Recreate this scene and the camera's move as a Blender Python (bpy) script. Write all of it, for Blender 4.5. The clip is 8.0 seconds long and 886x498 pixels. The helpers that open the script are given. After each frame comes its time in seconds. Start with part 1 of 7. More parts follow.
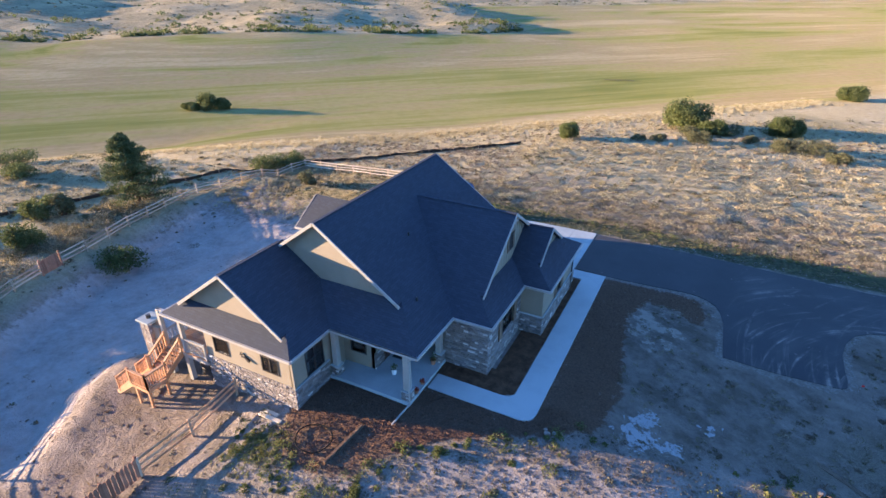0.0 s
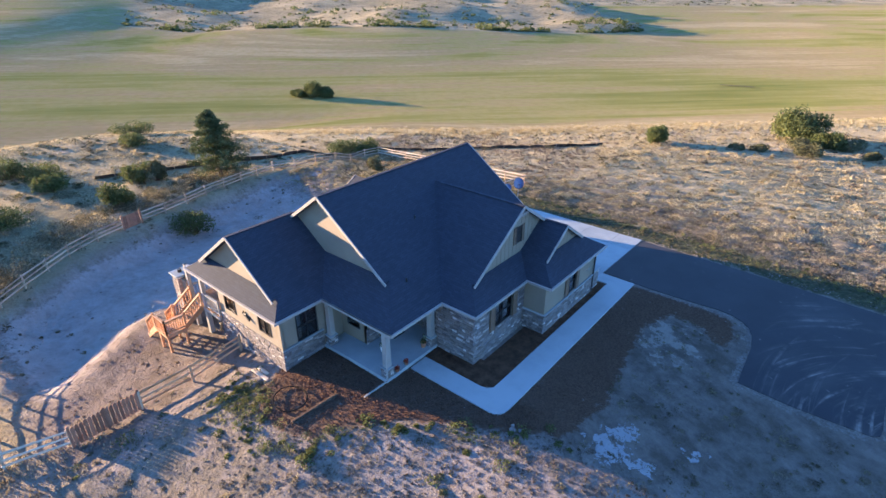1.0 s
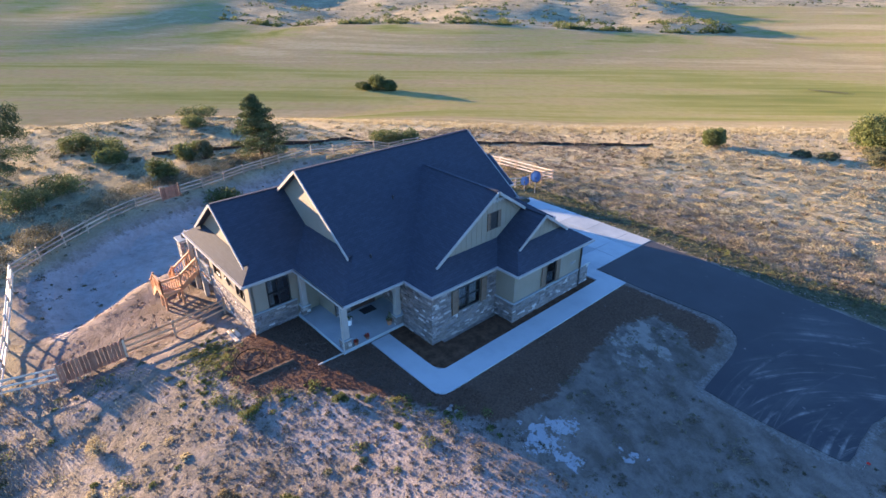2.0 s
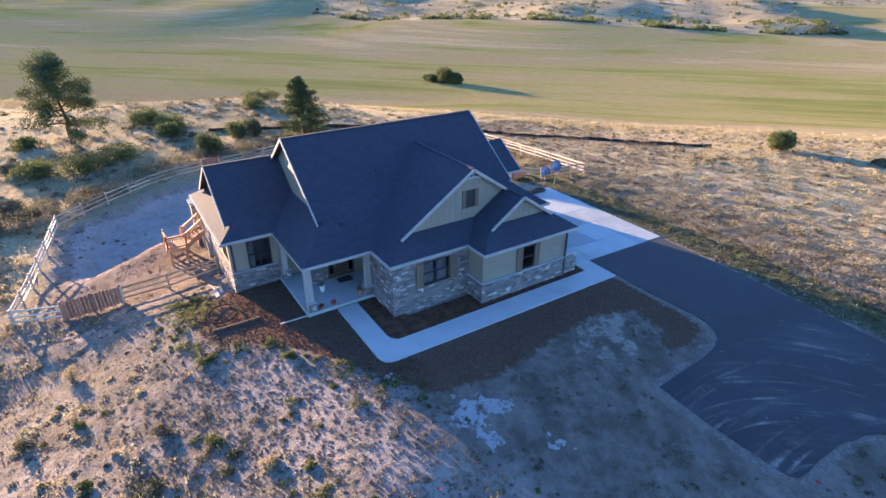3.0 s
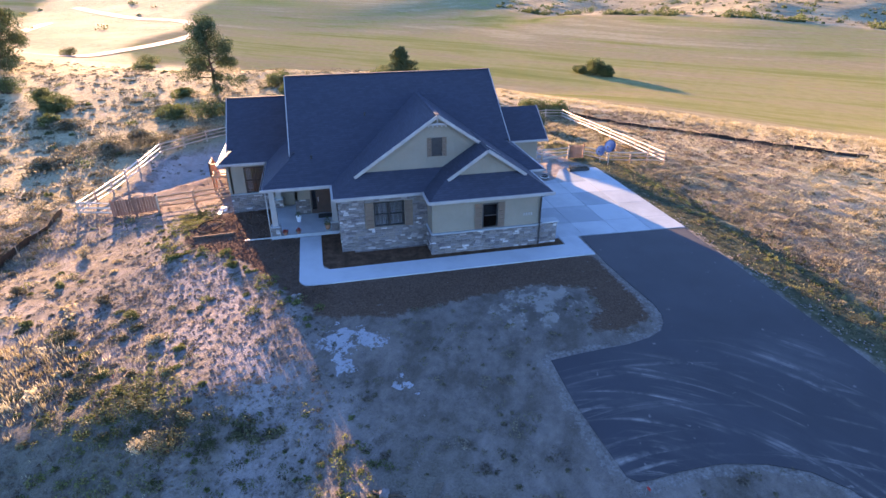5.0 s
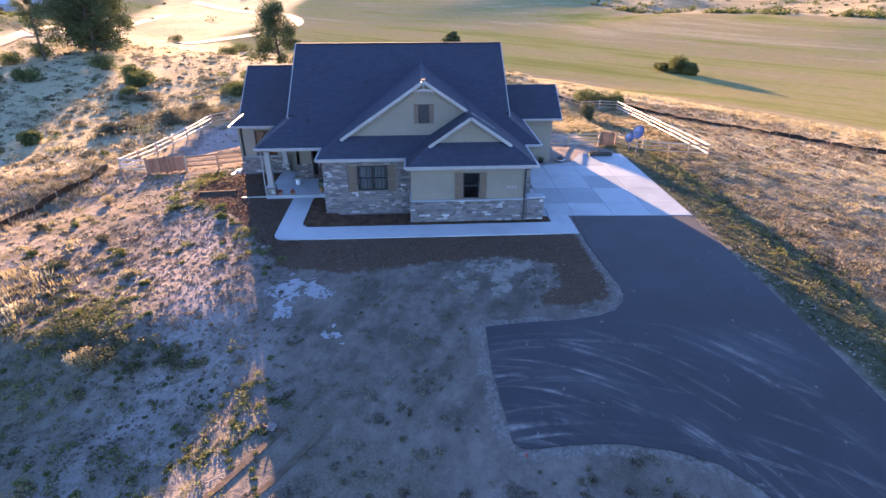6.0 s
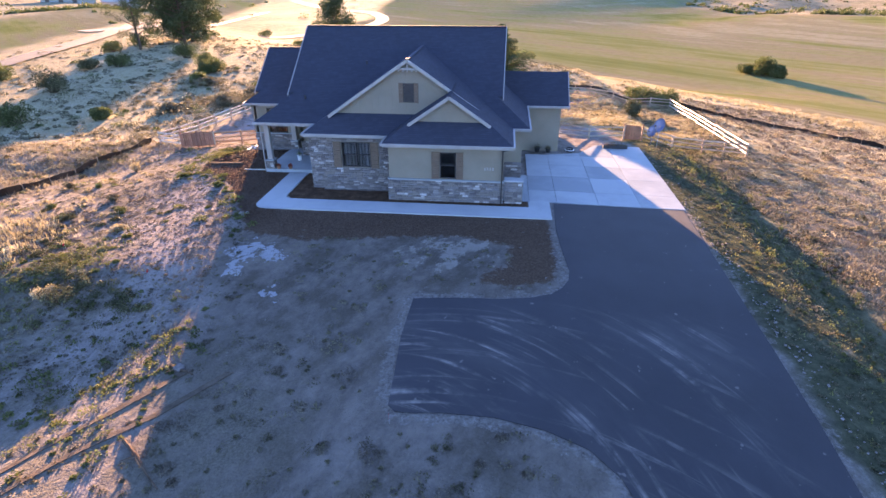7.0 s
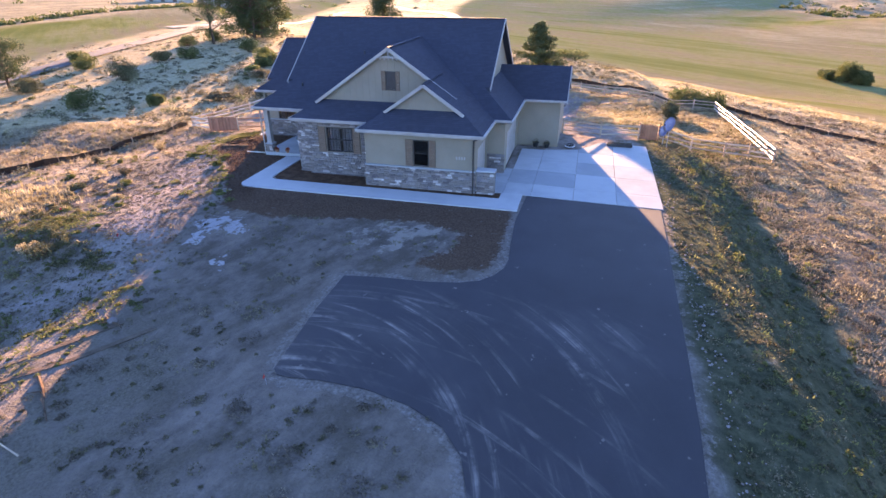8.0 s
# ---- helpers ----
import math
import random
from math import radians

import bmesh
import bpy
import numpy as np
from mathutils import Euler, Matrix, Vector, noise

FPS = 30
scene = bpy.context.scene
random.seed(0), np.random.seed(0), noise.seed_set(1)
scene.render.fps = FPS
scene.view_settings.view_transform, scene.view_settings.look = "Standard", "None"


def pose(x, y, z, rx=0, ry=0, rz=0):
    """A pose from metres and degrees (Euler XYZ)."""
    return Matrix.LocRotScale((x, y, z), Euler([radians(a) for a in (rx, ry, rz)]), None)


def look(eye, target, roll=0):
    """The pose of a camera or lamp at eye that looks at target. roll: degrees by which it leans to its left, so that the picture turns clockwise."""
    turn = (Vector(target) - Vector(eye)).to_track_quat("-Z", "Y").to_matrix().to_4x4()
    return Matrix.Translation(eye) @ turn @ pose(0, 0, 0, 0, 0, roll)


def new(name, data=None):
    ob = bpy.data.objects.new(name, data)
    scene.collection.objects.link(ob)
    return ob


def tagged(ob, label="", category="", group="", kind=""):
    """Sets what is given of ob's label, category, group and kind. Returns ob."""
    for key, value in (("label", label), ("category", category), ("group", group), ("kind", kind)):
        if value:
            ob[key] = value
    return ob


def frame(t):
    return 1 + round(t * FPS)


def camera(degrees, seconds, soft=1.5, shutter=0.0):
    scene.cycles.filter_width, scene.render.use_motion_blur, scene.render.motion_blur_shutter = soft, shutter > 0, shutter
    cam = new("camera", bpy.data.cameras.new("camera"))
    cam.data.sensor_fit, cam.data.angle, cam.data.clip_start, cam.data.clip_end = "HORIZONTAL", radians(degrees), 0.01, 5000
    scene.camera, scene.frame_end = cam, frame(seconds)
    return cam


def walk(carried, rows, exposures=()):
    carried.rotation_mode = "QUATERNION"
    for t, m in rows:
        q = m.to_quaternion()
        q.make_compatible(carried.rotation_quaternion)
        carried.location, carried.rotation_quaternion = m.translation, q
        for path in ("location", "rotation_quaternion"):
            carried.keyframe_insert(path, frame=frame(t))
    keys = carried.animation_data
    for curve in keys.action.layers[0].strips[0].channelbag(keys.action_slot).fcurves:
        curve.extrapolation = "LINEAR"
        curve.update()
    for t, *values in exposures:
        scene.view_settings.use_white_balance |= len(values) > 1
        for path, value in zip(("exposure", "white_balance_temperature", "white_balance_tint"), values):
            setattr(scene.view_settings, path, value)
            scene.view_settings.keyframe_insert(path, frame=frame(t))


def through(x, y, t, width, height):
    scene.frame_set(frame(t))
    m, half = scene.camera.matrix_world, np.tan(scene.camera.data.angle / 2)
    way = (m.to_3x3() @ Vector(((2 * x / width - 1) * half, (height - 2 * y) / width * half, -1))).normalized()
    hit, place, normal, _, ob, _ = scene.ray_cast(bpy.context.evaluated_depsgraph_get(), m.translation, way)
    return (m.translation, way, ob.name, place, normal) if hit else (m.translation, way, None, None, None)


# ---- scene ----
cam = camera(78.7, 8.0, soft=1.5)
PATH = [
    (0, (1.802, 0.526, 20.491), (0.978, 2.107, 19.584), -0.2),
    (0.5, (4.436, 1.892, 20.085), (3.433, 3.365, 19.176), -0.2),
    (1, (7.015, 3.447, 19.798), (5.877, 4.818, 18.889), -0.1),
    (1.5, (9.47, 5.171, 19.458), (8.231, 6.45, 18.549), -0.1),
    (3, (16.145, 11.723, 17.726), (14.644, 12.677, 16.812), 0.0),
    (3.5, (17.859, 14.286, 17.13), (16.283, 15.108, 16.213), 0.1),
    (4, (19.457, 16.992, 16.467), (17.816, 17.676, 15.55), 0.1),
    (4.5, (20.747, 19.869, 15.704), (19.053, 20.409, 14.789), 0.0),
    (6, (23.172, 28.687, 13.037), (21.396, 28.782, 12.122), -0.0),
    (6.5, (23.506, 31.744, 12.462), (21.728, 31.688, 11.548), -0.1),
    (7, (23.619, 34.792, 11.936), (21.849, 34.597, 11.025), -0.2),
    (7.5, (23.468, 37.778, 11.517), (21.716, 37.448, 10.611), -0.2),
    (8, (23.166, 40.615, 11.284), (21.439, 40.168, 10.38), -0.3),
]
EXPOSURES = [(0.0, 2.72, 6750, 27), (1.7, 2.81, 6900, 29), (3.0, 2.9, 7150, 32), (4.0, 3.1, 7500, 38), (6.0, 3.2, 8150, 45), (8.0, 3.3, 8600, 48)]
walk(cam, [(t, look(eye, target, roll)) for t, eye, target, roll in PATH], EXPOSURES)

# ---- light: a sun almost on the horizon behind the house, clear evening sky ----
SUN_ELEV, SUN_AZ = 7.4, 16.4          # degrees; azimuth of the shadows, from +x towards +y
world = bpy.data.worlds.new("evening_sky")
scene.world = world
world.use_nodes = True
wn = world.node_tree
sky = wn.nodes.new("ShaderNodeTexSky")
sky.sky_type, sky.sun_disc = "NISHITA", False
sky.sun_elevation = radians(SUN_ELEV)
sky.sun_rotation = radians(270 - SUN_AZ)   # the sun stands towards -x, a little -y
sky.altitude, sky.air_density, sky.dust_density, sky.ozone_density = 1900, 1.0, 0.3, 4.2
tint = wn.nodes.new("ShaderNodeMix")   # clear, dry evening air: a deeper blue
tint.data_type, tint.blend_type = "RGBA", "MULTIPLY"
tint.inputs["Factor"].default_value = 1.0
tint.inputs["B"].default_value = (0.8, 1.0, 1.05, 1)
wn.links.new(sky.outputs["Color"], tint.inputs["A"])
wn.links.new(tint.outputs["Result"], wn.nodes["Background"].inputs["Color"])
wn.nodes["Background"].inputs["Strength"].default_value = 0.13
sun = new("sun", bpy.data.lights.new("sun", "SUN"))
sun.data.energy, sun.data.angle, sun.data.color = 4.5, radians(0.6), (1.0, 0.785, 0.47)
sx, sy = math.cos(radians(SUN_AZ)), math.sin(radians(SUN_AZ))
sun.matrix_world = look((0, 0, 60), (sx, sy, 60 - math.tan(radians(SUN_ELEV))))


# ---- materials ----
def material(name):
    m = bpy.data.materials.new(name)
    m.use_nodes = True
    return m, m.node_tree.nodes, m.node_tree.links, m.node_tree.nodes["Principled BSDF"]


def coords(nodes, links, scale=(1, 1, 1), kind="Object", turn=0.0):
    tc, mp = nodes.new("ShaderNodeTexCoord"), nodes.new("ShaderNodeMapping")
    mp.inputs["Scale"].default_value = scale
    if turn:
        first = nodes.new("ShaderNodeMapping")
        first.inputs["Rotation"].default_value = (0, 0, turn)
        links.new(tc.outputs[kind], first.inputs["Vector"])
        links.new(first.outputs["Vector"], mp.inputs["Vector"])
    else:
        links.new(tc.outputs[kind], mp.inputs["Vector"])
    return mp.outputs["Vector"]


def noise_at(nodes, links, vec, scale, detail=4.0, rough=0.6):
    n = nodes.new("ShaderNodeTexNoise")
    n.inputs["Scale"].default_value, n.inputs["Detail"].default_value, n.inputs["Roughness"].default_value = scale, detail, rough
    links.new(vec, n.inputs["Vector"])
    return n.outputs["Fac"]


def ramp(nodes, links, fac, stops):
    r = nodes.new("ShaderNodeValToRGB")
    while len(r.color_ramp.elements) < len(stops):
        r.color_ramp.elements.new(0.5)
    for e, (p, c) in zip(r.color_ramp.elements, stops):
        e.position, e.color = p, (*c, 1)
    links.new(fac, r.inputs["Fac"])
    return r.outputs["Color"]


def step(nodes, links, fac, a, b):
    """0 below a, 1 above b."""
    m = nodes.new("ShaderNodeMapRange")
    m.interpolation_type = "SMOOTHSTEP"
    m.inputs["From Min"].default_value, m.inputs["From Max"].default_value = a, b
    links.new(fac, m.inputs["Value"])
    return m.outputs["Result"]


def maths(nodes, links, op, a, b):
    m = nodes.new("ShaderNodeMath")
    m.operation = op
    for k, v in ((0, a), (1, b)):
        if isinstance(v, (int, float)):
            m.inputs[k].default_value = v
        else:
            links.new(v, m.inputs[k])
    return m.outputs["Value"]


def mix(nodes, links, fac, a, b, mode="MIX"):
    m = nodes.new("ShaderNodeMix")
    m.data_type, m.blend_type = "RGBA", mode
    for key, v in (("Factor", fac), ("A", a), ("B", b)):
        s = [i for i in m.inputs if i.name == key and (i.type == "RGBA") == (key != "Factor")][0]
        if isinstance(v, (int, float)):
            s.default_value = v
        elif isinstance(v, tuple):
            s.default_value = (*v, 1)
        else:
            links.new(v, s)
    return [o for o in m.outputs if o.type == "RGBA"][0]


def bump(nodes, links, shader, height, strength, distance):
    b = nodes.new("ShaderNodeBump")
    b.inputs["Strength"].default_value, b.inputs["Distance"].default_value = strength, distance
    links.new(height, b.inputs["Height"])
    links.new(b.outputs["Normal"], shader.inputs["Normal"])


def surface(name, low, high, scale, rough=0.8, grain=40.0, relief=0.4, depth=0.01, metal=0.0, per_object=0.0, stretch=(1, 1, 1)):
    """A plain worn surface: two colours mixed by coarse stains and fine grain, with relief; per_object varies the tone piece by piece."""
    m, n, l, s = material(name)
    v = coords(n, l, stretch)
    coarse, fine = noise_at(n, l, v, scale), noise_at(n, l, v, grain, 3.0, 0.7)
    f = maths(n, l, "MULTIPLY_ADD", fine, 0.45)
    f.node.inputs[2].default_value = -0.22
    f = maths(n, l, "ADD", coarse, f)
    if per_object:
        oi = n.new("ShaderNodeObjectInfo")
        r = maths(n, l, "SUBTRACT", oi.outputs["Random"], 0.5)
        f = maths(n, l, "ADD", f, maths(n, l, "MULTIPLY", r, per_object))
    c = ramp(n, l, f, [(0.25, low), (0.75, high)])
    l.new(c, s.inputs["Base Color"])
    s.inputs["Roughness"].default_value, s.inputs["Metallic"].default_value = rough, metal
    if rough > 0.84:
        s.inputs["Specular IOR Level"].default_value = 0.05
    bump(n, l, s, fine, relief, depth)
    return m


def shingle_material():
    m, n, l, s = material("asphalt_shingles")
    tc, sp, cb = n.new("ShaderNodeTexCoord"), n.new("ShaderNodeSeparateXYZ"), n.new("ShaderNodeCombineXYZ")
    l.new(tc.outputs["Object"], sp.inputs["Vector"])
    l.new(maths(n, l, "ADD", sp.outputs["X"], sp.outputs["Y"]), cb.inputs["X"])
    l.new(maths(n, l, "MULTIPLY", sp.outputs["Z"], 1.75), cb.inputs["Y"])
    b = n.new("ShaderNodeTexBrick")
    b.inputs["Scale"].default_value = 1.0
    b.inputs["Brick Width"].default_value, b.inputs["Row Height"].default_value, b.inputs["Mortar Size"].default_value = 0.34, 0.145, 0.008
    b.inputs["Color1"].default_value, b.inputs["Color2"].default_value, b.inputs["Mortar"].default_value = (0.027, 0.035, 0.05, 1), (0.039, 0.05, 0.07, 1), (0.016, 0.018, 0.023, 1)
    b.inputs["Bias"].default_value = -0.1
    l.new(cb.outputs["Vector"], b.inputs["Vector"])
    stain = noise_at(n, l, tc.outputs["Object"], 0.6)
    fine = noise_at(n, l, tc.outputs["Object"], 60.0, 2.0)
    c = mix(n, l, maths(n, l, "MULTIPLY", fine, 0.5), b.outputs["Color"], (0.054, 0.067, 0.09))
    c = mix(n, l, maths(n, l, "MULTIPLY", stain, 0.35), c, (0.02, 0.022, 0.026))
    l.new(c, s.inputs["Base Color"])
    s.inputs["Roughness"].default_value = 0.9
    s.inputs["Specular IOR Level"].default_value = 0.2
    h = maths(n, l, "ADD", b.outputs["Fac"], maths(n, l, "MULTIPLY", fine, -0.6))
    bump(n, l, s, h, 0.5, -0.01)
    return m


def stone_material():
    m, n, l, s = material("veneer_stone")
    oi = n.new("ShaderNodeObjectInfo")
    c = ramp(n, l, oi.outputs["Random"], [(0.0, (0.13, 0.11, 0.105)), (0.35, (0.2, 0.17, 0.155)), (0.6, (0.26, 0.22, 0.19)), (0.8, (0.19, 0.185, 0.19)), (0.92, (0.35, 0.31, 0.28)), (1.0, (0.58, 0.55, 0.5))])
    v = coords(n, l, kind="Object")
    f = noise_at(n, l, v, 9.0, 5.0)
    c = mix(n, l, step(n, l, f, 0.35, 0.7), c, (0.16, 0.14, 0.13), "MULTIPLY")
    c2 = mix(n, l, 0.55, ramp(n, l, oi.outputs["Random"], [(0.0, (0.14, 0.12, 0.115)), (0.35, (0.2, 0.17, 0.155)), (0.6, (0.26, 0.22, 0.195)), (0.8, (0.2, 0.19, 0.19)), (0.92, (0.36, 0.32, 0.29)), (1.0, (0.6, 0.57, 0.53))]), c)
    l.new(c2, s.inputs["Base Color"])
    s.inputs["Roughness"].default_value = 0.85
    bump(n, l, s, f, 0.7, 0.02)
    return m


def glass_material():
    m, n, l, s = material("window_glass")
    s.inputs["Base Color"].default_value = (0.75, 0.8, 0.82, 1)
    s.inputs["Roughness"].default_value, s.inputs["IOR"].default_value = 0.02, 1.5
    s.inputs["Transmission Weight"].default_value = 1.0
    return m


SHINGLE = shingle_material()
STONE = stone_material()
GLASS = glass_material()
SIDING = surface("beige_siding", (0.2, 0.166, 0.12), (0.25, 0.21, 0.155), 0.7, 0.75, 25.0, 0.25, 0.005)
TRIM = surface("white_trim", (0.26, 0.247, 0.225), (0.34, 0.325, 0.3), 1.5, 0.55, 30.0, 0.1, 0.002)
BRONZE = surface("bronze_frame", (0.02, 0.018, 0.017), (0.035, 0.03, 0.028), 3.0, 0.45, 30.0, 0.1, 0.002)
SHUTTER = surface("brown_shutter", (0.12, 0.072, 0.045), (0.19, 0.12, 0.08), 3.0, 0.7, 30.0, 0.4, 0.004, stretch=(1, 1, 6))
DOORWOOD = surface("dark_door", (0.055, 0.026, 0.017), (0.095, 0.048, 0.033), 3.0, 0.5, 30.0, 0.3, 0.003)
# paler copy of the rail wood with sun glare painted in; also tan offcuts
PALEGLARE = surface("pale_glare_wood", (0.4, 0.31, 0.22), (0.58, 0.48, 0.37), 2.5, 0.42, 25.0, 0.5, 0.008, per_object=0.4)
CEDAR = surface("cedar_lumber", (0.34, 0.155, 0.07), (0.55, 0.29, 0.15), 2.0, 0.75, 30.0, 0.5, 0.006, per_object=0.5)
RAIL = surface("split_rail", (0.3, 0.195, 0.125), (0.52, 0.38, 0.26), 2.5, 0.7, 25.0, 0.8, 0.012, per_object=0.6)
PICKET = surface("cedar_picket", (0.2, 0.08, 0.045), (0.34, 0.145, 0.085), 2.5, 0.75, 30.0, 0.5, 0.006, per_object=0.6)
CONCRETE = surface("concrete", (0.25, 0.29, 0.295), (0.36, 0.4, 0.4), 0.5, 0.85, 40.0, 0.35, 0.004, per_object=0.6)
MORTAR = surface("mortar", (0.16, 0.15, 0.14), (0.26, 0.245, 0.23), 3.0, 0.95, 50.0, 0.6, 0.006)
INSIDE = surface("inside_plaster", (0.14, 0.13, 0.115), (0.19, 0.175, 0.155), 1.0, 0.9)
MULCH = surface("bark_mulch", (0.045, 0.022, 0.014), (0.15, 0.076, 0.046), 2.2, 0.95, 22.0, 1.0, 0.05)
CHIP = surface("bark_chip", (0.045, 0.024, 0.016), (0.19, 0.105, 0.07), 14.0, 0.9, 60.0, 0.6, 0.01)
HOSE = surface("black_hose", (0.008, 0.008, 0.008), (0.016, 0.016, 0.016), 4.0, 0.95, relief=0.0)
BLACK = surface("black_plastic", (0.012, 0.012, 0.012), (0.03, 0.03, 0.03), 4.0, 0.5)
CURTAIN = surface("curtain_cloth", (0.24, 0.235, 0.23), (0.3, 0.295, 0.29), 2.0, 0.9)
POTWHITE = surface("white_glaze", (0.7, 0.7, 0.68), (0.78, 0.78, 0.76), 2.0, 0.35)
POTCLAY = surface("terracotta", (0.3, 0.11, 0.06), (0.42, 0.18, 0.1), 4.0, 0.8)
DISHGREY = surface("dish_enamel", (0.1, 0.19, 0.36), (0.14, 0.24, 0.42), 2.0, 0.4)
STEEL = surface("galvanised_steel", (0.35, 0.36, 0.37), (0.5, 0.5, 0.5), 4.0, 0.4, metal=0.9)


# ---- building helpers ----
def lump(verts, faces):
    bm = bmesh.new()
    vs = [bm.verts.new(v) for v in verts]
    for f in faces:
        bm.faces.new([vs[i] for i in f])
    return bm


def part(name, bm, mat, parent=None, label="", smooth=False):
    """Links a bmesh, in world metres, as one mesh under a thing or a part."""
    me = bpy.data.meshes.new(name)
    bmesh.ops.recalc_face_normals(bm, faces=bm.faces)
    if parent is not None:
        o = Vector((0, 0, 0))
        p = parent
        while p is not None:
            o += p.location
            p = p.parent
        bmesh.ops.translate(bm, vec=-o, verts=bm.verts)
    bm.to_mesh(me)
    bm.free()
    me.materials.append(mat)
    if smooth:
        me.shade_smooth()
    ob = new(name, me)
    ob.parent = parent
    return tagged(ob, label) if label else ob


def thing(name, at, label, category, group="", kind=""):
    ob = new(name)
    ob.location = at
    return tagged(ob, label, category, group, kind)


def prism(poly, vec):
    """The solid swept by a flat outline along vec."""
    n, d = len(poly), Vector(vec)
    a = [Vector(p) for p in poly]
    return lump(a + [p + d for p in a], [tuple(range(n)), tuple(range(2 * n - 1, n - 1, -1))] + [(i, (i + 1) % n, n + (i + 1) % n, n + i) for i in range(n)])


def box(x0, x1, y0, y1, z0, z1, bevel=0.0):
    bm = prism([(x0, y0, z0), (x1, y0, z0), (x1, y1, z0), (x0, y1, z0)], (0, 0, z1 - z0))
    if bevel:
        bmesh.ops.bevel(bm, geom=bm.edges[:], offset=bevel, segments=1, affect="EDGES")
    return bm


def beam(p, q, w, h, up=(0, 0, 1), bevel=0.0):
    """A straight bar of section w x h from p to q."""
    p, q, up = Vector(p), Vector(q), Vector(up)
    d = (q - p).normalized()
    s = d.cross(up).normalized() * (w / 2)
    u = s.cross(d).normalized() * (h / 2)
    bm = prism([p - s - u, p + s - u, p + s + u, p - s + u], q - p)
    if bevel:
        bmesh.ops.bevel(bm, geom=bm.edges[:], offset=bevel, segments=1, affect="EDGES")
    return bm


def tube(p, q, r0, r1, seg=8, wobble=0.0, rng=random):
    """A tapered round bar."""
    p, q = Vector(p), Vector(q)
    d = (q - p).normalized()
    s = d.cross(Vector((0.31, 0.17, 0.93)) if abs(d.z) < 0.9 else Vector((1, 0, 0))).normalized()
    u = d.cross(s)
    ring = lambda c, r: [c + (s * math.cos(a) + u * math.sin(a)) * r * (1 + wobble * rng.uniform(-1, 1)) for a in [2 * math.pi * k / seg for k in range(seg)]]
    v = ring(p, r0) + ring(q, r1)
    return lump(v, [tuple(range(seg)), tuple(range(2 * seg - 1, seg - 1, -1))] + [(k, (k + 1) % seg, seg + (k + 1) % seg, seg + k) for k in range(seg)])


def join(*bms):
    out = bms[0]
    for b in bms[1:]:
        me = bpy.data.meshes.new("join")
        b.to_mesh(me)
        b.free()
        out.from_mesh(me)
        bpy.data.meshes.remove(me)
    return out


def smooth_step(a, b, v):
    t = np.clip((np.asarray(v, float) - a) / (b - a), 0, 1)
    return t * t * (3 - 2 * t)


# ---- the lie of the land ----
def field_way(x, y):
    """Metres into the hayfield from its near edge."""
    return (np.asarray(y, float) - np.asarray(x, float) - 138) / 1.414


def field_along(x, y):
    """Metres along the hayfield, towards the north-east."""
    return (np.asarray(x, float) + np.asarray(y, float)) / 1.414


def field_end(t):
    """How deep the hayfield is, along its length: it runs far out at both ends of the scrub hill."""
    return np.interp(t, [-320, -170, -138, -95, -61, -20, 10, 63, 110, 152, 158], [400, 330, 230, 206, 196, 181, 173, 175, 190, 201, 380])


def waves(x, y):
    """Gentle irregular swell, about one high."""
    return (np.sin(x * 0.021 + 1.3 * np.sin(y * 0.013)) + np.sin(y * 0.027 - 0.8 + 1.1 * np.sin(x * 0.017)) + 0.5 * np.sin(x * 0.06 + y * 0.043)) / 2.5


def fence_line(y):
    """Where the west fence of the yard runs."""
    return np.interp(y, [6, 14.5, 22, 30, 40, 49, 56], [-37.3, -43.6, -47, -49.3, -51.2, -49.8, -48.6])


def bank_line(y):
    """Crest of the bank between the sunken yard and the house."""
    return np.interp(y, [4, 7, 11, 13.3, 15.5, 18.5, 22, 40], [-25.2, -26.0, -27.8, -29.3, -29.6, -27.6, -26.6, -26.6])


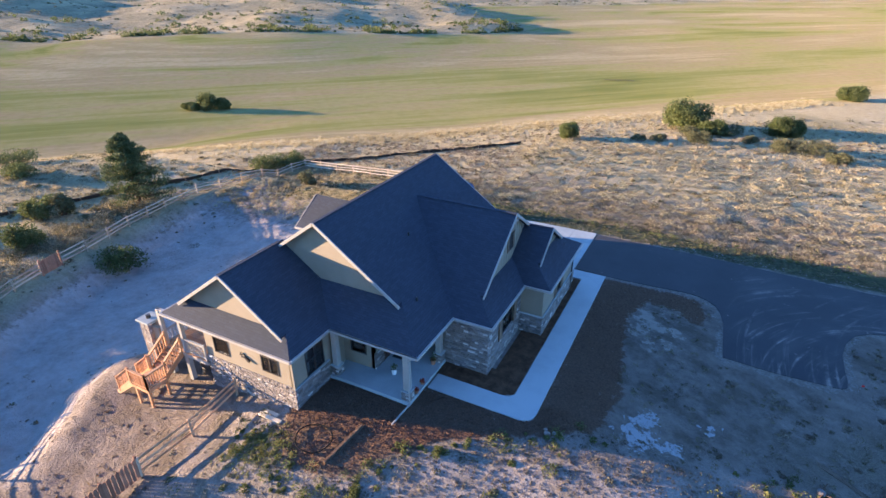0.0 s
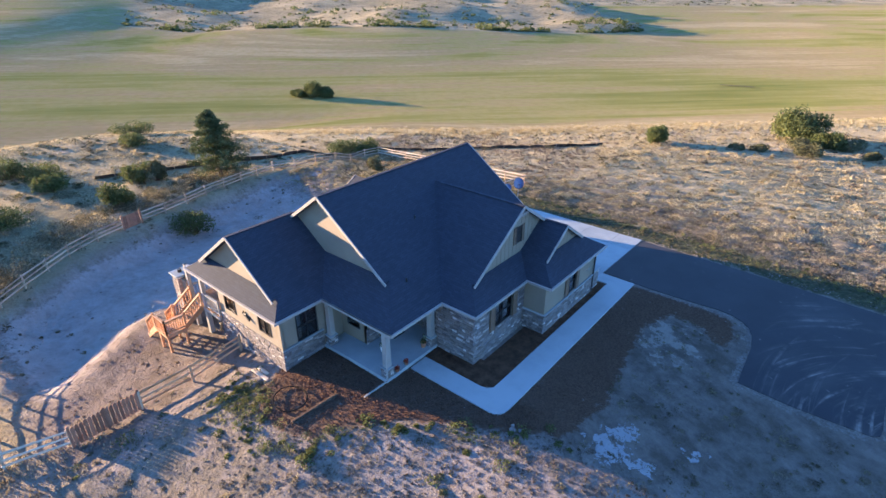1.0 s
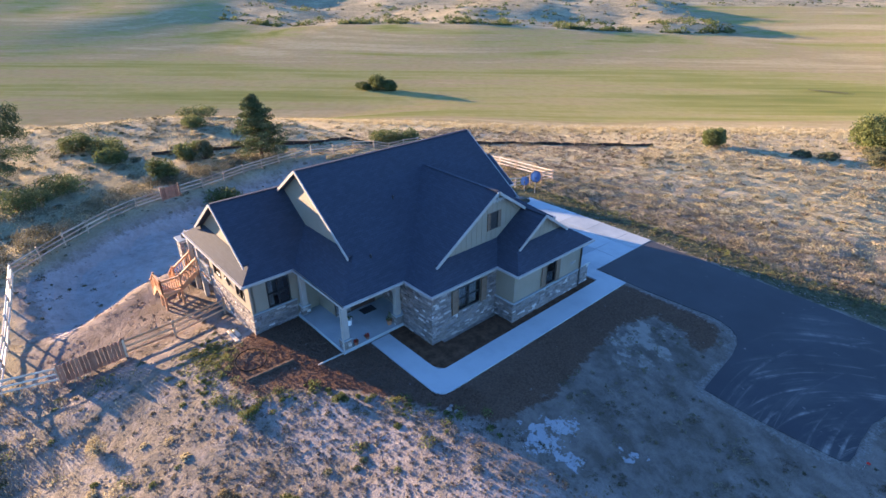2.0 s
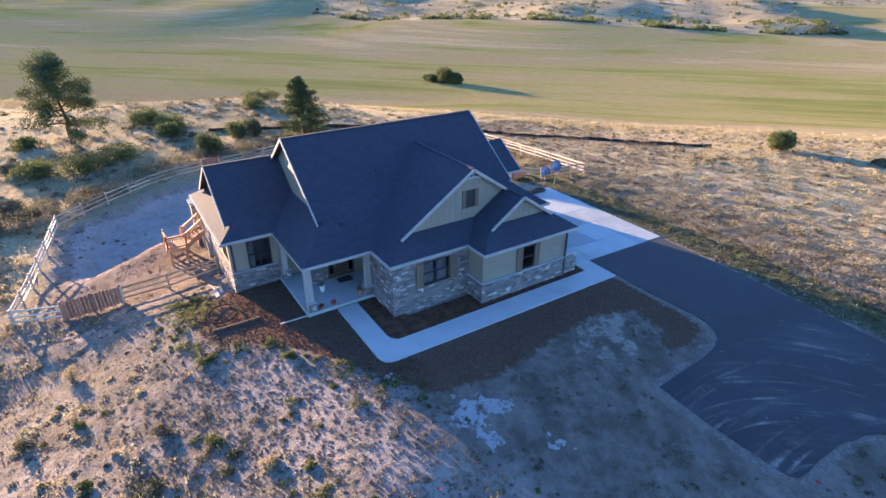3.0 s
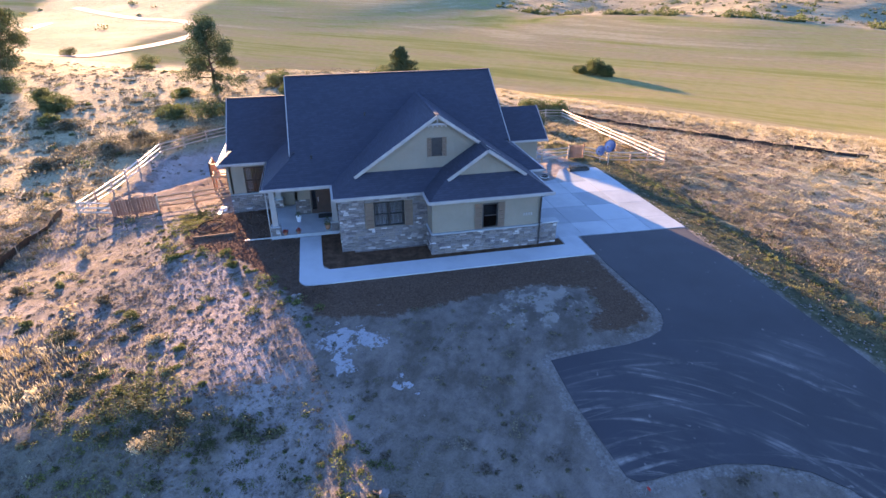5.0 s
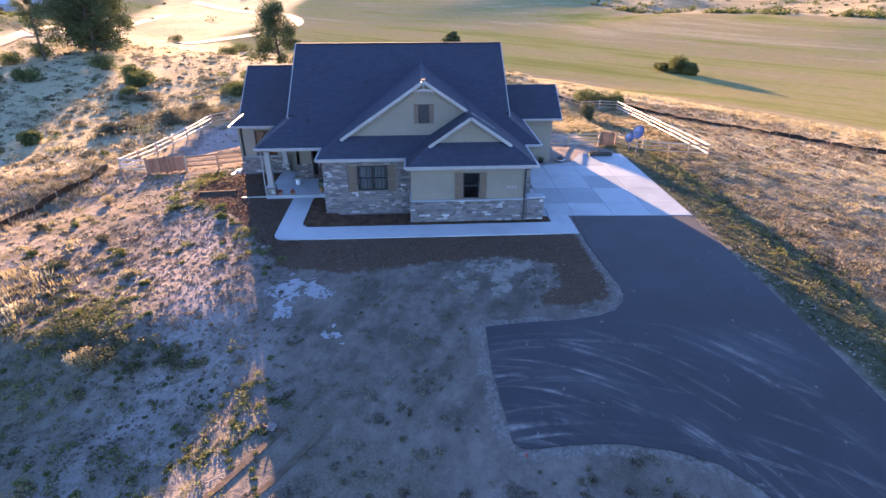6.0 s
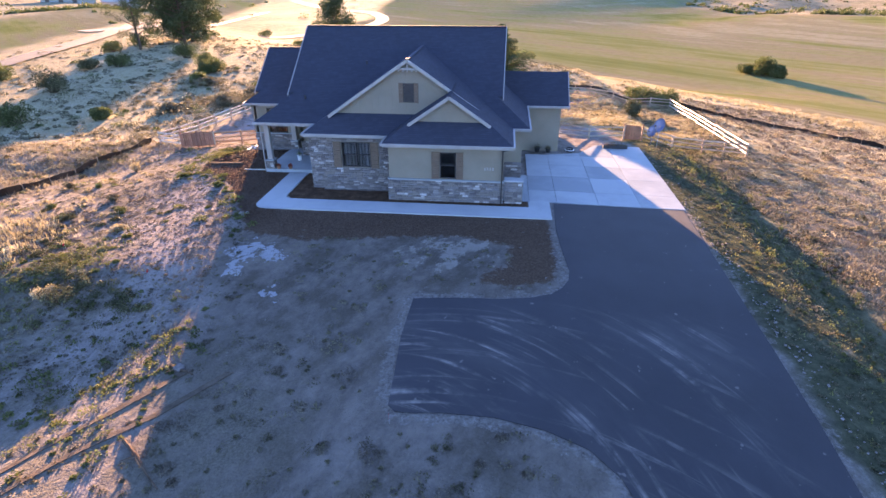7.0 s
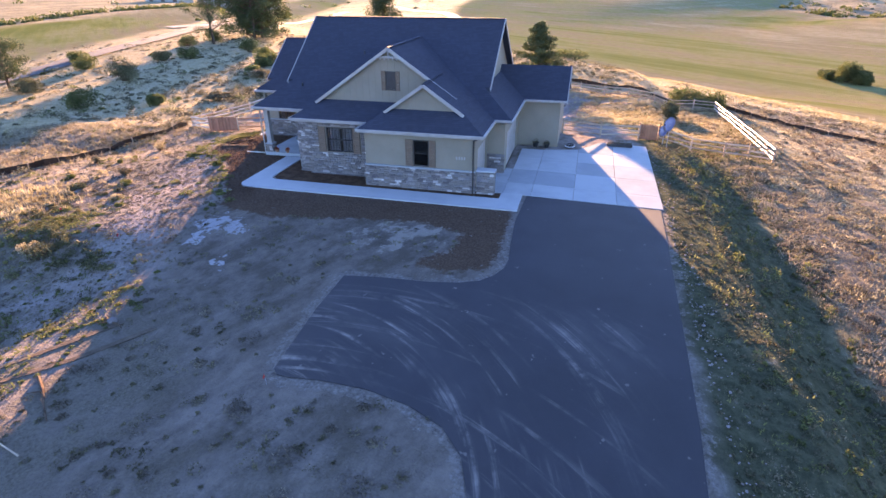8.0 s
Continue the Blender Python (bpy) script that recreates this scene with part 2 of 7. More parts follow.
def land(x, y):
    """Height of the ground."""
    x, y = np.asarray(x, float), np.asarray(y, float)
    z = -0.05 - 3.0 * (1 - np.exp(-np.clip(17 - y, 0, None) / 34))
    bank = smooth_step(3, 9, y)
    near = (bank * smooth_step(-13.0, -26.0, x) + (1 - bank) * smooth_step(-14.5, -29, x)) * (1 - smooth_step(17, 30, y))
    even = smooth_step(50, 56, y)
    z = z - 1.25 * np.maximum(near, smooth_step(-25, -38, x) * (1 - even) + even * np.clip((-21 - x) / 29, 0, 1)) + 0.9 * smooth_step(-40, -92, x)
    # the fall north of the drive
    z = z + np.interp(y, [38, 43, 46, 48.1, 50.9, 53.6, 57, 65, 73, 80, 100, 125], [0, -0.1, -0.17, -0.33, -1.88, -2.0, -2.25, -3.05, -3.65, -4.3, -5.2, -6.0])
    # hollow below the front slope, its low bank under the walk, and the dip at its foot
    z = z - 0.9 * smooth_step(3.2, 8.4, x) * (1 - smooth_step(17.5, 23.0, y)) - 0.2 * smooth_step(0, 14, x)
    z = z + 0.25 * np.exp(-((x - 3.6) / 2.6) ** 2 - ((y - 14.8) / 4.0) ** 2)
    z = z - 0.62 * smooth_step(-2, 9, x) * smooth_step(14, 21, y) * (1 - smooth_step(26, 34, y))
    edge = np.interp(x, [-10, -4], [15.0, 20.2])
    z = z - 0.3 * smooth_step(-0.3, 6.5, edge - y) * smooth_step(-17, -13, x) * (1 - smooth_step(3, 8, x)) * np.maximum(smooth_step(6, 15, y), smooth_step(1, -14, x))
    z = z - 0.75 * np.exp(-((x + 15.5) / 6.5) ** 2 - ((y - 3.2) / 6.0) ** 2)
    z = z - 0.95 * smooth_step(-17, -27, x) * smooth_step(37, 46, y) * (1 - smooth_step(47, 55, y)) * 0.4
    z = z - 0.55 * smooth_step(-20.5, -22.6, x) * smooth_step(36.5, 40, y) * (1 - smooth_step(48, 53, y)) * (1 - smooth_step(-27, -36, x))
    # the western slope falls away northwards; the yard is dug into it
    z = z - 1.0 * smooth_step(7, 27, y) * (1 - smooth_step(42, 58, y)) * smooth_step(-29, -45, x) * (1 - smooth_step(-72, -115, x))
    fence_x = fence_line(y)
    z = z - (1.55 + 0.4 * smooth_step(15, 22, y)) * (1 - smooth_step(-3.0 - 1.0 * smooth_step(15, 20, y), 1.2, x - bank_line(y))) * smooth_step(0.3, 4.0, x - fence_x) * smooth_step(0.5, 4.0, y - 4.1 + 0.142 * (x + 21.4)) * (1 - smooth_step(33, 45, y))
    z = z + 0.8 * smooth_step(-25, -75, x) * smooth_step(6, -18, y)
    # low lip added outside the fence to throw shade over the yard
    z = z + 0.3 * np.exp(-((x - fence_x + 3.0) / 2.4) ** 2) * smooth_step(2, 9, y) * (1 - smooth_step(30, 42, y))
    far = smooth_step(25, 120, np.hypot(x + 8, y - 28))
    z = z + far * 0.8 * waves(x, y)
    # the hayfield, and the hills behind it
    s, t = field_way(x, y), field_along(x, y)
    rise = np.interp(t, [-400, -170, -138, -95, -61, -20, 10, 63, 110, 153], [10, 8, 5, 1.8, 4.3, 6.3, 6.8, 4.3, 1.8, 0])
    zf = -9.3 + 0.8 * waves(x * 0.8 + 40, y * 0.8) * smooth_step(60, 160, s) + rise * smooth_step(70, 185, s)
    west = smooth_step(-95, -150, t)
    zf = zf + west * (1.5 * np.sin((t + 0.4 * s) * 0.058 + 0.6) * smooth_step(140, 230, s) + 5.0 * smooth_step(230, 380, s))
    crest, foot = np.interp(t, [-90, -60, -39, -17, 8], [-48, -37, -22, -20, -32]), np.interp(t, [-90, -60, -39, -17, 8], [0, 5, 18, 22, 42])
    z = z + (zf - z) * smooth_step(0, 1, (s - crest) / (foot - crest))
    scrub = (1 - west) * (1 - smooth_step(152, 158, t))
    out = s - field_end(t)
    z = z + 7.0 * smooth_step(205, 520, s) + (4.0 * waves(x * 0.6 - 70, y * 0.6 + 20) * smooth_step(5, 120, out) + 3.2 * waves(x * 2.3, y * 2.3 - 60) * smooth_step(5, 80, out)) * np.maximum(scrub, smooth_step(10, 90, out))
    z = z + 3.5 * smooth_step(0, 14, s - 199) * smooth_step(60, 130, t) * (1 - smooth_step(152, 157, t)) * (1 - smooth_step(300, 420, s))
    z = z + 45 * smooth_step(900, 2600, np.hypot(x, y))
    return z


def ground_z(x, y):
    return float(land(x, y))


# ---- ground: one sheet out to the horizon ----
def ground_material():
    m, n, l, s = material("ground_cover")
    at = n.new("ShaderNodeAttribute")
    at.attribute_name = "zones"
    sp = n.new("ShaderNodeSeparateColor")
    l.new(at.outputs["Color"], sp.inputs["Color"])
    v = coords(n, l)
    big, mid, small, tiny = noise_at(n, l, v, 0.05, 5), noise_at(n, l, v, 0.45, 5, 0.65), noise_at(n, l, v, 2.2, 5, 0.7), noise_at(n, l, v, 11.0, 3, 0.7)
    # dry range land: pale earth, straw, sage
    earth = ramp(n, l, small, [(0.3, (0.38, 0.31, 0.235)), (0.7, (0.57, 0.485, 0.385))])
    straw = ramp(n, l, small, [(0.28, (0.27, 0.215, 0.12)), (0.5, (0.39, 0.32, 0.19)), (0.72, (0.51, 0.43, 0.28))])
    range_land = mix(n, l, step(n, l, maths(n, l, "ADD", maths(n, l, "MULTIPLY", mid, 0.6), maths(n, l, "MULTIPLY", big, 0.4)), 0.31, 0.46), earth, straw)
    sage = ramp(n, l, tiny, [(0.3, (0.07, 0.075, 0.04)), (0.7, (0.17, 0.165, 0.09))])
    range_land = mix(n, l, maths(n, l, "MULTIPLY", step(n, l, small, 0.58, 0.68), 0.55), range_land, sage)
    dark = ramp(n, l, small, [(0.3, (0.17, 0.13, 0.08)), (0.7, (0.29, 0.225, 0.145))])
    range_land = mix(n, l, maths(n, l, "MULTIPLY", step(n, l, mid, 0.54, 0.66), 0.4), range_land, dark)
    # wide drifts of sage far out
    drift = noise_at(n, l, v, 0.021, 6, 0.68)
    range_land = mix(n, l, maths(n, l, "MULTIPLY", step(n, l, drift, 0.5, 0.6), 0.6), range_land, (0.17, 0.155, 0.095))
    range_land = mix(n, l, maths(n, l, "MULTIPLY", at.outputs["Alpha"], step(n, l, noise_at(n, l, v, 0.035, 6, 0.72), 0.35, 0.6)), range_land, ramp(n, l, mid, [(0.35, (0.15, 0.14, 0.085)), (0.65, (0.3, 0.255, 0.17))]))
    # bare sandy yard
    sand = ramp(n, l, maths(n, l, "ADD", maths(n, l, "MULTIPLY", mid, 0.5), maths(n, l, "MULTIPLY", small, 0.5)), [(0.34, (0.165, 0.136, 0.115)), (0.46, (0.24, 0.205, 0.18)), (0.56, (0.3, 0.262, 0.236)), (0.68, (0.385, 0.345, 0.315))])
    # trodden brown earth and mossy growth in soft blotches
    blot = noise_at(n, l, coords(n, l, (0.55, 0.9, 1.0), turn=radians(25)), 0.8, 6, 0.66)
    sand = mix(n, l, maths(n, l, "MULTIPLY", step(n, l, blot, 0.5, 0.62), 0.75), sand, ramp(n, l, small, [(0.35, (0.12, 0.105, 0.08)), (0.65, (0.23, 0.195, 0.16))]))
    grit = noise_at(n, l, v, 5.0, 4, 0.7)
    sand = mix(n, l, maths(n, l, "MULTIPLY", step(n, l, grit, 0.57, 0.66), 0.45), sand, (0.09, 0.075, 0.05))
    weeds = ramp(n, l, tiny, [(0.3, (0.05, 0.055, 0.025)), (0.7, (0.16, 0.14, 0.08))])
    sand = mix(n, l, maths(n, l, "MULTIPLY", step(n, l, small, 0.56, 0.68), maths(n, l, "MULTIPLY", step(n, l, mid, 0.42, 0.6), 0.75)), sand, weeds)
    c = mix(n, l, sp.outputs["Green"], range_land, sand)
    # mown hayfield in long swaths along its near edge
    fv = coords(n, l, (0.022, 0.34, 1.0), turn=radians(-45))
    swath = noise_at(n, l, fv, 1.0, 6, 0.62)
    fv2 = coords(n, l, (0.0075, 0.026, 1.0), turn=radians(-38))
    patch = noise_at(n, l, fv2, 1.0, 4, 0.55)
    hay = ramp(n, l, maths(n, l, "ADD", maths(n, l, "MULTIPLY", swath, 0.3), maths(n, l, "MULTIPLY", patch, 0.7)), [(0.34, (0.16, 0.172, 0.05)), (0.41, (0.225, 0.22, 0.075)), (0.47, (0.285, 0.252, 0.11)), (0.53, (0.295, 0.228, 0.125)), (0.62, (0.375, 0.3, 0.172))])
    hay = mix(n, l, maths(n, l, "MULTIPLY", step(n, l, mid, 0.4, 0.65), 0.3), hay, (0.19, 0.18, 0.055))
    c = mix(n, l, sp.outputs["Red"], c, hay)
    # green verge beside the drive
    green = ramp(n, l, small, [(0.35, (0.045, 0.051, 0.029)), (0.65, (0.108, 0.108, 0.064))])
    c = mix(n, l, maths(n, l, "MULTIPLY", sp.outputs["Blue"], step(n, l, mid, 0.14, 0.42)), c, green)
    ab = n.new("ShaderNodeAttribute")
    ab.attribute_name = "beds"
    sb = n.new("ShaderNodeSeparateColor")
    l.new(ab.outputs["Color"], sb.inputs["Color"])
    # brown soil, shade painted in before the house and on the deck-side bank
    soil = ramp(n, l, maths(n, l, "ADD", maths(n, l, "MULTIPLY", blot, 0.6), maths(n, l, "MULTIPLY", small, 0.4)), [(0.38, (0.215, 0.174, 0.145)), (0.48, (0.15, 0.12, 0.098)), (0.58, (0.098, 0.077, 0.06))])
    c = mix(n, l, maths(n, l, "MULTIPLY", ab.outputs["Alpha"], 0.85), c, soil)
    frayed = lambda fac, soft: step(n, l, maths(n, l, "ADD", fac, maths(n, l, "MULTIPLY", maths(n, l, "SUBTRACT", small, 0.5), soft)), 0.35, 0.65)
    pale = ramp(n, l, small, [(0.3, (0.25, 0.215, 0.178)), (0.7, (0.36, 0.318, 0.27))])
    bark = ramp(n, l, tiny, [(0.25, (0.058, 0.031, 0.021)), (0.75, (0.165, 0.092, 0.06))])
    c = mix(n, l, maths(n, l, "MULTIPLY", frayed(sb.outputs["Red"], 1.6), 0.92), c, bark)
    c = mix(n, l, maths(n, l, "MULTIPLY", frayed(maths(n, l, "MULTIPLY", sb.outputs["Green"], step(n, l, blot, 0.62, 0.4)), 2.2), 0.7), c, pale)
    c = mix(n, l, maths(n, l, "MULTIPLY", step(n, l, sb.outputs["Blue"], 0.03, 0.12), frayed(maths(n, l, "SUBTRACT", sb.outputs["Blue"], 0.2), 5.0)), c, (0.31, 0.32, 0.325))
    ay = n.new("ShaderNodeAttribute")
    ay.attribute_name = "yards"
    sy_ = n.new("ShaderNodeSeparateColor")
    l.new(ay.outputs["Color"], sy_.inputs["Color"])
    # the levelled back yard: pale graded sand with a few wheel-packed darker drifts
    graded = ramp(n, l, maths(n, l, "ADD", maths(n, l, "MULTIPLY", mid, 0.6), maths(n, l, "MULTIPLY", small, 0.4)), [(0.32, (0.235, 0.205, 0.185)), (0.48, (0.325, 0.29, 0.265)), (0.66, (0.41, 0.375, 0.35))])
    c = mix(n, l, frayed(sy_.outputs["Red"], 0.9), c, graded)
    # weedy growth over the front slope, dead brush above the verge
    growth = ramp(n, l, tiny, [(0.3, (0.105, 0.09, 0.065)), (0.7, (0.22, 0.188, 0.145))])
    c = mix(n, l, maths(n, l, "MULTIPLY", sy_.outputs["Green"], maths(n, l, "MULTIPLY", step(n, l, blot, 0.33, 0.58), 0.8)), c, growth)
    # crumbled stone along the asphalt
    stone = ramp(n, l, noise_at(n, l, v, 7.0, 4, 0.75), [(0.3, (0.09, 0.075, 0.062)), (0.5, (0.2, 0.175, 0.155)), (0.7, (0.31, 0.28, 0.25))])
    c = mix(n, l, maths(n, l, "MULTIPLY", frayed(ay.outputs["Alpha"], 2.6), 0.75), c, stone)
    dead = ramp(n, l, small, [(0.3, (0.14, 0.112, 0.082)), (0.7, (0.28, 0.23, 0.17))])
    c = mix(n, l, maths(n, l, "MULTIPLY", sy_.outputs["Blue"], 0.8), c, dead)
    l.new(c, s.inputs["Base Color"])
    s.inputs["Roughness"].default_value = 0.95
    # the stubble scatters back towards the sun
    l.new(maths(n, l, "MULTIPLY", sp.outputs["Red"], 0.5), s.inputs["Diffuse Roughness"])
    l.new(maths(n, l, "MULTIPLY", maths(n, l, "SUBTRACT", 1.0, sp.outputs["Red"]), 0.003), s.inputs["Specular IOR Level"])
    h = maths(n, l, "ADD", small, maths(n, l, "MULTIPLY", tiny, 0.45))
    bump(n, l, s, h, 1.0, 0.22)
    return m


def spread(lo, hi, near_lo, near_hi, fine, grow):
    """Grid lines: evenly fine between near_lo and near_hi, ever wider outside."""
    mid = list(np.arange(near_lo, near_hi + fine / 2, fine))
    up, d = [], fine
    while (up[-1] if up else mid[-1]) < hi:
        d *= grow
        up.append((up[-1] if up else mid[-1]) + d)
    down, d = [], fine
    while (down[-1] if down else mid[0]) > lo:
        d *= grow
        down.append((down[-1] if down else mid[0]) - d)
    return np.array(down[::-1] + mid + up)


BED = [(-15.2, 19.05), (-9.8, 19.05), (-9.8, 20.75), (-4.3, 20.75), (-3.65, 21.3), (-3.65, 37.5), (0.5, 37.6), (2.6, 37.2), (3.4, 35.5), (3.0, 34.3), (1.6, 35.6), (-0.4, 35.7), (-1.3, 33.0), (-0.9, 29.0), (-0.3, 25.5), (-0.8, 22.0), (-3.4, 20.3), (-7.2, 18.0), (-9.6, 15.6), (-10.4, 14.2), (-12.0, 13.5), (-13.8, 13.6), (-14.9, 14.6), (-15.4, 16.2)]


def inside(x, y, poly):
    """Signed distance to an outline, positive within."""
    best, odd = np.full(len(x), 1e9), np.zeros(len(x), bool)
    for (ax, ay), (bx, by) in zip(poly, poly[1:] + poly[:1]):
        t = np.clip(((x - ax) * (bx - ax) + (y - ay) * (by - ay)) / ((bx - ax) ** 2 + (by - ay) ** 2), 0, 1)
        best = np.minimum(best, np.hypot(x - ax - t * (bx - ax), y - ay - t * (by - ay)))
        with np.errstate(divide="ignore", invalid="ignore"):
            cross = ((ay > y) != (by > y)) & (x < (bx - ax) * (y - ay) / (by - ay) + ax)
        odd ^= cross
    return np.where(odd, best, -best)


DRIVE = [(-6.1, 45.3), (-6.1, 38.0), (-2.4, 37.85), (0.2, 37.98), (1.9, 38.12), (2.7, 38.02), (3.4, 37.7), (3.95, 37.2), (4.3, 36.4), (4.55, 35.1), (4.64, 32.9), (4.72, 31.45), (7.3, 31.38), (10.8, 31.6), (11.08, 31.85), (11.15, 32.3), (11.1, 33.4), (11.14, 35.0), (11.5, 36.5), (12.1, 37.7), (13.0, 38.45), (14.3, 38.9), (18.0, 39.9), (24.0, 40.6), (40.0, 41.5), (40.0, 47.5), (24.0, 45.3), (14.0, 44.6), (10.2, 44.85), (7.0, 44.95), (3.0, 45.05), (-1.9, 45.2)]


def make_ground():
    xs, ys = spread(-3200, 3200, -52, 26, 0.55, 1.055), spread(-3200, 3200, -4, 76, 0.55, 1.055)
    gx, gy = np.meshgrid(xs, ys)
    x, y = gx.ravel(), gy.ravel()
    z = land(x, y)
    rng = np.random.default_rng(5)
    close = 1 - smooth_step(40, 90, np.hypot(x + 8, y - 28))
    paved = (x > -24) & (x < 16) & (y > 12.5) & (y < 47)
    rough = rng.normal(0, 1, gx.shape)
    rough = 0.6 * rough + 0.5 * (np.roll(rough, 1, 0) + np.roll(rough, 1, 1) + np.roll(rough, -1, 0) + np.roll(rough, -1, 1)) / 2
    hummock = np.maximum(smooth_step(52.5, 56, y) * smooth_step(-26, -22, x), 1 - smooth_step(-56, -51, x))
    z = z + (0.036 + 0.03 * hummock) * rough.ravel() * close * (~paved)
    nx, ny = len(xs), len(ys)
    i = (np.arange(ny - 1)[:, None] * nx + np.arange(nx - 1)[None, :]).ravel()
    faces = np.stack([i, i + 1, i + nx + 1, i + nx], 1)
    me = bpy.data.meshes.new("ground")
    me.from_pydata(np.stack([x, y, z], 1).tolist(), [], faces.tolist())
    s = field_way(x, y) + 3.0 * np.sin(x * 0.11) + 2.0 * np.sin(y * 0.23 + 1)
    along = field_along(x, y)
    field = smooth_step(-1.5, 2.5, s) * (1 - smooth_step(-2, 3, field_way(x, y) - field_end(along) + 3 * waves(x * 3.5, y * 3.5)))
    field = field * smooth_step(-46, -36, y + 4 * np.sin(x * 0.05))
    beyond = (-48 + (x + 20) * 0.247 - y) * 0.97
    field = np.maximum(field, smooth_step(4, 7, beyond) * (1 - smooth_step(58, 62, beyond + 5 * np.sin(x * 0.03))))
    yard_w = smooth_step(0.0, 2.5, x - fence_line(y)) * (1 - smooth_step(-17, -14, x)) * smooth_step(4, 7, y) * (1 - smooth_step(46, 53, y))
    yard_e = smooth_step(-30, -17, x) * (0.75 * smooth_step(-14, 0, y) + 0.25 * smooth_step(4, 15, y)) * (1 - smooth_step(45.5, 47.5, y))
    bare = np.maximum(yard_w, yard_e)
    verge = smooth_step(44.5, 45.3, y + 0.35 * np.sin(x * 1.9) * np.sin(x * 0.7)) * (1 - smooth_step(50.5, 53, y + 0.8 * np.sin(x * 0.5))) * smooth_step(-50, -40, x) + 0.6 * smooth_step(49, 52, y) * (1 - smooth_step(55, 62, y + 1.6 * np.sin(x * 0.33))) * smooth_step(-56, -46, x) + 0.75 * smooth_step(-1, 6, x) * (1 - smooth_step(13, 19, y)) * smooth_step(-12, 0, y)
    rgba = np.stack([field, bare * (1 - field), np.clip(verge, 0, 1) * (1 - field), smooth_step(110, 230, np.hypot(x + 8, y - 28))], 1).astype(np.float32)
    ca = me.color_attributes.new("zones", "FLOAT_COLOR", "POINT")
    ca.data.foreach_set("color", rgba.ravel())
    d = inside(x, y, BED)
    mulch = smooth_step(-1.0, 0.6, d)
    sandy = 1 - smooth_step(0.35, 1.35, np.hypot((x - 0.7) / 2.0, (y - 32.7) / 3.0))
    yard_floor = smooth_step(0.8, 3.5, x - fence_line(y)) * (1 - smooth_step(-1.5, 1.0, x - bank_line(y))) * smooth_step(5.5, 9, y) * (1 - smooth_step(34, 43, y))
    spill = np.zeros(len(x))
    for cx, cy, r in ((1.3, 22.9, 1.25), (2.9, 22.6, 0.7), (4.5, 25.0, 0.55), (1.5, 24.1, 0.7)):
        spill = np.maximum(spill, 1 - smooth_step(0.3, 1.2, np.hypot(x - cx, y - cy) / r))
    # brown soil darkened in colour, its edge laid along the house's shadow line
    soil_shade = smooth_step(-4.5, -2, x) * smooth_step(19, 22.5, y - 0.28 * x) * (1 - smooth_step(44.5, 45.2, y)) * (1 - smooth_step(20, 34, x))
    # past the bank crest the colour is darkened too, to tone down the sun
    soil_shade = np.maximum(soil_shade, 0.85 * smooth_step(-1, 2, x - bank_line(y)) * (1 - smooth_step(-20, -17, x)) * smooth_step(4, 7, y) * (1 - smooth_step(25, 34, y)))
    rgba = np.stack([mulch, sandy, spill, soil_shade], 1).astype(np.float32)
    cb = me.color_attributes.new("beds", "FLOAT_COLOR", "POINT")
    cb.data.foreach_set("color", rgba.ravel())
    gravel = np.zeros(len(x))
    by_drive = (x > -10) & (x < 44) & (y > 28) & (y < 51)
    gravel[by_drive] = smooth_step(-0.75, 0.0, inside(x[by_drive], y[by_drive], DRIVE)) * (1 - 0.35 * smooth_step(44, 45, y[by_drive]))
    cc = me.color_attributes.new("yards", "FLOAT_COLOR", "POINT")
    slope_weeds = smooth_step(-21, -13, x) * (1 - smooth_step(12, 17.5, y)) * smooth_step(-40, -10, y)
    slope_weeds = np.maximum(slope_weeds, 0.95 * smooth_step(5, 12, x) * (1 - smooth_step(26.5, 31, y)) * smooth_step(-40, -10, y))
    slope_weeds = np.maximum(slope_weeds, 0.5 * smooth_step(12, 16, x) * (1 - smooth_step(36, 39, y)) * smooth_step(-40, -10, y))
    dry = smooth_step(51.5, 54, y) * (1 - smooth_step(60, 74, y)) * smooth_step(-30, -20, x)
    cc.data.foreach_set("color", np.stack([yard_floor, slope_weeds, dry, gravel], 1).astype(np.float32).ravel())
    me.materials.append(ground_material())
    me.shade_smooth()
    return tagged(new("ground", me), "dry sandy ground running into range land and a mown hayfield", "ground", kind="structure")


make_ground()


def drape(outline, lift, name, mat, label, category, fine=0.6, depth=0.0, kind="structure"):
    """A sheet cut to an outline in plan, lying lift above the ground; the outline is clipped square by square."""
    bm = bmesh.new()
    pts = [Vector((*p, 0)) for p in outline]
    f = bm.faces.new([bm.verts.new(p) for p in pts])
    lo = [min(p[k] for p in outline) for k in (0, 1)]
    hi = [max(p[k] for p in outline) for k in (0, 1)]
    for k in (0, 1):
        c = lo[k] + fine
        while c < hi[k]:
            no = (1, 0, 0) if k == 0 else (0, 1, 0)
            bmesh.ops.bisect_plane(bm, geom=bm.verts[:] + bm.edges[:] + bm.faces[:], plane_co=(c, c, 0), plane_no=no)
            c += fine
    rim = [e for e in bm.edges if len(e.link_faces) == 1]
    for v in bm.verts:
        v.co.z = ground_z(v.co.x, v.co.y) + lift
    if rim:
        g = bmesh.ops.extrude_edge_only(bm, edges=rim)
        for v in [e for e in g["geom"] if isinstance(e, bmesh.types.BMVert)]:
            v.co.z -= lift + 0.08 + depth
    ob = part(name, bm, mat)
    return tagged(ob, label, category, kind=kind)


def arc(cx, cy, r, a0, a1, n=8):
    return [(cx + r * math.cos(radians(a0 + (a1 - a0) * k / n)), cy + r * math.sin(radians(a0 + (a1 - a0) * k / n))) for k in range(n + 1)]


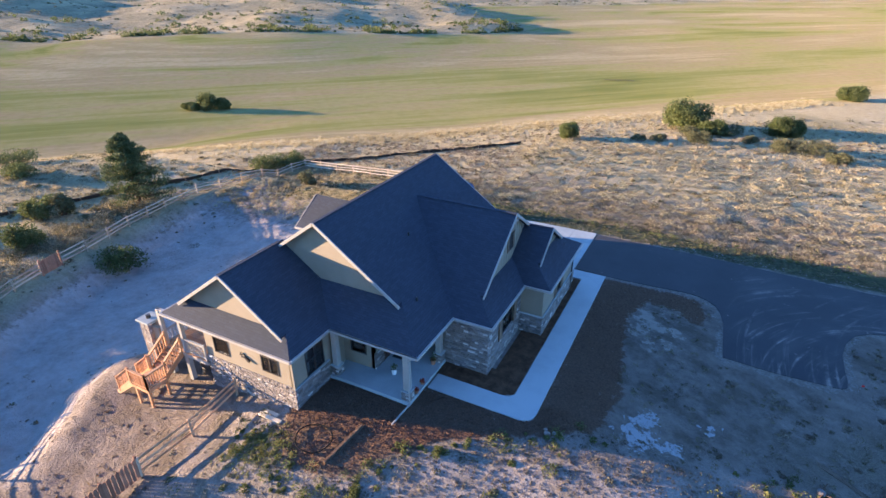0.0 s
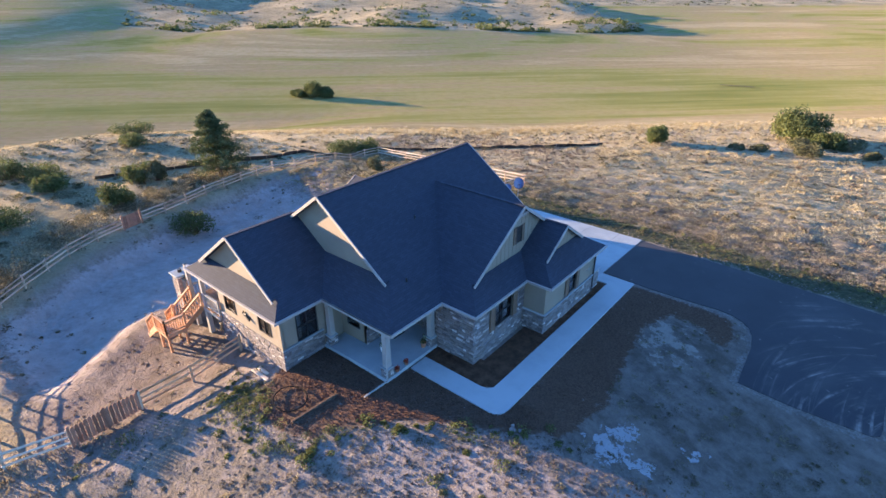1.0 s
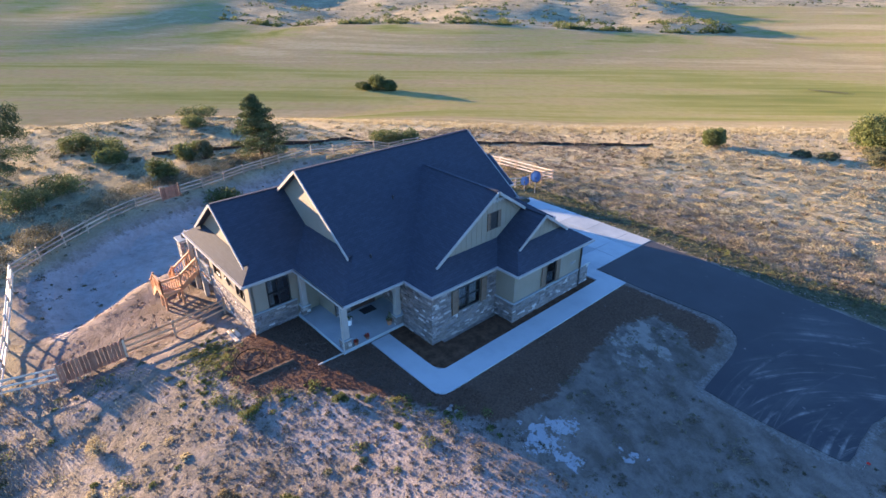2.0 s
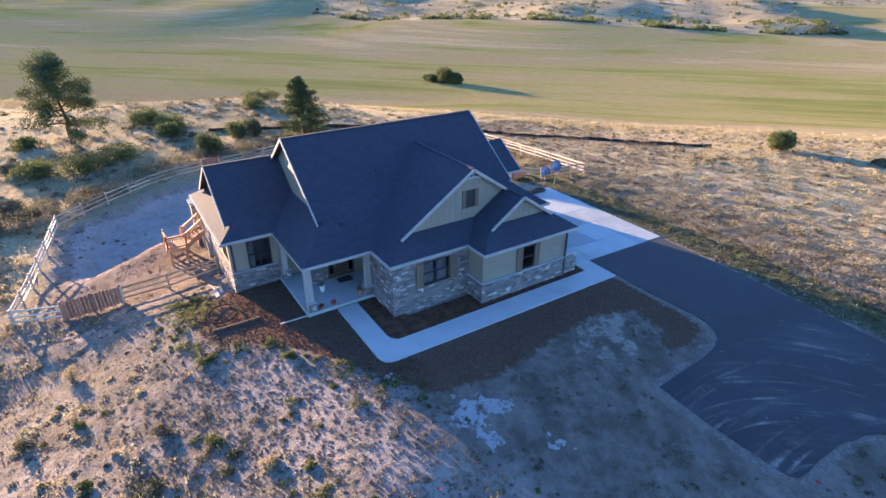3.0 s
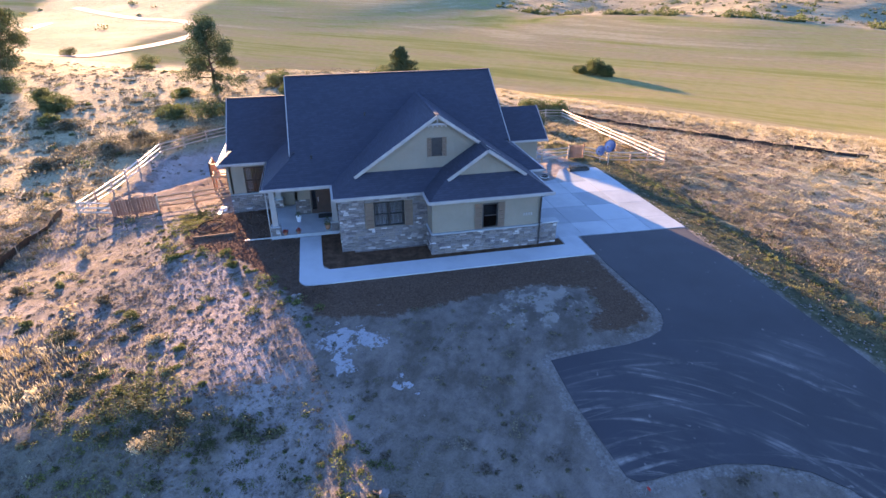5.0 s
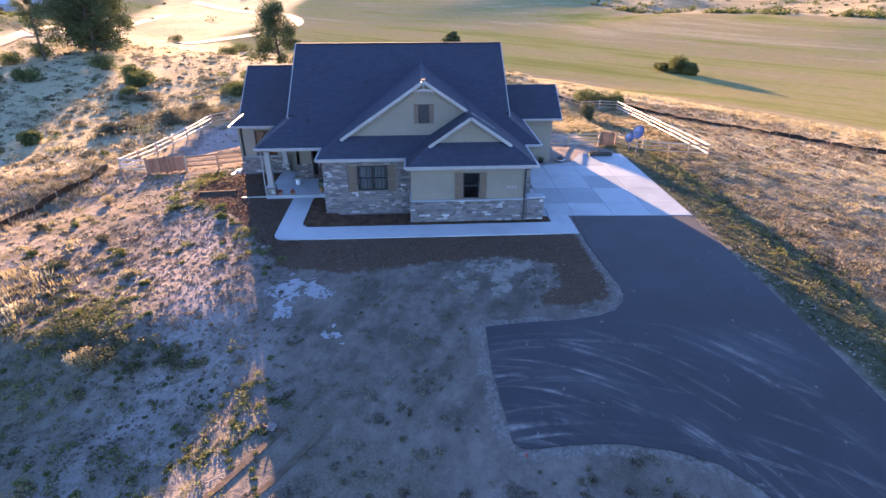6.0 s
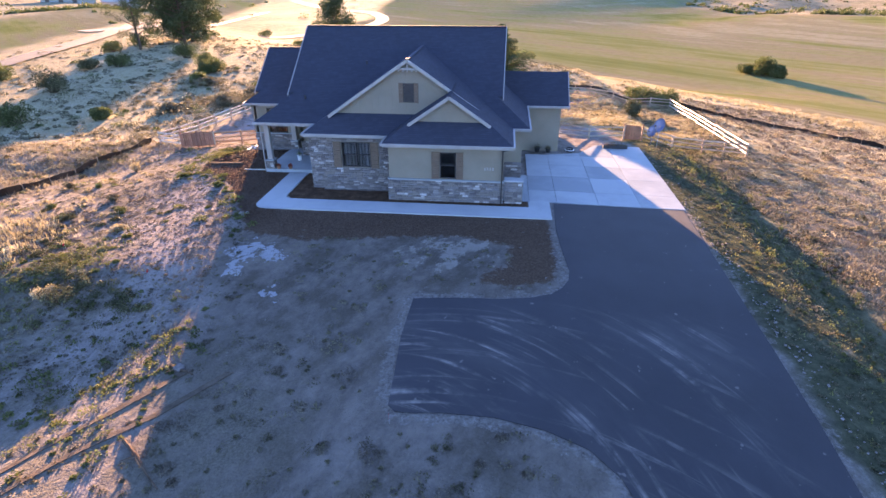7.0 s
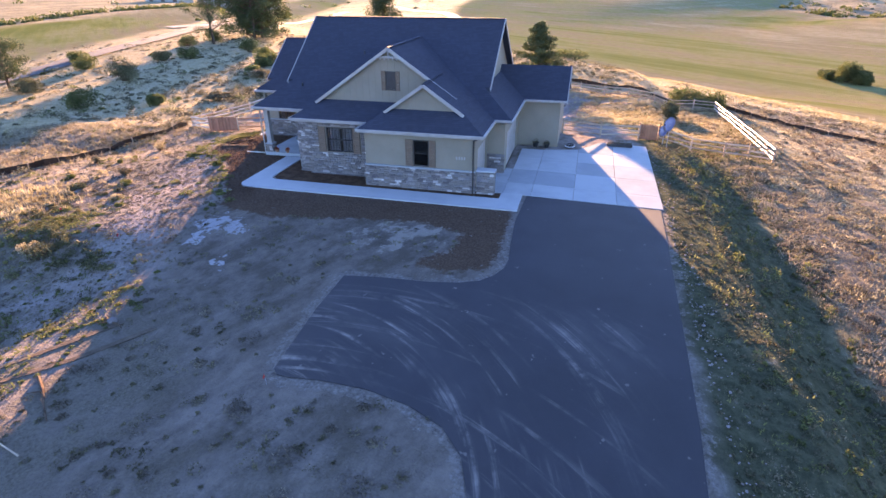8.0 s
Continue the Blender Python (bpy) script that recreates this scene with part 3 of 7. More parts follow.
def asphalt_material():
    m, n, l, s = material("asphalt")
    v = coords(n, l)
    fine, blot = noise_at(n, l, v, 45.0, 3, 0.7), noise_at(n, l, v, 0.35, 4)
    c = ramp(n, l, maths(n, l, "ADD", maths(n, l, "MULTIPLY", blot, 0.6), maths(n, l, "MULTIPLY", fine, 0.4)), [(0.3, (0.0125, 0.0127, 0.0155)), (0.7, (0.03, 0.0305, 0.0355))])
    # dusty tyre tracks that swing round into the turning bay
    tc, sp = n.new("ShaderNodeTexCoord"), n.new("ShaderNodeSeparateXYZ")
    l.new(tc.outputs["Object"], sp.inputs["Vector"])
    def arcs(cx, cy, seed):
        dx, dy = maths(n, l, "SUBTRACT", sp.outputs["X"], cx), maths(n, l, "SUBTRACT", sp.outputs["Y"], cy)
        away = maths(n, l, "SQRT", maths(n, l, "ADD", maths(n, l, "MULTIPLY", dx, dx), maths(n, l, "MULTIPLY", dy, dy)), 0)
        turn = maths(n, l, "MULTIPLY", maths(n, l, "ARCTAN2", dy, maths(n, l, "MULTIPLY", dx, -1.0)), 1.5)
        fields = []
        for across, detail in ((3.4, 5), (0.6, 3)):
            polar = n.new("ShaderNodeCombineXYZ")
            l.new(maths(n, l, "MULTIPLY", away, across), polar.inputs["X"])
            l.new(turn, polar.inputs["Y"])
            polar.inputs["Z"].default_value = seed
            fields.append(noise_at(n, l, polar.outputs["Vector"], 1.0, detail, 0.6))
        return maths(n, l, "MULTIPLY", step(n, l, fields[0], 0.5, 0.72), step(n, l, fields[1], 0.42, 0.6)), fields[1]
    first, sweep = arcs(16.0, 30.3, 0.0)
    second, _ = arcs(23.0, 33.0, 7.3)
    dust = maths(n, l, "MAXIMUM", first, second)
    broken = step(n, l, noise_at(n, l, v, 0.9, 6, 0.72), 0.34, 0.64)
    here = maths(n, l, "MULTIPLY", step(n, l, sp.outputs["X"], 4.5, 6.5), maths(n, l, "SUBTRACT", 1.0, step(n, l, sp.outputs["Y"], 41.0, 44.5)))
    f = maths(n, l, "MULTIPLY", maths(n, l, "MULTIPLY", dust, broken), maths(n, l, "MULTIPLY", here, 0.9))
    f = maths(n, l, "ADD", f, maths(n, l, "MULTIPLY", maths(n, l, "MULTIPLY", here, step(n, l, sweep, 0.42, 0.7)), maths(n, l, "MULTIPLY", blot, 0.12)))
    specks = maths(n, l, "MULTIPLY", step(n, l, noise_at(n, l, v, 2.6, 2), 0.70, 0.76), 0.35)
    c = mix(n, l, maths(n, l, "MAXIMUM", f, specks), c, (0.30, 0.26, 0.22))
    l.new(c, s.inputs["Base Color"])
    s.inputs["Roughness"].default_value = 0.8
    bump(n, l, s, fine, 0.5, 0.006)
    return m


ASPHALT = asphalt_material()
drape(DRIVE, 0.03, "driveway", ASPHALT, "black asphalt driveway with dusty tyre marks and a turning bay", "driveway")
# front walk, one continuous pour
walk_pts = [(-9.75, 20.8), (-9.75, 22.08), (-5.85, 22.08)] + [(-5.45, 22.15), (-5.22, 22.45), (-5.22, 36.55), (-6.15, 36.55), (-6.15, 37.75), (-3.7, 37.75), (-3.7, 21.6)] + arc(-4.35, 21.42, 0.62, 0, -90, 5) + [(-5.2, 20.8)]
drape(walk_pts, 0.07, "front_walk", CONCRETE, "pale concrete front walk between porch and driveway", "walkway", 0.7)
inner = [(-13.0, 22.1), (-5.9, 22.1), (-5.3, 22.5), (-5.3, 36.5), (-7.0, 36.5), (-7.0, 24.0), (-13, 24.0)]
drape(inner, 0.02, "planting_bed", MULCH, "dark mulch strip between walk and stone wall", "mulch bed", 0.6)


def make_apron():
    """Concrete parking apron before the garage doors, poured in panels."""
    base = thing("concrete_apron", (-13, 41, ground_z(-13, 41)), "pale concrete garage apron poured in square panels", "apron", kind="structure")
    xs = [-6.15, -8.1, -10.75, -13.2, -15.5, -18.7]
    ys = [34.6, 36.6, 38.2, 40.6, 43.0, 45.45]
    g = 0.012
    for a, b in zip(xs, xs[1:]):
        for c, d in zip(ys, ys[1:]):
            q = [(a - g, c + g), (b + g, c + g), (b + g, d - g), (a - g, d - g)]
            if c < 36 and a < -9.5 or b < -18 and c < 38:
                continue
            if b < -18 and c < 40:        # sliver beside the rear room
                q = [(a - g, c + g), (-16.3, d - g), (a - g, d - g)]
            elif b < -18 and c < 42:      # corner cut off behind it
                q = [(a - g, c + g), (-16.3, c + g), (b + g, 42.1), (b + g, d - g), (a - g, d - g)]
            top = [(x, y, ground_z(x, y) + 0.05) for x, y in q]
            part("panel", prism(top, (0, 0, -0.16)), CONCRETE, base)


make_apron()


# ---- the house ----
EAVE, FLOOR = 3.44, 0.16
house = thing("house", (-14, 27, 0), "beige one-storey ranch house with dark shingle roof and stone veneer", "house")


def strip(p, q, h, t, parent, name="fascia", mat=None, drop=0.0):
    """A board from p to q, h high below the line, t thick."""
    d = Vector((0, 0, -h / 2 - drop))
    return part(name, beam(Vector(p) + d, Vector(q) + d, t, h), mat or TRIM, parent)


def dutch_roof(name, to, half, back, d, over, ze, pitch, parent, both=0.0):
    """A hip roof with a gable set in its end. Local u runs from the front eave (0) back along the ridge, v across, from -half to half;
    to(u, v, z) gives the world. d: how far back the gable stands; over: its overhang; both: length if the far end has a gable too."""
    roof = tagged(new(name), "dark charcoal asphalt shingle roof with white trim")
    roof.parent = parent
    zr, th = ze + pitch * half, 0.13
    zg = ze + pitch * d
    down = Vector((0, 0, -th))
    for s in (-1, 1):
        o = [(0, half), (d, half - d), (d - over, half - d), (d - over, 0)]
        if both:
            o = o + [(both - d + over, 0), (both - d + over, half - d), (both - d, half - d), (both, half)]
        else:
            o = o + [(back, 0), (back, half)]
        poly = [to(u, s * v, ze + pitch * (half - v)) for u, v in o]
        part("roof_slope", prism(poly, down), SHINGLE, roof)
    for far in ((0, 1) if both else (0,)):
        w = (lambda u: both - u) if far else (lambda u: u)
        part("roof_skirt", prism([to(w(0), -half, ze), to(w(0), half, ze), to(w(d), half - d, zg), to(w(d), -(half - d), zg)], down), SHINGLE, roof)
        part("soffit", prism([to(w(0.02), -half + 0.02, ze - 0.15), to(w(0.02), half - 0.02, ze - 0.15), to(w(0.9), half - 0.02, ze - 0.15), to(w(0.9), -half + 0.02, ze - 0.15)], (0, 0, -0.04)), TRIM, roof)
        strip(to(w(-0.03), -half - 0.06, ze + 0.02), to(w(-0.03), half + 0.06, ze + 0.02), 0.14, 0.1, roof, "gutter")
        for s in (-1, 1):
            a, b = to(w(d - over - 0.02), s * (half - d + 0.12), zg - 0.10), to(w(d - over - 0.02), 0, zr + 0.03)
            strip(a, b, 0.17, 0.06, roof, "rake_board", drop=0.0)
        tri = [to(w(d + 0.02), -(half - d), zg - 0.1), to(w(d + 0.02), half - d, zg - 0.1), to(w(d + 0.02), 0, zr - 0.12)]
        deep = Vector(to(w(d + 0.2), 0, 0)) - Vector(to(w(d + 0.02), 0, 0))
        part("gable_wall", prism(tri, deep), SIDING, roof)
    for s in (-1, 1):
        u1 = both if both else back
        part("soffit", prism([to(0, s * (half - 0.02), ze - 0.15), to(u1, s * (half - 0.02), ze - 0.15), to(u1, s * (half - 0.9), ze - 0.15), to(0, s * (half - 0.9), ze - 0.15)], (0, 0, -0.04)), TRIM, roof)
    return roof


# main block: ridge along y; wing: ridge along y; front block and garage: ridges along x
P = 0.708
main_roof = dutch_roof("main_roof", lambda u, v, z: (-16.62 + v, 18.98 + u, z), 7.32, 0, 2.15, 0.4, EAVE, P, house, both=17.57)
wing_roof = dutch_roof("wing_roof", lambda u, v, z: (-19.5 + v, 15.85 + u, z), 4.75, 5.4, 1.05, 0.45, EAVE, P, house)
front_roof = dutch_roof("front_roof", lambda u, v, z: (-6.95 - u, 29.26 + v, z), 6.24, 8.25, 1.45, 0.3, EAVE, 0.66, house)
garage_roof = dutch_roof("garage_roof", lambda u, v, z: (-5.3 - u, 31.83 + v, z), 3.68, 6.2, 1.45, 0.28, EAVE + 0.008, 0.655, house)


def wall(name, a, b, z0, z1, thick, openings, parent, mat=None, side=1):
    """A wall from a to b in plan, seen face on the line, its thickness behind it (side: to the left of a-b is outside).
    openings: (from, to, bottom, top) along the wall; they go right through."""
    ax, ay = a
    L = math.hypot(b[0] - ax, b[1] - ay)
    ux, uy = (b[0] - ax) / L, (b[1] - ay) / L
    nx, ny = (uy * side, -ux * side)
    us = sorted({0.0, L, *[o[0] for o in openings], *[o[1] for o in openings]})
    zs = sorted({z0, z1, *[o[2] for o in openings], *[o[3] for o in openings]})
    solid = lambda i, j: 0 <= i < len(us) - 1 and 0 <= j < len(zs) - 1 and not any(o[0] < (us[i] + us[i + 1]) / 2 < o[1] and o[2] < (zs[j] + zs[j + 1]) / 2 < o[3] for o in openings)
    at = lambda u, z, k: (ax + ux * u + nx * k, ay + uy * u + ny * k, z)
    verts, faces, index = [], [], {}

    def vert(u, z, k):
        key = (round(u, 4), round(z, 4), k)
        if key not in index:
            index[key] = len(verts)
            verts.append(at(u, z, k))
        return index[key]
    for i in range(len(us) - 1):
        for j in range(len(zs) - 1):
            if not solid(i, j):
                continue
            u0, u1, w0, w1 = us[i], us[i + 1], zs[j], zs[j + 1]
            for k in (0, thick):
                faces.append([vert(u0, w0, k), vert(u1, w0, k), vert(u1, w1, k), vert(u0, w1, k)])
            for di, dj, p, q in ((-1, 0, (u0, w0), (u0, w1)), (1, 0, (u1, w0), (u1, w1)), (0, -1, (u0, w0), (u1, w0)), (0, 1, (u0, w1), (u1, w1))):
                if not solid(i + di, j + dj):
                    faces.append([vert(*p, 0), vert(*q, 0), vert(*q, thick), vert(*p, thick)])
    return part(name, lump(verts, faces), mat or SIDING, parent)


def window(a, b, u0, u1, z0, z1, parent, lights=1, sash=True, out=0.03, depth=0.09, curtain=()):
    """A dark-framed window set in a wall from a to b, between u0 and u1 along it."""
    ax, ay = a
    L = math.hypot(b[0] - ax, b[1] - ay)
    d = Vector(((b[0] - ax) / L, (b[1] - ay) / L, 0))
    n = Vector((d.y, -d.x, 0))      # into the house
    at = lambda u, z, k: Vector((ax, ay, 0)) + d * u + n * k + Vector((0, 0, z))
    mid = at((u0 + u1) / 2, z0, 0)
    win = new("window")
    win.parent = parent
    win.location = mid - parent.location
    tagged(win, "dark bronze framed window with clear glass")
    f = 0.07
    slab = lambda p, q, z, zz, k0, k1: prism([at(p, z, k0), at(q, z, k0), at(q, z, k1), at(p, z, k1)], (0, 0, zz - z))
    frame_bm = join(slab(u0, u0 + f, z0, z1, -out, depth), slab(u1 - f, u1, z0, z1, -out, depth), slab(u0 + f, u1 - f, z0, z0 + f, -out, depth), slab(u0 + f, u1 - f, z1 - f, z1, -out, depth))
    part("window_frame", frame_bm, BRONZE, win)
    w = (u1 - u0 - f) / lights
    for i in range(lights):
        p, q = u0 + f + i * w, u0 + i * w + w
        if i:
            part("mullion", slab(p - f, p, z0 + f, z1 - f, -out * 0.5, depth), BRONZE, win)
        if sash:
            m = (z0 + z1) / 2
            part("meeting_rail", slab(p, q, m - 0.03, m + 0.03, 0.0, depth * 0.8), BRONZE, win)
        pane = part("pane", slab(p, q, z0 + f, z1 - f, depth * 0.45, depth * 0.45 + 0.012), GLASS, win)
        pane.visible_shadow = False
    for k, (p, q) in enumerate(curtain):
        pts = [at(p + (q - p) * j / 12, 0, depth + 0.12 + 0.03 * math.sin(j * 1.9)) for j in range(13)]
        bm = lump([v + Vector((0, 0, z0 + 0.02)) for v in pts] + [v + Vector((0, 0, z1)) for v in pts], [(j, j + 1, j + 14, j + 13) for j in range(12)])
        bmesh.ops.solidify(bm, geom=bm.faces[:], thickness=0.01)
        part("curtain", bm, CURTAIN, win, "pale drawn-back curtain")
    return win


def shutter(x, y0, y1, z0, z1, parent):
    bm = join(box(x, x + 0.05, y0, y0 + 0.06, z0, z1), box(x, x + 0.05, y1 - 0.06, y1, z0, z1), *[box(x + 0.004, x + 0.035, y0 + 0.06, y1 - 0.06, z0 + (z1 - z0) * k / 6 + 0.008, z0 + (z1 - z0) * (k + 1) / 6 - 0.008) for k in range(6)])
    return part("shutter", bm, SHUTTER, parent, "brown board shutter")


WT = 0.18          # wall thickness
TOP = EAVE - 0.18
# wing, south side and east side
S0, S1 = (-21.6, 16.35), (-15.2, 16.35)
wall("wing_wall_south", S1, S0, -1.6, TOP, WT, [(0.95, 2.15, 1.62, 2.66), (4.55, 5.7, 1.62, 2.7)], house)
window(S1, S0, 0.95, 2.15, 1.62, 2.66, house, sash=False, lights=2)
window(S1, S0, 4.55, 5.7, 1.62, 2.7, house, sash=False)
E0, E1 = (-15.2, 16.35), (-15.2, 20.6)
wall("wing_wall_east", E1, E0, -0.6, TOP, WT, [(1.8, 3.25, 1.18, 3.04)], house)
window(E1, E0, 1.8, 3.25, 1.18, 3.04, house, lights=2, curtain=((2.8, 3.15),))
# porch back
wall("porch_wall_side", (-13.1, 20.6), (-15.2, 20.6), 0.0, TOP, WT, [(0.5, 1.6, 1.0, 2.6)], house)
window((-13.1, 20.6), (-15.2, 20.6), 0.5, 1.6, 1.0, 2.6, house, curtain=((0.9, 1.5),))
D0, D1 = (-13.1, 24.1), (-13.1, 20.6)
wall("porch_wall", D0, D1, 0.0, TOP, WT, [(0.72, 2.5, FLOOR, 2.45)], house)
# stone block
B0, B1 = (-7.3, 28.45), (-7.3, 23.35)
wall("front_wall", B0, B1, -0.3, TOP, WT, [(1.4, 3.2, 1.38, 2.94)], house)
window(B0, B1, 1.4, 3.2, 1.38, 2.94, house, lights=2, curtain=((1.5, 2.22), (2.38, 3.1)))
# unseen wall added to keep the low sun out of the east window
part("partition", box(-18.1, -17.98, 16.5, 24.0, 0.0, TOP), INSIDE, house)
shutter(-7.2, 27.07, 27.52, 1.36, 2.96, house)
shutter(-7.2, 24.76, 25.22, 1.36, 2.96, house)
wall("front_wall_side", (-7.3 - WT, 23.35), (-10.0, 23.35), -0.3, TOP, WT, [], house)
wall("front_wall_return", (-10.0, 24.1), (-10.0, 23.35 + WT), -0.3, TOP, WT, [], house)
wall("porch_wall_north", (-10.0 - WT, 24.1), (-13.1, 24.1), 0, TOP, WT, [], house)
# garage
G0, G1 = (-5.78, 35.0), (-5.78, 28.42)
wall("garage_wall", G0, G1, -0.3, TOP, WT, [(2.68, 3.62, 1.38, 2.92)], house)
window(G0, G1, 2.68, 3.62, 1.38, 2.92, house)
shutter(-5.75, 32.34, 32.72, 1.36, 2.94, house)
shutter(-5.75, 30.92, 31.36, 1.36, 2.94, house)
wall("garage_wall_side", (-5.78 - WT, 28.42), (-7.3, 28.42), -0.3, TOP, WT, [], house)
wall("garage_wall_north", (-9.75, 35.0), (-5.78 - WT, 35.0), -0.3, TOP, WT, [(0.35, 3.15, -0.05, 2.35)], house)
wall("garage_wall_east", (-9.75, 36.1), (-9.75, 35.0 - WT), -0.3, TOP, WT, [], house)
wall("north_wall", (-16.65, 36.1), (-9.75 - WT, 36.1), -0.3, TOP, WT, [(1.0, 5.9, -0.05, 2.35)], house)
wall("rear_room_wall", (-16.65, 39.03), (-16.65, 36.1), -0.3, TOP, WT, [], house)
wall("rear_room_wall_north", (-20.9, 39.03), (-16.65 - WT, 39.03), -1.2, TOP + 0.05, WT, [], house)
wall("west_wall", (-23.3, 24.0), (-23.3, 39.03), -2.0, TOP, WT, [], house)
wall("west_wall_return", (-23.3 + WT, 39.03), (-20.9, 39.03), -1.6, TOP, WT, [], house)
wall("wing_wall_west", (-21.6, 16.35 + WT), (-21.6, 24.0), -2.2, TOP, WT, [(3.7, 5.7, 0.35, 2.4)], house)
wall("patio_wall", (-21.6, 24.0), (-23.3, 24.0), -2.0, TOP, WT, [], house)


# ---- roof over the rear room and the rear patio ----
def gable_roof(name, to, half, u0, u1, ze, pitch, parent):
    """A plain gable roof, ridge along u, with white rakes and gutters; the wall under the gable stands at u1."""
    roof = tagged(new(name), "small dark shingle gable roof with white trim")
    roof.parent = parent
    zr = ze + pitch * half
    for s in (-1, 1):
        part("roof_slope", prism([to(u0, s * half, ze), to(u1, s * half, ze), to(u1, 0, zr), to(u0, 0, zr)], (0, 0, -0.13)), SHINGLE, roof)
        strip(to(u0, s * (half + 0.04), ze + 0.02), to(u1, s * (half + 0.04), ze + 0.02), 0.14, 0.1, roof, "gutter")
        strip(to(u1 + 0.02, s * (half + 0.05), ze - 0.05), to(u1 + 0.02, 0, zr + 0.03), 0.2, 0.06, roof, "rake_board")
    a = u1 - 0.42 * (1 if u1 > u0 else -1)
    b = u1 - 0.6 * (1 if u1 > u0 else -1)
    part("gable_wall", prism([to(a, -half + 0.5, ze - 0.2), to(a, half - 0.5, ze - 0.2), to(a, half - 0.5, ze + 0.2), to(a, 0, zr - 0.12), to(a, -half + 0.5, ze + 0.2)], Vector(to(b, 0, 0)) - Vector(to(a, 0, 0))), SIDING, roof)
    return roof


gable_roof("rear_room_roof", lambda u, v, z: (-18.65 + v, u, z), 2.85, 34.2, 39.48, EAVE, 0.68, house)
gable_roof("patio_roof", lambda u, v, z: (u, 31.4 + v, z), 2.75, -19.5, -25.6, EAVE - 0.1, 0.62, house)
for y in (29.0, 33.5):
    part("patio_post", box(-25.5, -25.25, y, y + 0.25, -2.3, 3.4), TRIM, house)

# gutters along the long eaves, and downspouts
for p, q in (((-14.72, 15.85), (-14.72, 18.95)), ((-15.0, 18.93), (-9.3, 18.93)), ((-9.27, 18.95), (-9.27, 23.0)), ((-9.4, 22.97), (-6.95, 22.97)), ((-6.9, 28.1), (-5.3, 28.1)), ((-5.3, 35.55), (-9.3, 35.55)), ((-9.25, 35.5), (-9.25, 36.6)), ((-24.3, 15.85), (-24.3, 21.0)), ((-23.97, 21.0), (-23.97, 36.5))):
    strip((*p, EAVE + 0.02), (*q, EAVE + 0.02), 0.14, 0.1, house, "gutter")
part("downspout", join(beam((-5.69, 34.93, 0.0), (-5.69, 34.93, 3.1), 0.09, 0.07, up=(0, 1, 0)), beam((-5.69, 34.93, 3.1), (-5.35, 35.3, 3.3), 0.08, 0.08)), BRONZE, house, "dark bronze downspout")
part("downspout", join(beam((-9.9, 19.1, 0.1), (-9.9, 19.1, 3.05), 0.07, 0.06, up=(0, 1, 0)), beam((-9.9, 19.1, 3.05), (-9.4, 19.0, 3.3), 0.06, 0.06), beam((-9.9, 19.08, 0.1), (-10.02, 17.5, 0.03), 0.075, 0.07)), TRIM, house, "white downspout with a drain pipe across the mulch")

# ---- gable faces: board and batten, window, collar board ----
def battens(x, yc, half, z0, pitch, parent, gap=0.42, skip=None):
    y = yc - half + gap
    while y < yc + half - 0.2:
        top = z0 + pitch * (half - abs(y - yc)) - 0.16
        if skip and skip[0] < y < skip[1]:
            for a, b in ((z0 - 0.05, skip[2]), (skip[3], top)):
                if b - a > 0.15:
                    part("batten", box(x, x + 0.016, y - 0.028, y + 0.028, a, b), SIDING, parent)
        elif top - z0 > 0.2:
            part("batten", box(x, x + 0.016, y - 0.028, y + 0.028, z0 - 0.05, top), SIDING, parent)
        y += gap


battens(-8.42 + 0.002, 29.26, 4.79, EAVE + 0.66 * 1.45, 0.66, front_roof, skip=(28.5, 30.0, 5.02, 6.28))
battens(-6.77 + 0.002, 31.83, 2.23, EAVE + 0.655 * 1.45, 0.655, garage_roof)
gw = window((-8.41, 29.58), (-8.41, 28.94), 0.0, 0.64, 5.1, 6.2, front_roof, sash=False, out=0.05, depth=0.0)
# black sheet stands in for an unlit room; the gable wall is solid
part("window_back", box(-8.405, -8.39, 28.97, 29.55, 5.12, 6.18), BLACK, gw)
for y0, y1 in ((28.68, 28.93), (29.59, 29.84)):
    shutter(-8.41, y0, y1, 5.08, 6.22, front_roof)
part("collar_board", join(beam((-8.2, 28.55, 7.02), (-8.2, 29.97, 7.02), 0.07, 0.12), beam((-8.2, 29.26, 7.02), (-8.2, 29.26, 7.5), 0.07, 0.1, up=(1, 0, 0))), TRIM, front_roof, "white collar board in the gable peak")
for k in range(5):
    y = 28.75 + k * 0.255
    part("dentil", box(-8.23, -8.17, y - 0.03, y + 0.03, 6.87, 6.96), TRIM, front_roof)
# plumbing vents on the front slope
for x, y in ((-13.6, 25.6), (-12.2, 31.4), (-11.0, 22.0)):
    z = EAVE + P * (7.32 - abs(x + 16.62))
    part("roof_vent", tube((x, y, z - 0.1), (x, y, z + 0.22), 0.05, 0.045, 10), BLACK, main_roof)

# ---- porch ----
tagged(drape([(-15.15, 19.08), (-9.9, 19.08), (-9.9, 23.32), (-10.0, 24.08), (-13.1, 24.08), (-13.1, 20.6), (-15.15, 20.6)], FLOOR + 0.06, "porch_slab", CONCRETE, "pale concrete porch slab under the front roof", "porch", 0.8))


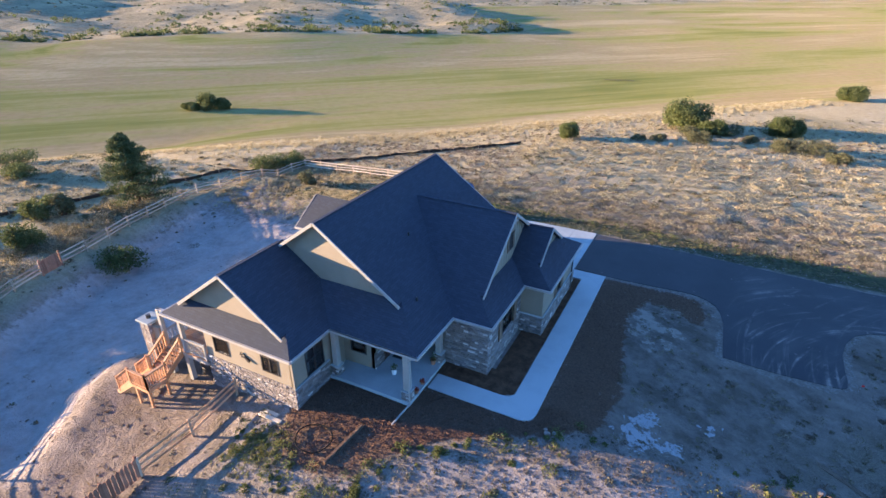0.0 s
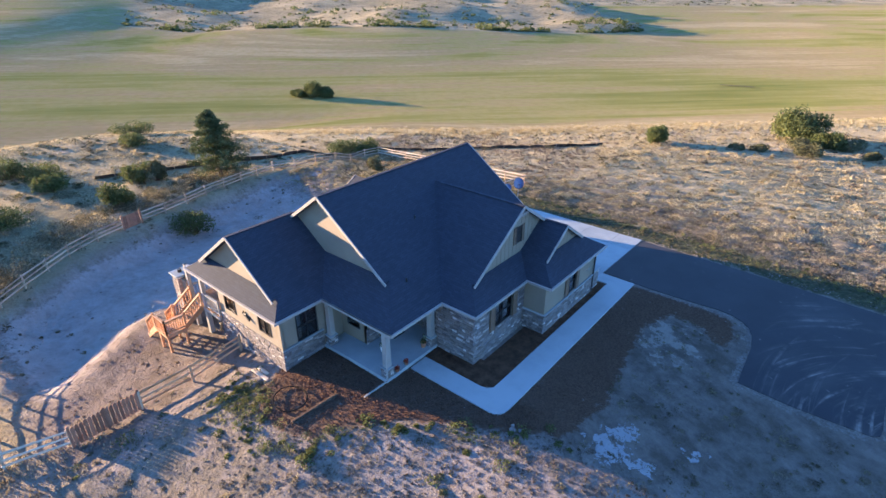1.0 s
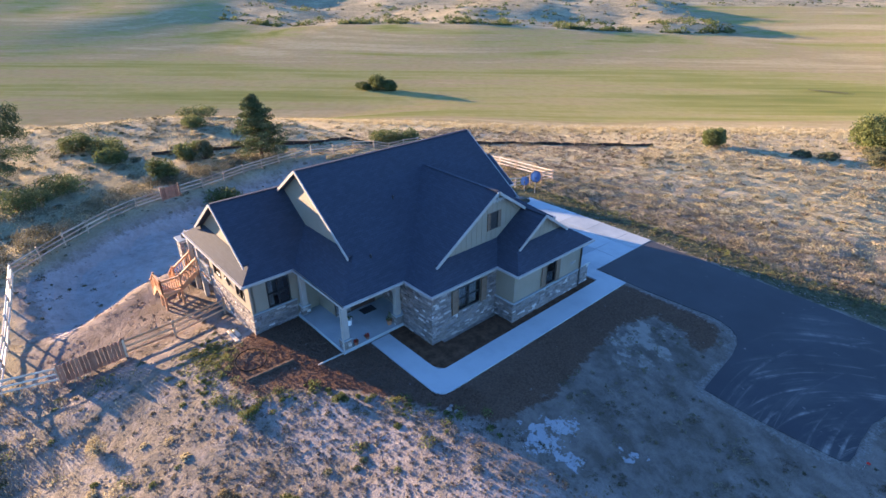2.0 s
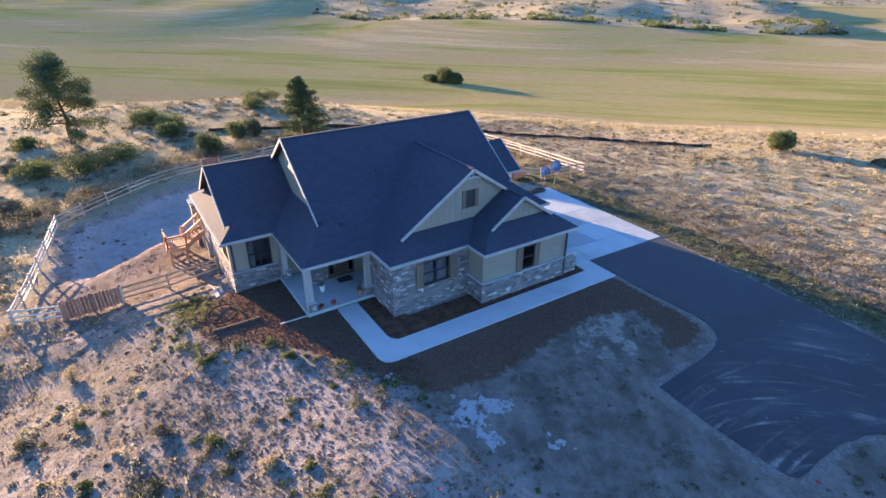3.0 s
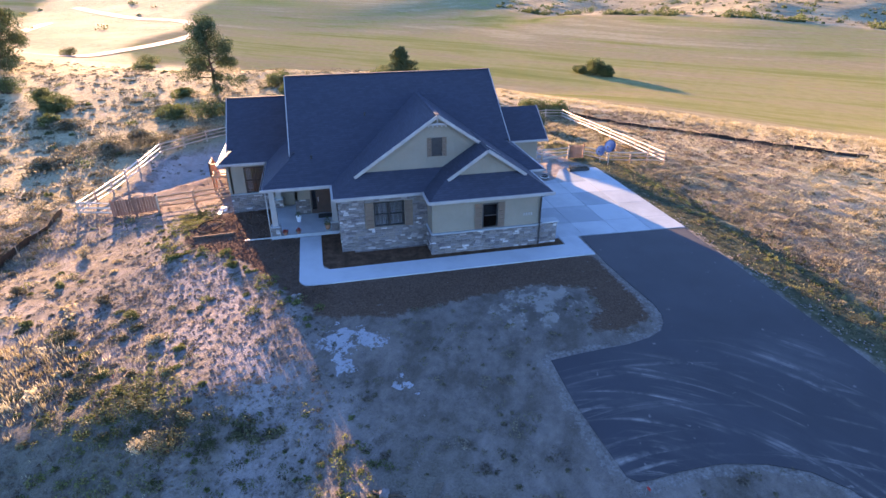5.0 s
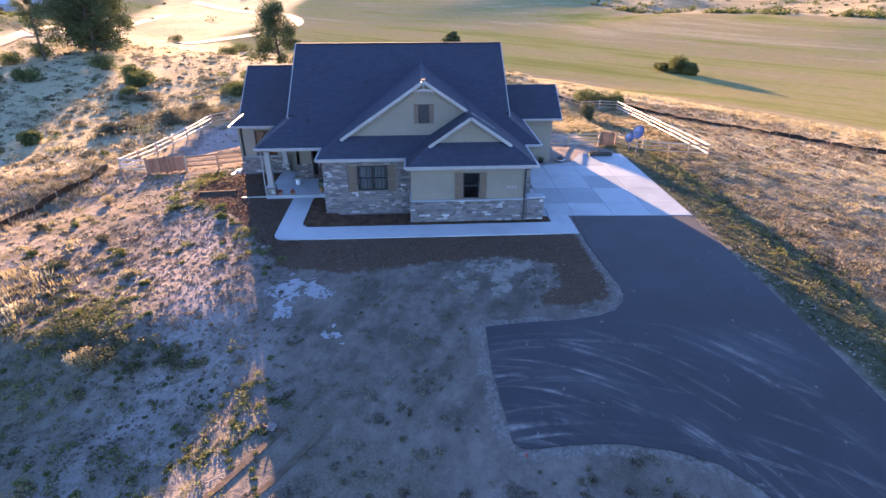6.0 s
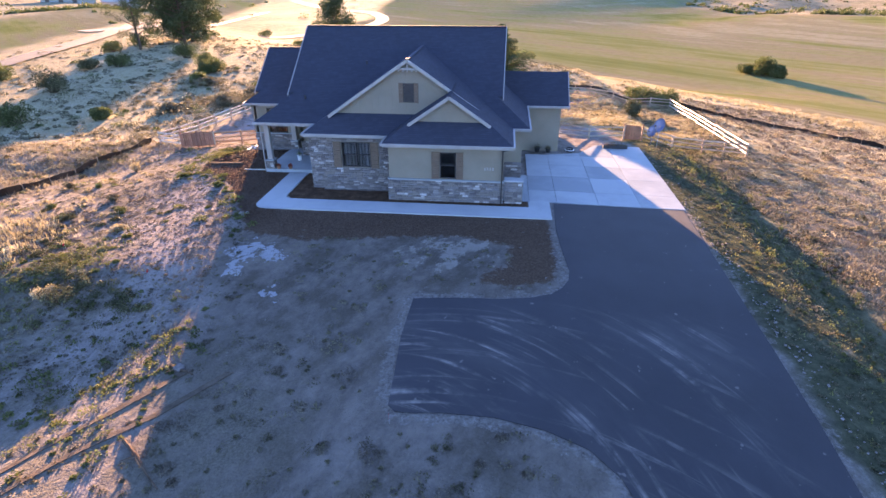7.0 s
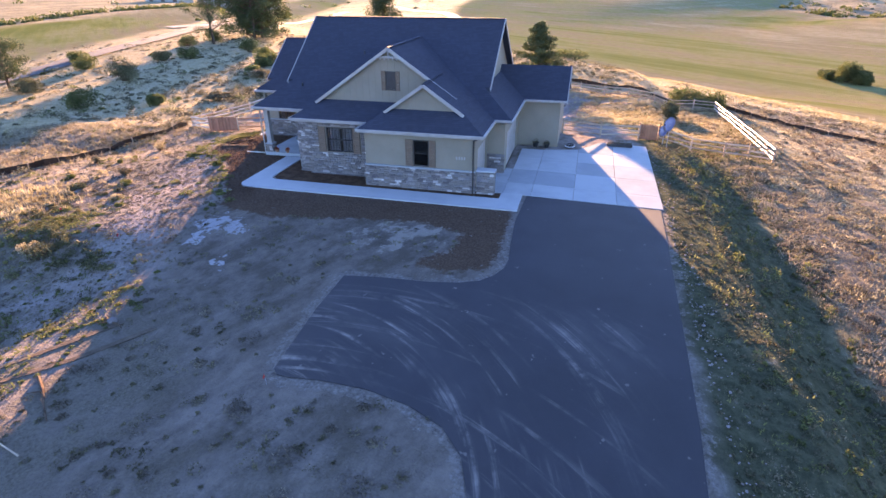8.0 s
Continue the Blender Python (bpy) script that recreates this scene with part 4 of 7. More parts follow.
def column(x, y, parent):
    c = tagged(new("porch_column"), "white tapered square column on a stone base")
    c.parent = parent
    c.location = Vector((x, y, FLOOR)) - parent.location
    lo, hi = 0.17, 0.15
    part("shaft", lump([(x + s * a, y + t * a, z) for z, a in ((0.78, lo), (TOP, hi)) for s, t in ((-1, -1), (1, -1), (1, 1), (-1, 1))], [(0, 1, 2, 3), (4, 5, 6, 7), (0, 1, 5, 4), (1, 2, 6, 5), (2, 3, 7, 6), (3, 0, 4, 7)]), TRIM, c)
    part("capital", box(x - 0.22, x + 0.22, y - 0.22, y + 0.22, TOP - 0.14, TOP - 0.02, 0.01), TRIM, c)
    part("cap_stone", box(x - 0.29, x + 0.29, y - 0.29, y + 0.29, 0.71, 0.78, 0.012), CONCRETE, c)
    part("pedestal", box(x - 0.24, x + 0.24, y - 0.24, y + 0.24, FLOOR, 0.71, 0.01), MORTAR, c)
    return c


for x, y in ((-10.2, 19.42), (-10.2, 23.05), (-14.85, 19.42)):
    column(x, y, house)
part("porch_beam", join(box(-15.1, -9.95, 19.25, 19.55, TOP - 0.2, TOP), box(-10.36, -10.04, 19.25, 23.3, TOP - 0.21, TOP - 0.01)), TRIM, house)
part("porch_ceiling", box(-15.1, -9.9, 19.1, 24.0, TOP + 0.002, TOP + 0.03), TRIM, house)
# front door with sidelights, in the wall x = -13.1
door = tagged(new("front_door"), "dark wooden front door with narrow sidelights")
door.parent = house
door.location = Vector((-13.1, 22.5, FLOOR)) - house.location
yl, yr = 21.6, 23.38
part("door_frame", join(box(-13.12, -13.02, yl, yl + 0.07, FLOOR, 2.45), box(-13.12, -13.02, yr - 0.07, yr, FLOOR, 2.45), box(-13.12, -13.02, yl + 0.07, yr - 0.07, 2.37, 2.45), box(-13.12, -13.02, yl + 0.36, yl + 0.43, FLOOR, 2.37), box(-13.12, -13.02, yr - 0.43, yr - 0.36, FLOOR, 2.37)), DOORWOOD, door)
part("leaf", join(box(-13.13, -13.07, yl + 0.43, yr - 0.43, FLOOR, 2.37), *[box(-13.07, -13.055, yl + 0.53, yr - 0.53, a, b, 0.008) for a, b in ((0.35, 0.95), (1.1, 1.65), (1.75, 2.25))]), DOORWOOD, door)
part("door_handle", join(box(-13.05, -13.02, yl + 0.47, yl + 0.51, 1.0, 1.35), box(-13.05, -12.98, yl + 0.475, yl + 0.505, 1.14, 1.18)), STEEL, door)
for a, b in ((yl + 0.07, yl + 0.36), (yr - 0.36, yr - 0.07)):
    part("sidelight", box(-13.09, -13.075, a, b, FLOOR + 0.3, 2.37), GLASS, door).visible_shadow = False
    part("sidelight_panel", box(-13.11, -13.06, a, b, FLOOR, FLOOR + 0.3), DOORWOOD, door)
# house number plate: plain bars
num = tagged(new("number_plate"), "small pale bars of a number on the siding")
num.parent = house
for k in range(4):
    part("bar", box(-5.78, -5.755, 33.92 + k * 0.15, 34.0 + k * 0.15, 1.94, 2.1), TRIM, num)


def sectional_door(a, b, z0, z1, rows, cols, parent):
    """A garage door in a wall along x, outside towards +y."""
    d = tagged(new("garage_door"), "closed white panelled garage door")
    d.parent = parent
    y = a[1]
    for r in range(rows):
        za, zb = z0 + (z1 - z0) * r / rows, z0 + (z1 - z0) * (r + 1) / rows - 0.012
        bms = [box(a[0], b[0], y - 0.12, y - 0.07, za, zb)]
        for c in range(cols):
            xa = a[0] + (b[0] - a[0]) * c / cols
            xb = a[0] + (b[0] - a[0]) * (c + 1) / cols
            bms.append(box(xa + 0.08, xb - 0.08, y - 0.07, y - 0.055, za + 0.09, zb - 0.09, 0.006))
        part("section", join(*bms), TRIM, d)


sectional_door((-9.4, 35.0), (-6.6, 35.0), -0.05, 2.35, 4, 4, house)
sectional_door((-15.65, 36.1), (-10.75, 36.1), -0.05, 2.35, 4, 8, house)
part("foundation", box(-23.2, -15.3, 16.6, 38.9, -2.4, -1.9), MORTAR, house)
for fx0, fx1, fy0, fy1 in ((-21.4, -15.4, 16.55, 20.5), (-21.4, -13.3, 20.8, 35.9), (-13.28, -7.5, 24.3, 34.8), (-7.48, -5.98, 28.6, 34.8)):
    part("room_floor", box(fx0, fx1, fy0, fy1, 0.1, 0.15), INSIDE, house)
part("room_wall", join(box(-12.0, -11.85, 24.3, 34.8, 0.15, 3.2), box(-21.3, -15.4, 19.6, 19.75, 0.15, 3.2), box(-13.0, -7.5, 28.2, 28.4, 0.15, 3.2)), INSIDE, house)
for wt in ((-5.76, -5.66, 28.36, 35.06, 1.25, 1.33), (-7.25, -5.76, 28.33, 28.41, 1.25, 1.33), (-15.18, -15.07, 16.29, 19.1, 1.14, 1.21)):
    part("water_table", box(*wt), CONCRETE, house)
wl = tagged(new("wall_ornament"), "dark irregular metal wall ornament")
wl.parent = house
part("body", join(box(-18.75, -18.45, 16.24, 16.34, 2.02, 2.22, 0.03), beam((-18.5, 16.28, 2.12), (-18.15, 16.26, 1.92), 0.09, 0.14), tube((-18.8, 16.28, 2.2), (-18.72, 16.28, 2.36), 0.06, 0.03)), BLACK, wl)

# ---- deck under the wing's west end ----
DK = 0.75
deck = thing("deck", (-23.4, 18, -1.7), "cedar deck with railings, stairs and a mid landing on posts", "deck")
part("deck_frame", join(box(-25.2, -21.6, 16.15, 24.0, DK - 0.28, DK - 0.04), ), TRIM, deck, "white-painted deck frame")
for k in range(24):
    y = 16.15 + k * 0.328
    part("deck_board", box(-25.25, -21.62, y, y + 0.315, DK - 0.035, DK), CEDAR, deck)
for x, y in ((-23.4, 16.28), (-25.1, 16.28)):
    part("roof_post", box(x - 0.11, x + 0.11, y - 0.11, y + 0.11, DK, TOP), TRIM, deck, "white roof post")
    part("deck_post", box(x - 0.14, x + 0.14, y - 0.14, y + 0.14, -2.0, DK - 0.28), TRIM, deck, "white deck post")
part("roof_beam", box(-25.2, -21.6, 16.2, 16.38, TOP - 0.22, TOP), TRIM, deck)


def railing(p, q, z0, z1, parent, mat, every=0.13):
    """Top and bottom rail with balusters from p to q; z0, z1: floor heights at the ends."""
    p, q = Vector(p), Vector(q)
    a, b = Vector((p.x, p.y, z0)), Vector((q.x, q.y, z1))
    up = Vector((0, 0, 1))
    r = tagged(new("railing"), "cedar railing with square balusters")
    r.parent = parent
    part("top_rail", beam(a + up * 0.98, b + up * 0.98, 0.14, 0.04), mat, r)
    part("bottom_rail", beam(a + up * 0.12, b + up * 0.12, 0.04, 0.09), mat, r)
    part("upper_rail", beam(a + up * 0.90, b + up * 0.90, 0.04, 0.09), mat, r)
    n = max(2, int((q - p).length / every))
    for k in range(n + 1):
        c = a + (b - a) * (k / n)
        w = 0.038 if 0 < k < n else 0.09
        part("baluster" if 0 < k < n else "newel", beam(c + up * (0.1 if 0 < k < n else -0.05), c + up * (0.92 if 0 < k < n else 1.08), w, w, up=(1, 0, 0)), mat, r)
    return r


railing((-23.3, 16.24), (-21.7, 16.24), DK, DK, deck, TRIM)
railing((-25.15, 16.4), (-25.15, 23.8), DK, DK, deck, TRIM, 0.2)
LZ, SX0, SX1 = -0.15, -24.95, -23.65
for k in range(5):
    z = DK - (DK - LZ) * (k + 1) / 6
    y = 16.1 - 0.27 * k
    part("tread", box(SX0 + 0.04, SX1 - 0.04, y - 0.28, y, z - 0.04, z), CEDAR, deck)
for x in (SX0, SX1):
    part("stringer", beam((x, 16.15, DK - 0.14), (x, 14.78, LZ - 0.08), 0.05, 0.28), CEDAR, deck)
    railing((x, 16.1), (x, 14.85), DK - 0.05, LZ, deck, CEDAR, 0.16)
part("landing_frame", box(-25.05, -23.55, 13.55, 14.85, LZ - 0.24, LZ - 0.04), CEDAR, deck)
for k in range(10):
    x = -25.05 + k * 0.15
    part("landing_board", box(x, x + 0.142, 13.52, 14.87, LZ - 0.036, LZ), CEDAR, deck)
railing((-25.0, 13.57), (-23.57, 13.57), LZ, LZ, deck, CEDAR, 0.13)
railing((-23.57, 13.57), (-23.57, 14.8), LZ, LZ, deck, CEDAR, 0.13)
for x, y in ((-24.75, 13.65), (-23.65, 13.65), (-24.75, 14.75), (-23.65, 14.75)):
    part("leg", box(x - 0.065, x + 0.065, y - 0.065, y + 0.065, ground_z(x, y) - 0.1, LZ - 0.2), CEDAR, deck)
# lower flight from the landing to the soil
low_z = ground_z(-26.7, 14.2)
for k in range(6):
    z = LZ + (low_z - LZ) * (k + 1) / 7
    part("tread", box(-25.34 - 0.26 * k, -25.05 - 0.26 * k, 13.6, 14.8, z - 0.04, z), CEDAR, deck)
for y in (13.58, 14.82):
    part("stringer", beam((-25.05, y, LZ - 0.12), (-26.7, y, low_z + 0.02), 0.05, 0.28), CEDAR, deck)
    railing((-25.08, y), (-26.45, y), LZ, LZ + (low_z - LZ) * 0.8, deck, CEDAR, 0.15)
# stone chimney pier beyond the deck
pier = thing("chimney_pier", (-26.3, 16.3, -1.7), "stone-clad outdoor chimney pier with a pale cap", "chimney")
part("core", box(-26.7, -25.9, 15.95, 16.7, -2.1, 2.1), MORTAR, pier)
part("cap", box(-26.85, -25.75, 15.8, 16.85, 2.1, 2.24, 0.02), CONCRETE, pier)
part("flue", tube((-26.3, 16.3, 2.2), (-26.3, 16.3, 2.45), 0.13, 0.13, 12), BLACK, pier)
part("side_wall", box(-25.88, -25.3, 16.1, 16.3, DK, 1.9), SIDING, pier, "beige half wall beside the chimney")
# covered grill stored below the deck
grill = thing("barbecue_grill", (-22.6, 16.9, ground_z(-22.6, 16.9)), "covered black grill stored under the deck", "grill")
gz = ground_z(-22.6, 16.9)
part("hood", box(-23.1, -22.1, 16.6, 17.2, gz + 0.55, gz + 1.05, 0.12), BLACK, grill)
part("cart", box(-23.0, -22.2, 16.65, 17.15, gz + 0.12, gz + 0.55, 0.02), BLACK, grill)
for wx in (-22.95, -22.25):
    part("wheel", tube((wx, 16.62, gz + 0.1), (wx, 16.68, gz + 0.1), 0.1, 0.1, 12), BLACK, grill)
part("corner_board", join(box(-15.24, -15.1, 16.27, 16.42, 1.21, 3.3), ), SIDING, house)
# ridge caps along the roof lines
for roof, a, b in ((main_roof, (-16.62, 20.75, EAVE + P * 7.32), (-16.62, 34.8, EAVE + P * 7.32)), (wing_roof, (-19.5, 16.5, EAVE + P * 4.75), (-19.5, 21.0, EAVE + P * 4.75)), (front_roof, (-8.15, 29.26, EAVE + 0.66 * 6.24), (-14.6, 29.26, EAVE + 0.66 * 6.24)), (garage_roof, (-6.5, 31.83, EAVE + 0.655 * 3.68), (-10.6, 31.83, EAVE + 0.655 * 3.68))):
    part("ridge_cap", beam(Vector(a) + Vector((0, 0, 0.005)), Vector(b) + Vector((0, 0, 0.005)), 0.24, 0.05, bevel=0.015), SHINGLE, roof)


# ---- stone veneer: every stone a piece ----
def stone_shapes():
    rng = random.Random(7)
    out = []
    for k in range(10):
        j = lambda a: rng.uniform(-a, a)
        back = [(-0.5, 0, -0.5), (0.5, 0, -0.5), (0.5, 0, 0.5), (-0.5, 0, 0.5)]
        mid = [(-0.5 + j(0.03), 0.6, -0.5 + j(0.06)), (0.5 + j(0.03), 0.6, -0.5 + j(0.06)), (0.5 + j(0.03), 0.6, 0.5 + j(0.06)), (-0.5 + j(0.03), 0.6, 0.5 + j(0.06))]
        front = [(-0.42 + j(0.05), 1 + j(0.2), -0.36 + j(0.1)), (0.42 + j(0.05), 1 + j(0.2), -0.36 + j(0.1)), (0.42 + j(0.05), 1 + j(0.2), 0.36 + j(0.1)), (-0.42 + j(0.05), 1 + j(0.2), 0.36 + j(0.1))]
        f = [(8, 9, 10, 11)] + [(a, (a + 1) % 4, 4 + (a + 1) % 4, 4 + a) for a in range(4)] + [(4 + a, 4 + (a + 1) % 4, 8 + (a + 1) % 4, 8 + a) for a in range(4)]
        bm = lump(back + mid + front, f)
        bmesh.ops.recalc_face_normals(bm, faces=bm.faces)
        me = bpy.data.meshes.new("stone")
        bm.to_mesh(me)
        bm.free()
        me.materials.append(STONE)
        out.append(me)
    return out


STONES = stone_shapes()


def veneer(name, a, b, z0, z1, label, openings=(), seed=1, low=None, size=0.72):
    """A stone-clad panel on the outside of a wall from a to b (the inside lies to the right of a-b... outside to the left)."""
    rng = random.Random(seed)
    ax, ay = a
    L = math.hypot(b[0] - ax, b[1] - ay)
    d = Vector(((b[0] - ax) / L, (b[1] - ay) / L, 0))
    out = Vector((-d.y, d.x, 0))
    mid = Vector((ax, ay, z0)) + d * (L / 2)
    base = thing(name, mid, label, "stone veneer", kind="structure")
    us = sorted({0.0, L, *[v for o in openings for v in o[:2]]})
    bms = []
    for u0, u1 in zip(us, us[1:]):
        spans = [(z0, z1)]
        for o in openings:
            if o[0] < (u0 + u1) / 2 < o[1]:
                spans = [(p, q) for p, q in ((z0, o[2]), (o[3], z1)) if q - p > 0.02]
        for p, q in spans:
            c = Vector((ax, ay, p)) + out * 0.003
            bms.append(prism([c + d * u0, c + d * u1, c + d * u1 + out * 0.03, c + d * u0 + out * 0.03], (0, 0, q - p)))
    part("mortar_bed", join(*bms), MORTAR, base)
    z = z0
    while z < z1 - 0.05:
        h = min(rng.uniform(0.12, 0.23) * size, z1 - z)
        if z1 - z - h < 0.07:
            h = z1 - z
        u = -rng.uniform(0.0, 0.2)
        while u < L - 0.02:
            w = rng.uniform(0.22, 0.62) * size
            p, q = max(u, -0.03), min(u + w, L + 0.03)
            u += w
            for o in openings:
                if z < o[3] - 0.02 and z + h > o[2] + 0.02:
                    if p >= o[0] and q <= o[1]:
                        q = p
                    elif p < o[0] < q:
                        q = o[0]
                    elif p < o[1] < q:
                        p = o[1]
            if q - p < 0.06 or (low and z + h < low((p + q) / 2) - 0.05):
                continue
            ob = new("stone", rng.choice(STONES))
            ob.parent = base
            ob.location = Vector((ax, ay, z + h / 2)) + d * ((p + q) / 2) + out * 0.02 - mid
            ob.rotation_euler = (0, 0, math.atan2(d.y, d.x))
            ob.scale = (q - p - 0.012, rng.uniform(0.035, 0.075), h - 0.012)
        z += h
    return base


SL = "grey and tan ledge stone veneer on the house wall"
veneer("stone_wall_front", (-7.3, 28.42), (-7.3, 23.29), -0.15, TOP, SL, [(0.86, 3.7, 1.34, 2.98)], 11)
veneer("stone_wall_porch", (-7.26, 23.35), (-10.0, 23.35), -0.15, TOP, SL, [], 12)
veneer("stone_wainscot_garage", (-5.78, 35.06), (-5.78, 28.36), -0.15, 1.25, SL, [], 13)
veneer("stone_wainscot_garage_side", (-5.74, 28.42), (-7.25, 28.42), -0.15, 1.25, SL, [], 14)
veneer("stone_wainscot_wing", (-15.2, 19.1), (-15.2, 16.3), -0.5, 1.14, SL, [], 15)
veneer("stone_wall_wing", (-15.14, 16.35), (-21.6, 16.35), -1.3, 1.2, "pale pinkish rubble stone veneer on the wing wall", [], 16, size=0.62, low=lambda u: ground_z(-15.14 - u, 16.2))
veneer("stone_wall_porch_end", (-10.18, 24.1), (-13.05, 24.1), FLOOR, TOP, SL, [], 17, size=1.15)
veneer("stone_wall_porch_back", (-13.1, 21.5), (-13.1, 20.6), FLOOR, 1.2, SL, [], 18)
veneer("stone_wall_north", (-9.75, 36.12), (-9.75, 35.04), -0.15, 1.2, SL, [], 19)
pilaster = thing("stone_stub_wall", (-5.9, 35.6, 0), "low stone stub wall with a concrete cap beside the garage", "wall")
part("core", box(-6.2, -5.84, 35.12, 36.1, -0.3, 1.3), MORTAR, pilaster)
part("cap", box(-6.3, -5.7, 35.08, 36.2, 1.3, 1.4, 0.015), CONCRETE, pilaster)
for side, (a, b) in enumerate((((-5.84, 36.1), (-5.84, 35.12)), ((-6.2, 36.1), (-5.84, 36.1)))):
    rng = random.Random(30 + side)
    d = Vector((b[0] - a[0], b[1] - a[1], 0))
    L = d.length
    d.normalize()
    out = Vector((-d.y, d.x, 0))
    z = -0.1
    while z < 1.25:
        h = min(rng.uniform(0.13, 0.2), 1.3 - z)
        u = 0.0
        while u < L - 0.05:
            w = min(rng.uniform(0.2, 0.5), L - u)
            ob = new("stone", rng.choice(STONES))
            ob.parent = pilaster
            ob.location = Vector((a[0], a[1], z + h / 2)) + d * (u + w / 2) - pilaster.location
            ob.rotation_euler = (0, 0, math.atan2(d.y, d.x))
            ob.scale = (w - 0.01, 0.06, h - 0.01)
            u += w
        z += h
for (a, b), seed in ((((-26.7, 15.95), (-25.9, 15.95)), 41), (((-25.9, 15.95), (-25.9, 16.7)), 42)):
    rng = random.Random(seed)
    d = Vector((b[0] - a[0], b[1] - a[1], 0))
    L = d.length
    d.normalize()
    out = Vector((d.y, -d.x, 0))
    z = -1.9
    while z < 2.05:
        h = min(rng.uniform(0.13, 0.2), 2.1 - z)
        u = 0.0
        while u < L - 0.05:
            w = min(rng.uniform(0.22, 0.45), L - u)
            ob = new("stone", rng.choice(STONES))
            ob.parent = pier
            ob.location = Vector((b[0], b[1], z + h / 2)) - d * (u + w / 2) - pier.location
            ob.rotation_euler = (0, 0, math.atan2(-d.y, -d.x))
            ob.scale = (w - 0.01, 0.06, h - 0.01)
            u += w
        z += h

# stones on the column pedestals
for (px, py), seed in (((-10.2, 19.42), 51), ((-10.2, 23.05), 52), ((-14.85, 19.42), 53)):
    rng = random.Random(seed)
    ped = thing("pedestal_stones", (px, py, FLOOR), "grey ledge stones round a porch column base", "stone veneer", "column bases")
    for sx, sy in ((1, 0), (-1, 0), (0, 1), (0, -1)):
        z = FLOOR
        while z < 0.66:
            h = min(rng.uniform(0.11, 0.16), 0.71 - z)
            u = -0.24
            while u < 0.2:
                w = min(rng.uniform(0.16, 0.32), 0.24 - u)
                ob = new("stone", rng.choice(STONES))
                ob.parent = ped
                ob.location = (sx * 0.24 - sy * (u + w / 2), sy * 0.24 + sx * (u + w / 2), z + h / 2 - FLOOR)
                ob.rotation_euler = (0, 0, math.atan2(-sx, sy))
                ob.scale = (w - 0.01, 0.04, h - 0.01)
                u += w
            z += h


# ---- fences ----
def rail_bar(p, q, r, rng):
    bm = tube(p, q, r * rng.uniform(0.85, 1.15), r * rng.uniform(0.7, 1.0), 6, 0.18, rng)
    return bm


def rail_fence(name, pts, label, rails=(0.35, 0.72, 1.08), gap=2.5, seed=1, first=True, wood=None):
    rng = random.Random(seed)
    f = thing(name, (pts[0][0], pts[0][1], ground_z(*pts[0])), label, "fence", "split rail fences")
    spots = []
    for a, b in zip(pts, pts[1:]):
        n = max(1, round(math.hypot(b[0] - a[0], b[1] - a[1]) / gap))
        spots += [(a[0] + (b[0] - a[0]) * k / n, a[1] + (b[1] - a[1]) * k / n) for k in range(n)]
    spots.append(pts[-1])
    tops = [Vector((x, y, ground_z(x, y))) for x, y in spots]
    for k, g in enumerate(tops):
        if k == 0 and not first:
            continue
        w = 0.07
        t = Vector((rng.uniform(-0.03, 0.03), rng.uniform(-0.03, 0.03), 1.24))
        part("post", beam(g + Vector((0, 0, -0.2)), g + t, 0.13, 0.12, up=(1, 0, 0), bevel=0.02), RAIL, f)
    for a, b in zip(tops, tops[1:]):
        d = (b - a).normalized()
        for h in rails:
            part("rail", rail_bar(a + Vector((0, 0, h + rng.uniform(-0.04, 0.04))) - d * 0.1, b + Vector((0, 0, h + rng.uniform(-0.04, 0.04))) + d * 0.1, 0.065, rng), wood or RAIL, f)
    return f


FL = "weathered split rail fence"
rail_fence("rail_fence", [(-21.4, 4.1), (-20.35, 6.8)], FL, seed=1, wood=PALEGLARE)
rail_fence("rail_fence", [(-19.9, 10.15), (-19.4, 12.9), (-19.5, 16.05)], FL + " ending at the house wall", seed=2, gap=3, wood=CEDAR)
rail_fence("rail_fence", [(-21.4, 4.1), (-37.6, 6.4)], FL + " along the south side of the yard", seed=3, gap=2.7, first=False, wood=PALEGLARE)
rail_fence("rail_fence", [(-37.6, 6.4), (-43.6, 14.5), (-46.2, 20.0)], FL + " along the west side of the yard", seed=4, gap=2.7, first=False)
rail_fence("rail_fence", [(-46.9, 22.0), (-49.3, 30), (-51.2, 40), (-49.8, 49), (-48.6, 55.9)], FL + " along the west side of the yard", seed=5, gap=2.7)
rail_fence("rail_fence", [(-48.6, 55.9), (-24.0, 55.8)], FL + " with pale rails in the sun", seed=6, gap=2.7, first=False, wood=PALEGLARE)
rail_fence("rail_fence", [(-24.0, 55.8), (-24.3, 52.2), (-24.0, 46.9)], FL + " beside the satellite dishes", seed=7, gap=2.4, first=False)
rail_fence("rail_fence", [(-23.9, 45.3), (-22.8, 42.2), (-21.2, 39.2)], FL + " between gate and rear room", seed=8, gap=2.6)


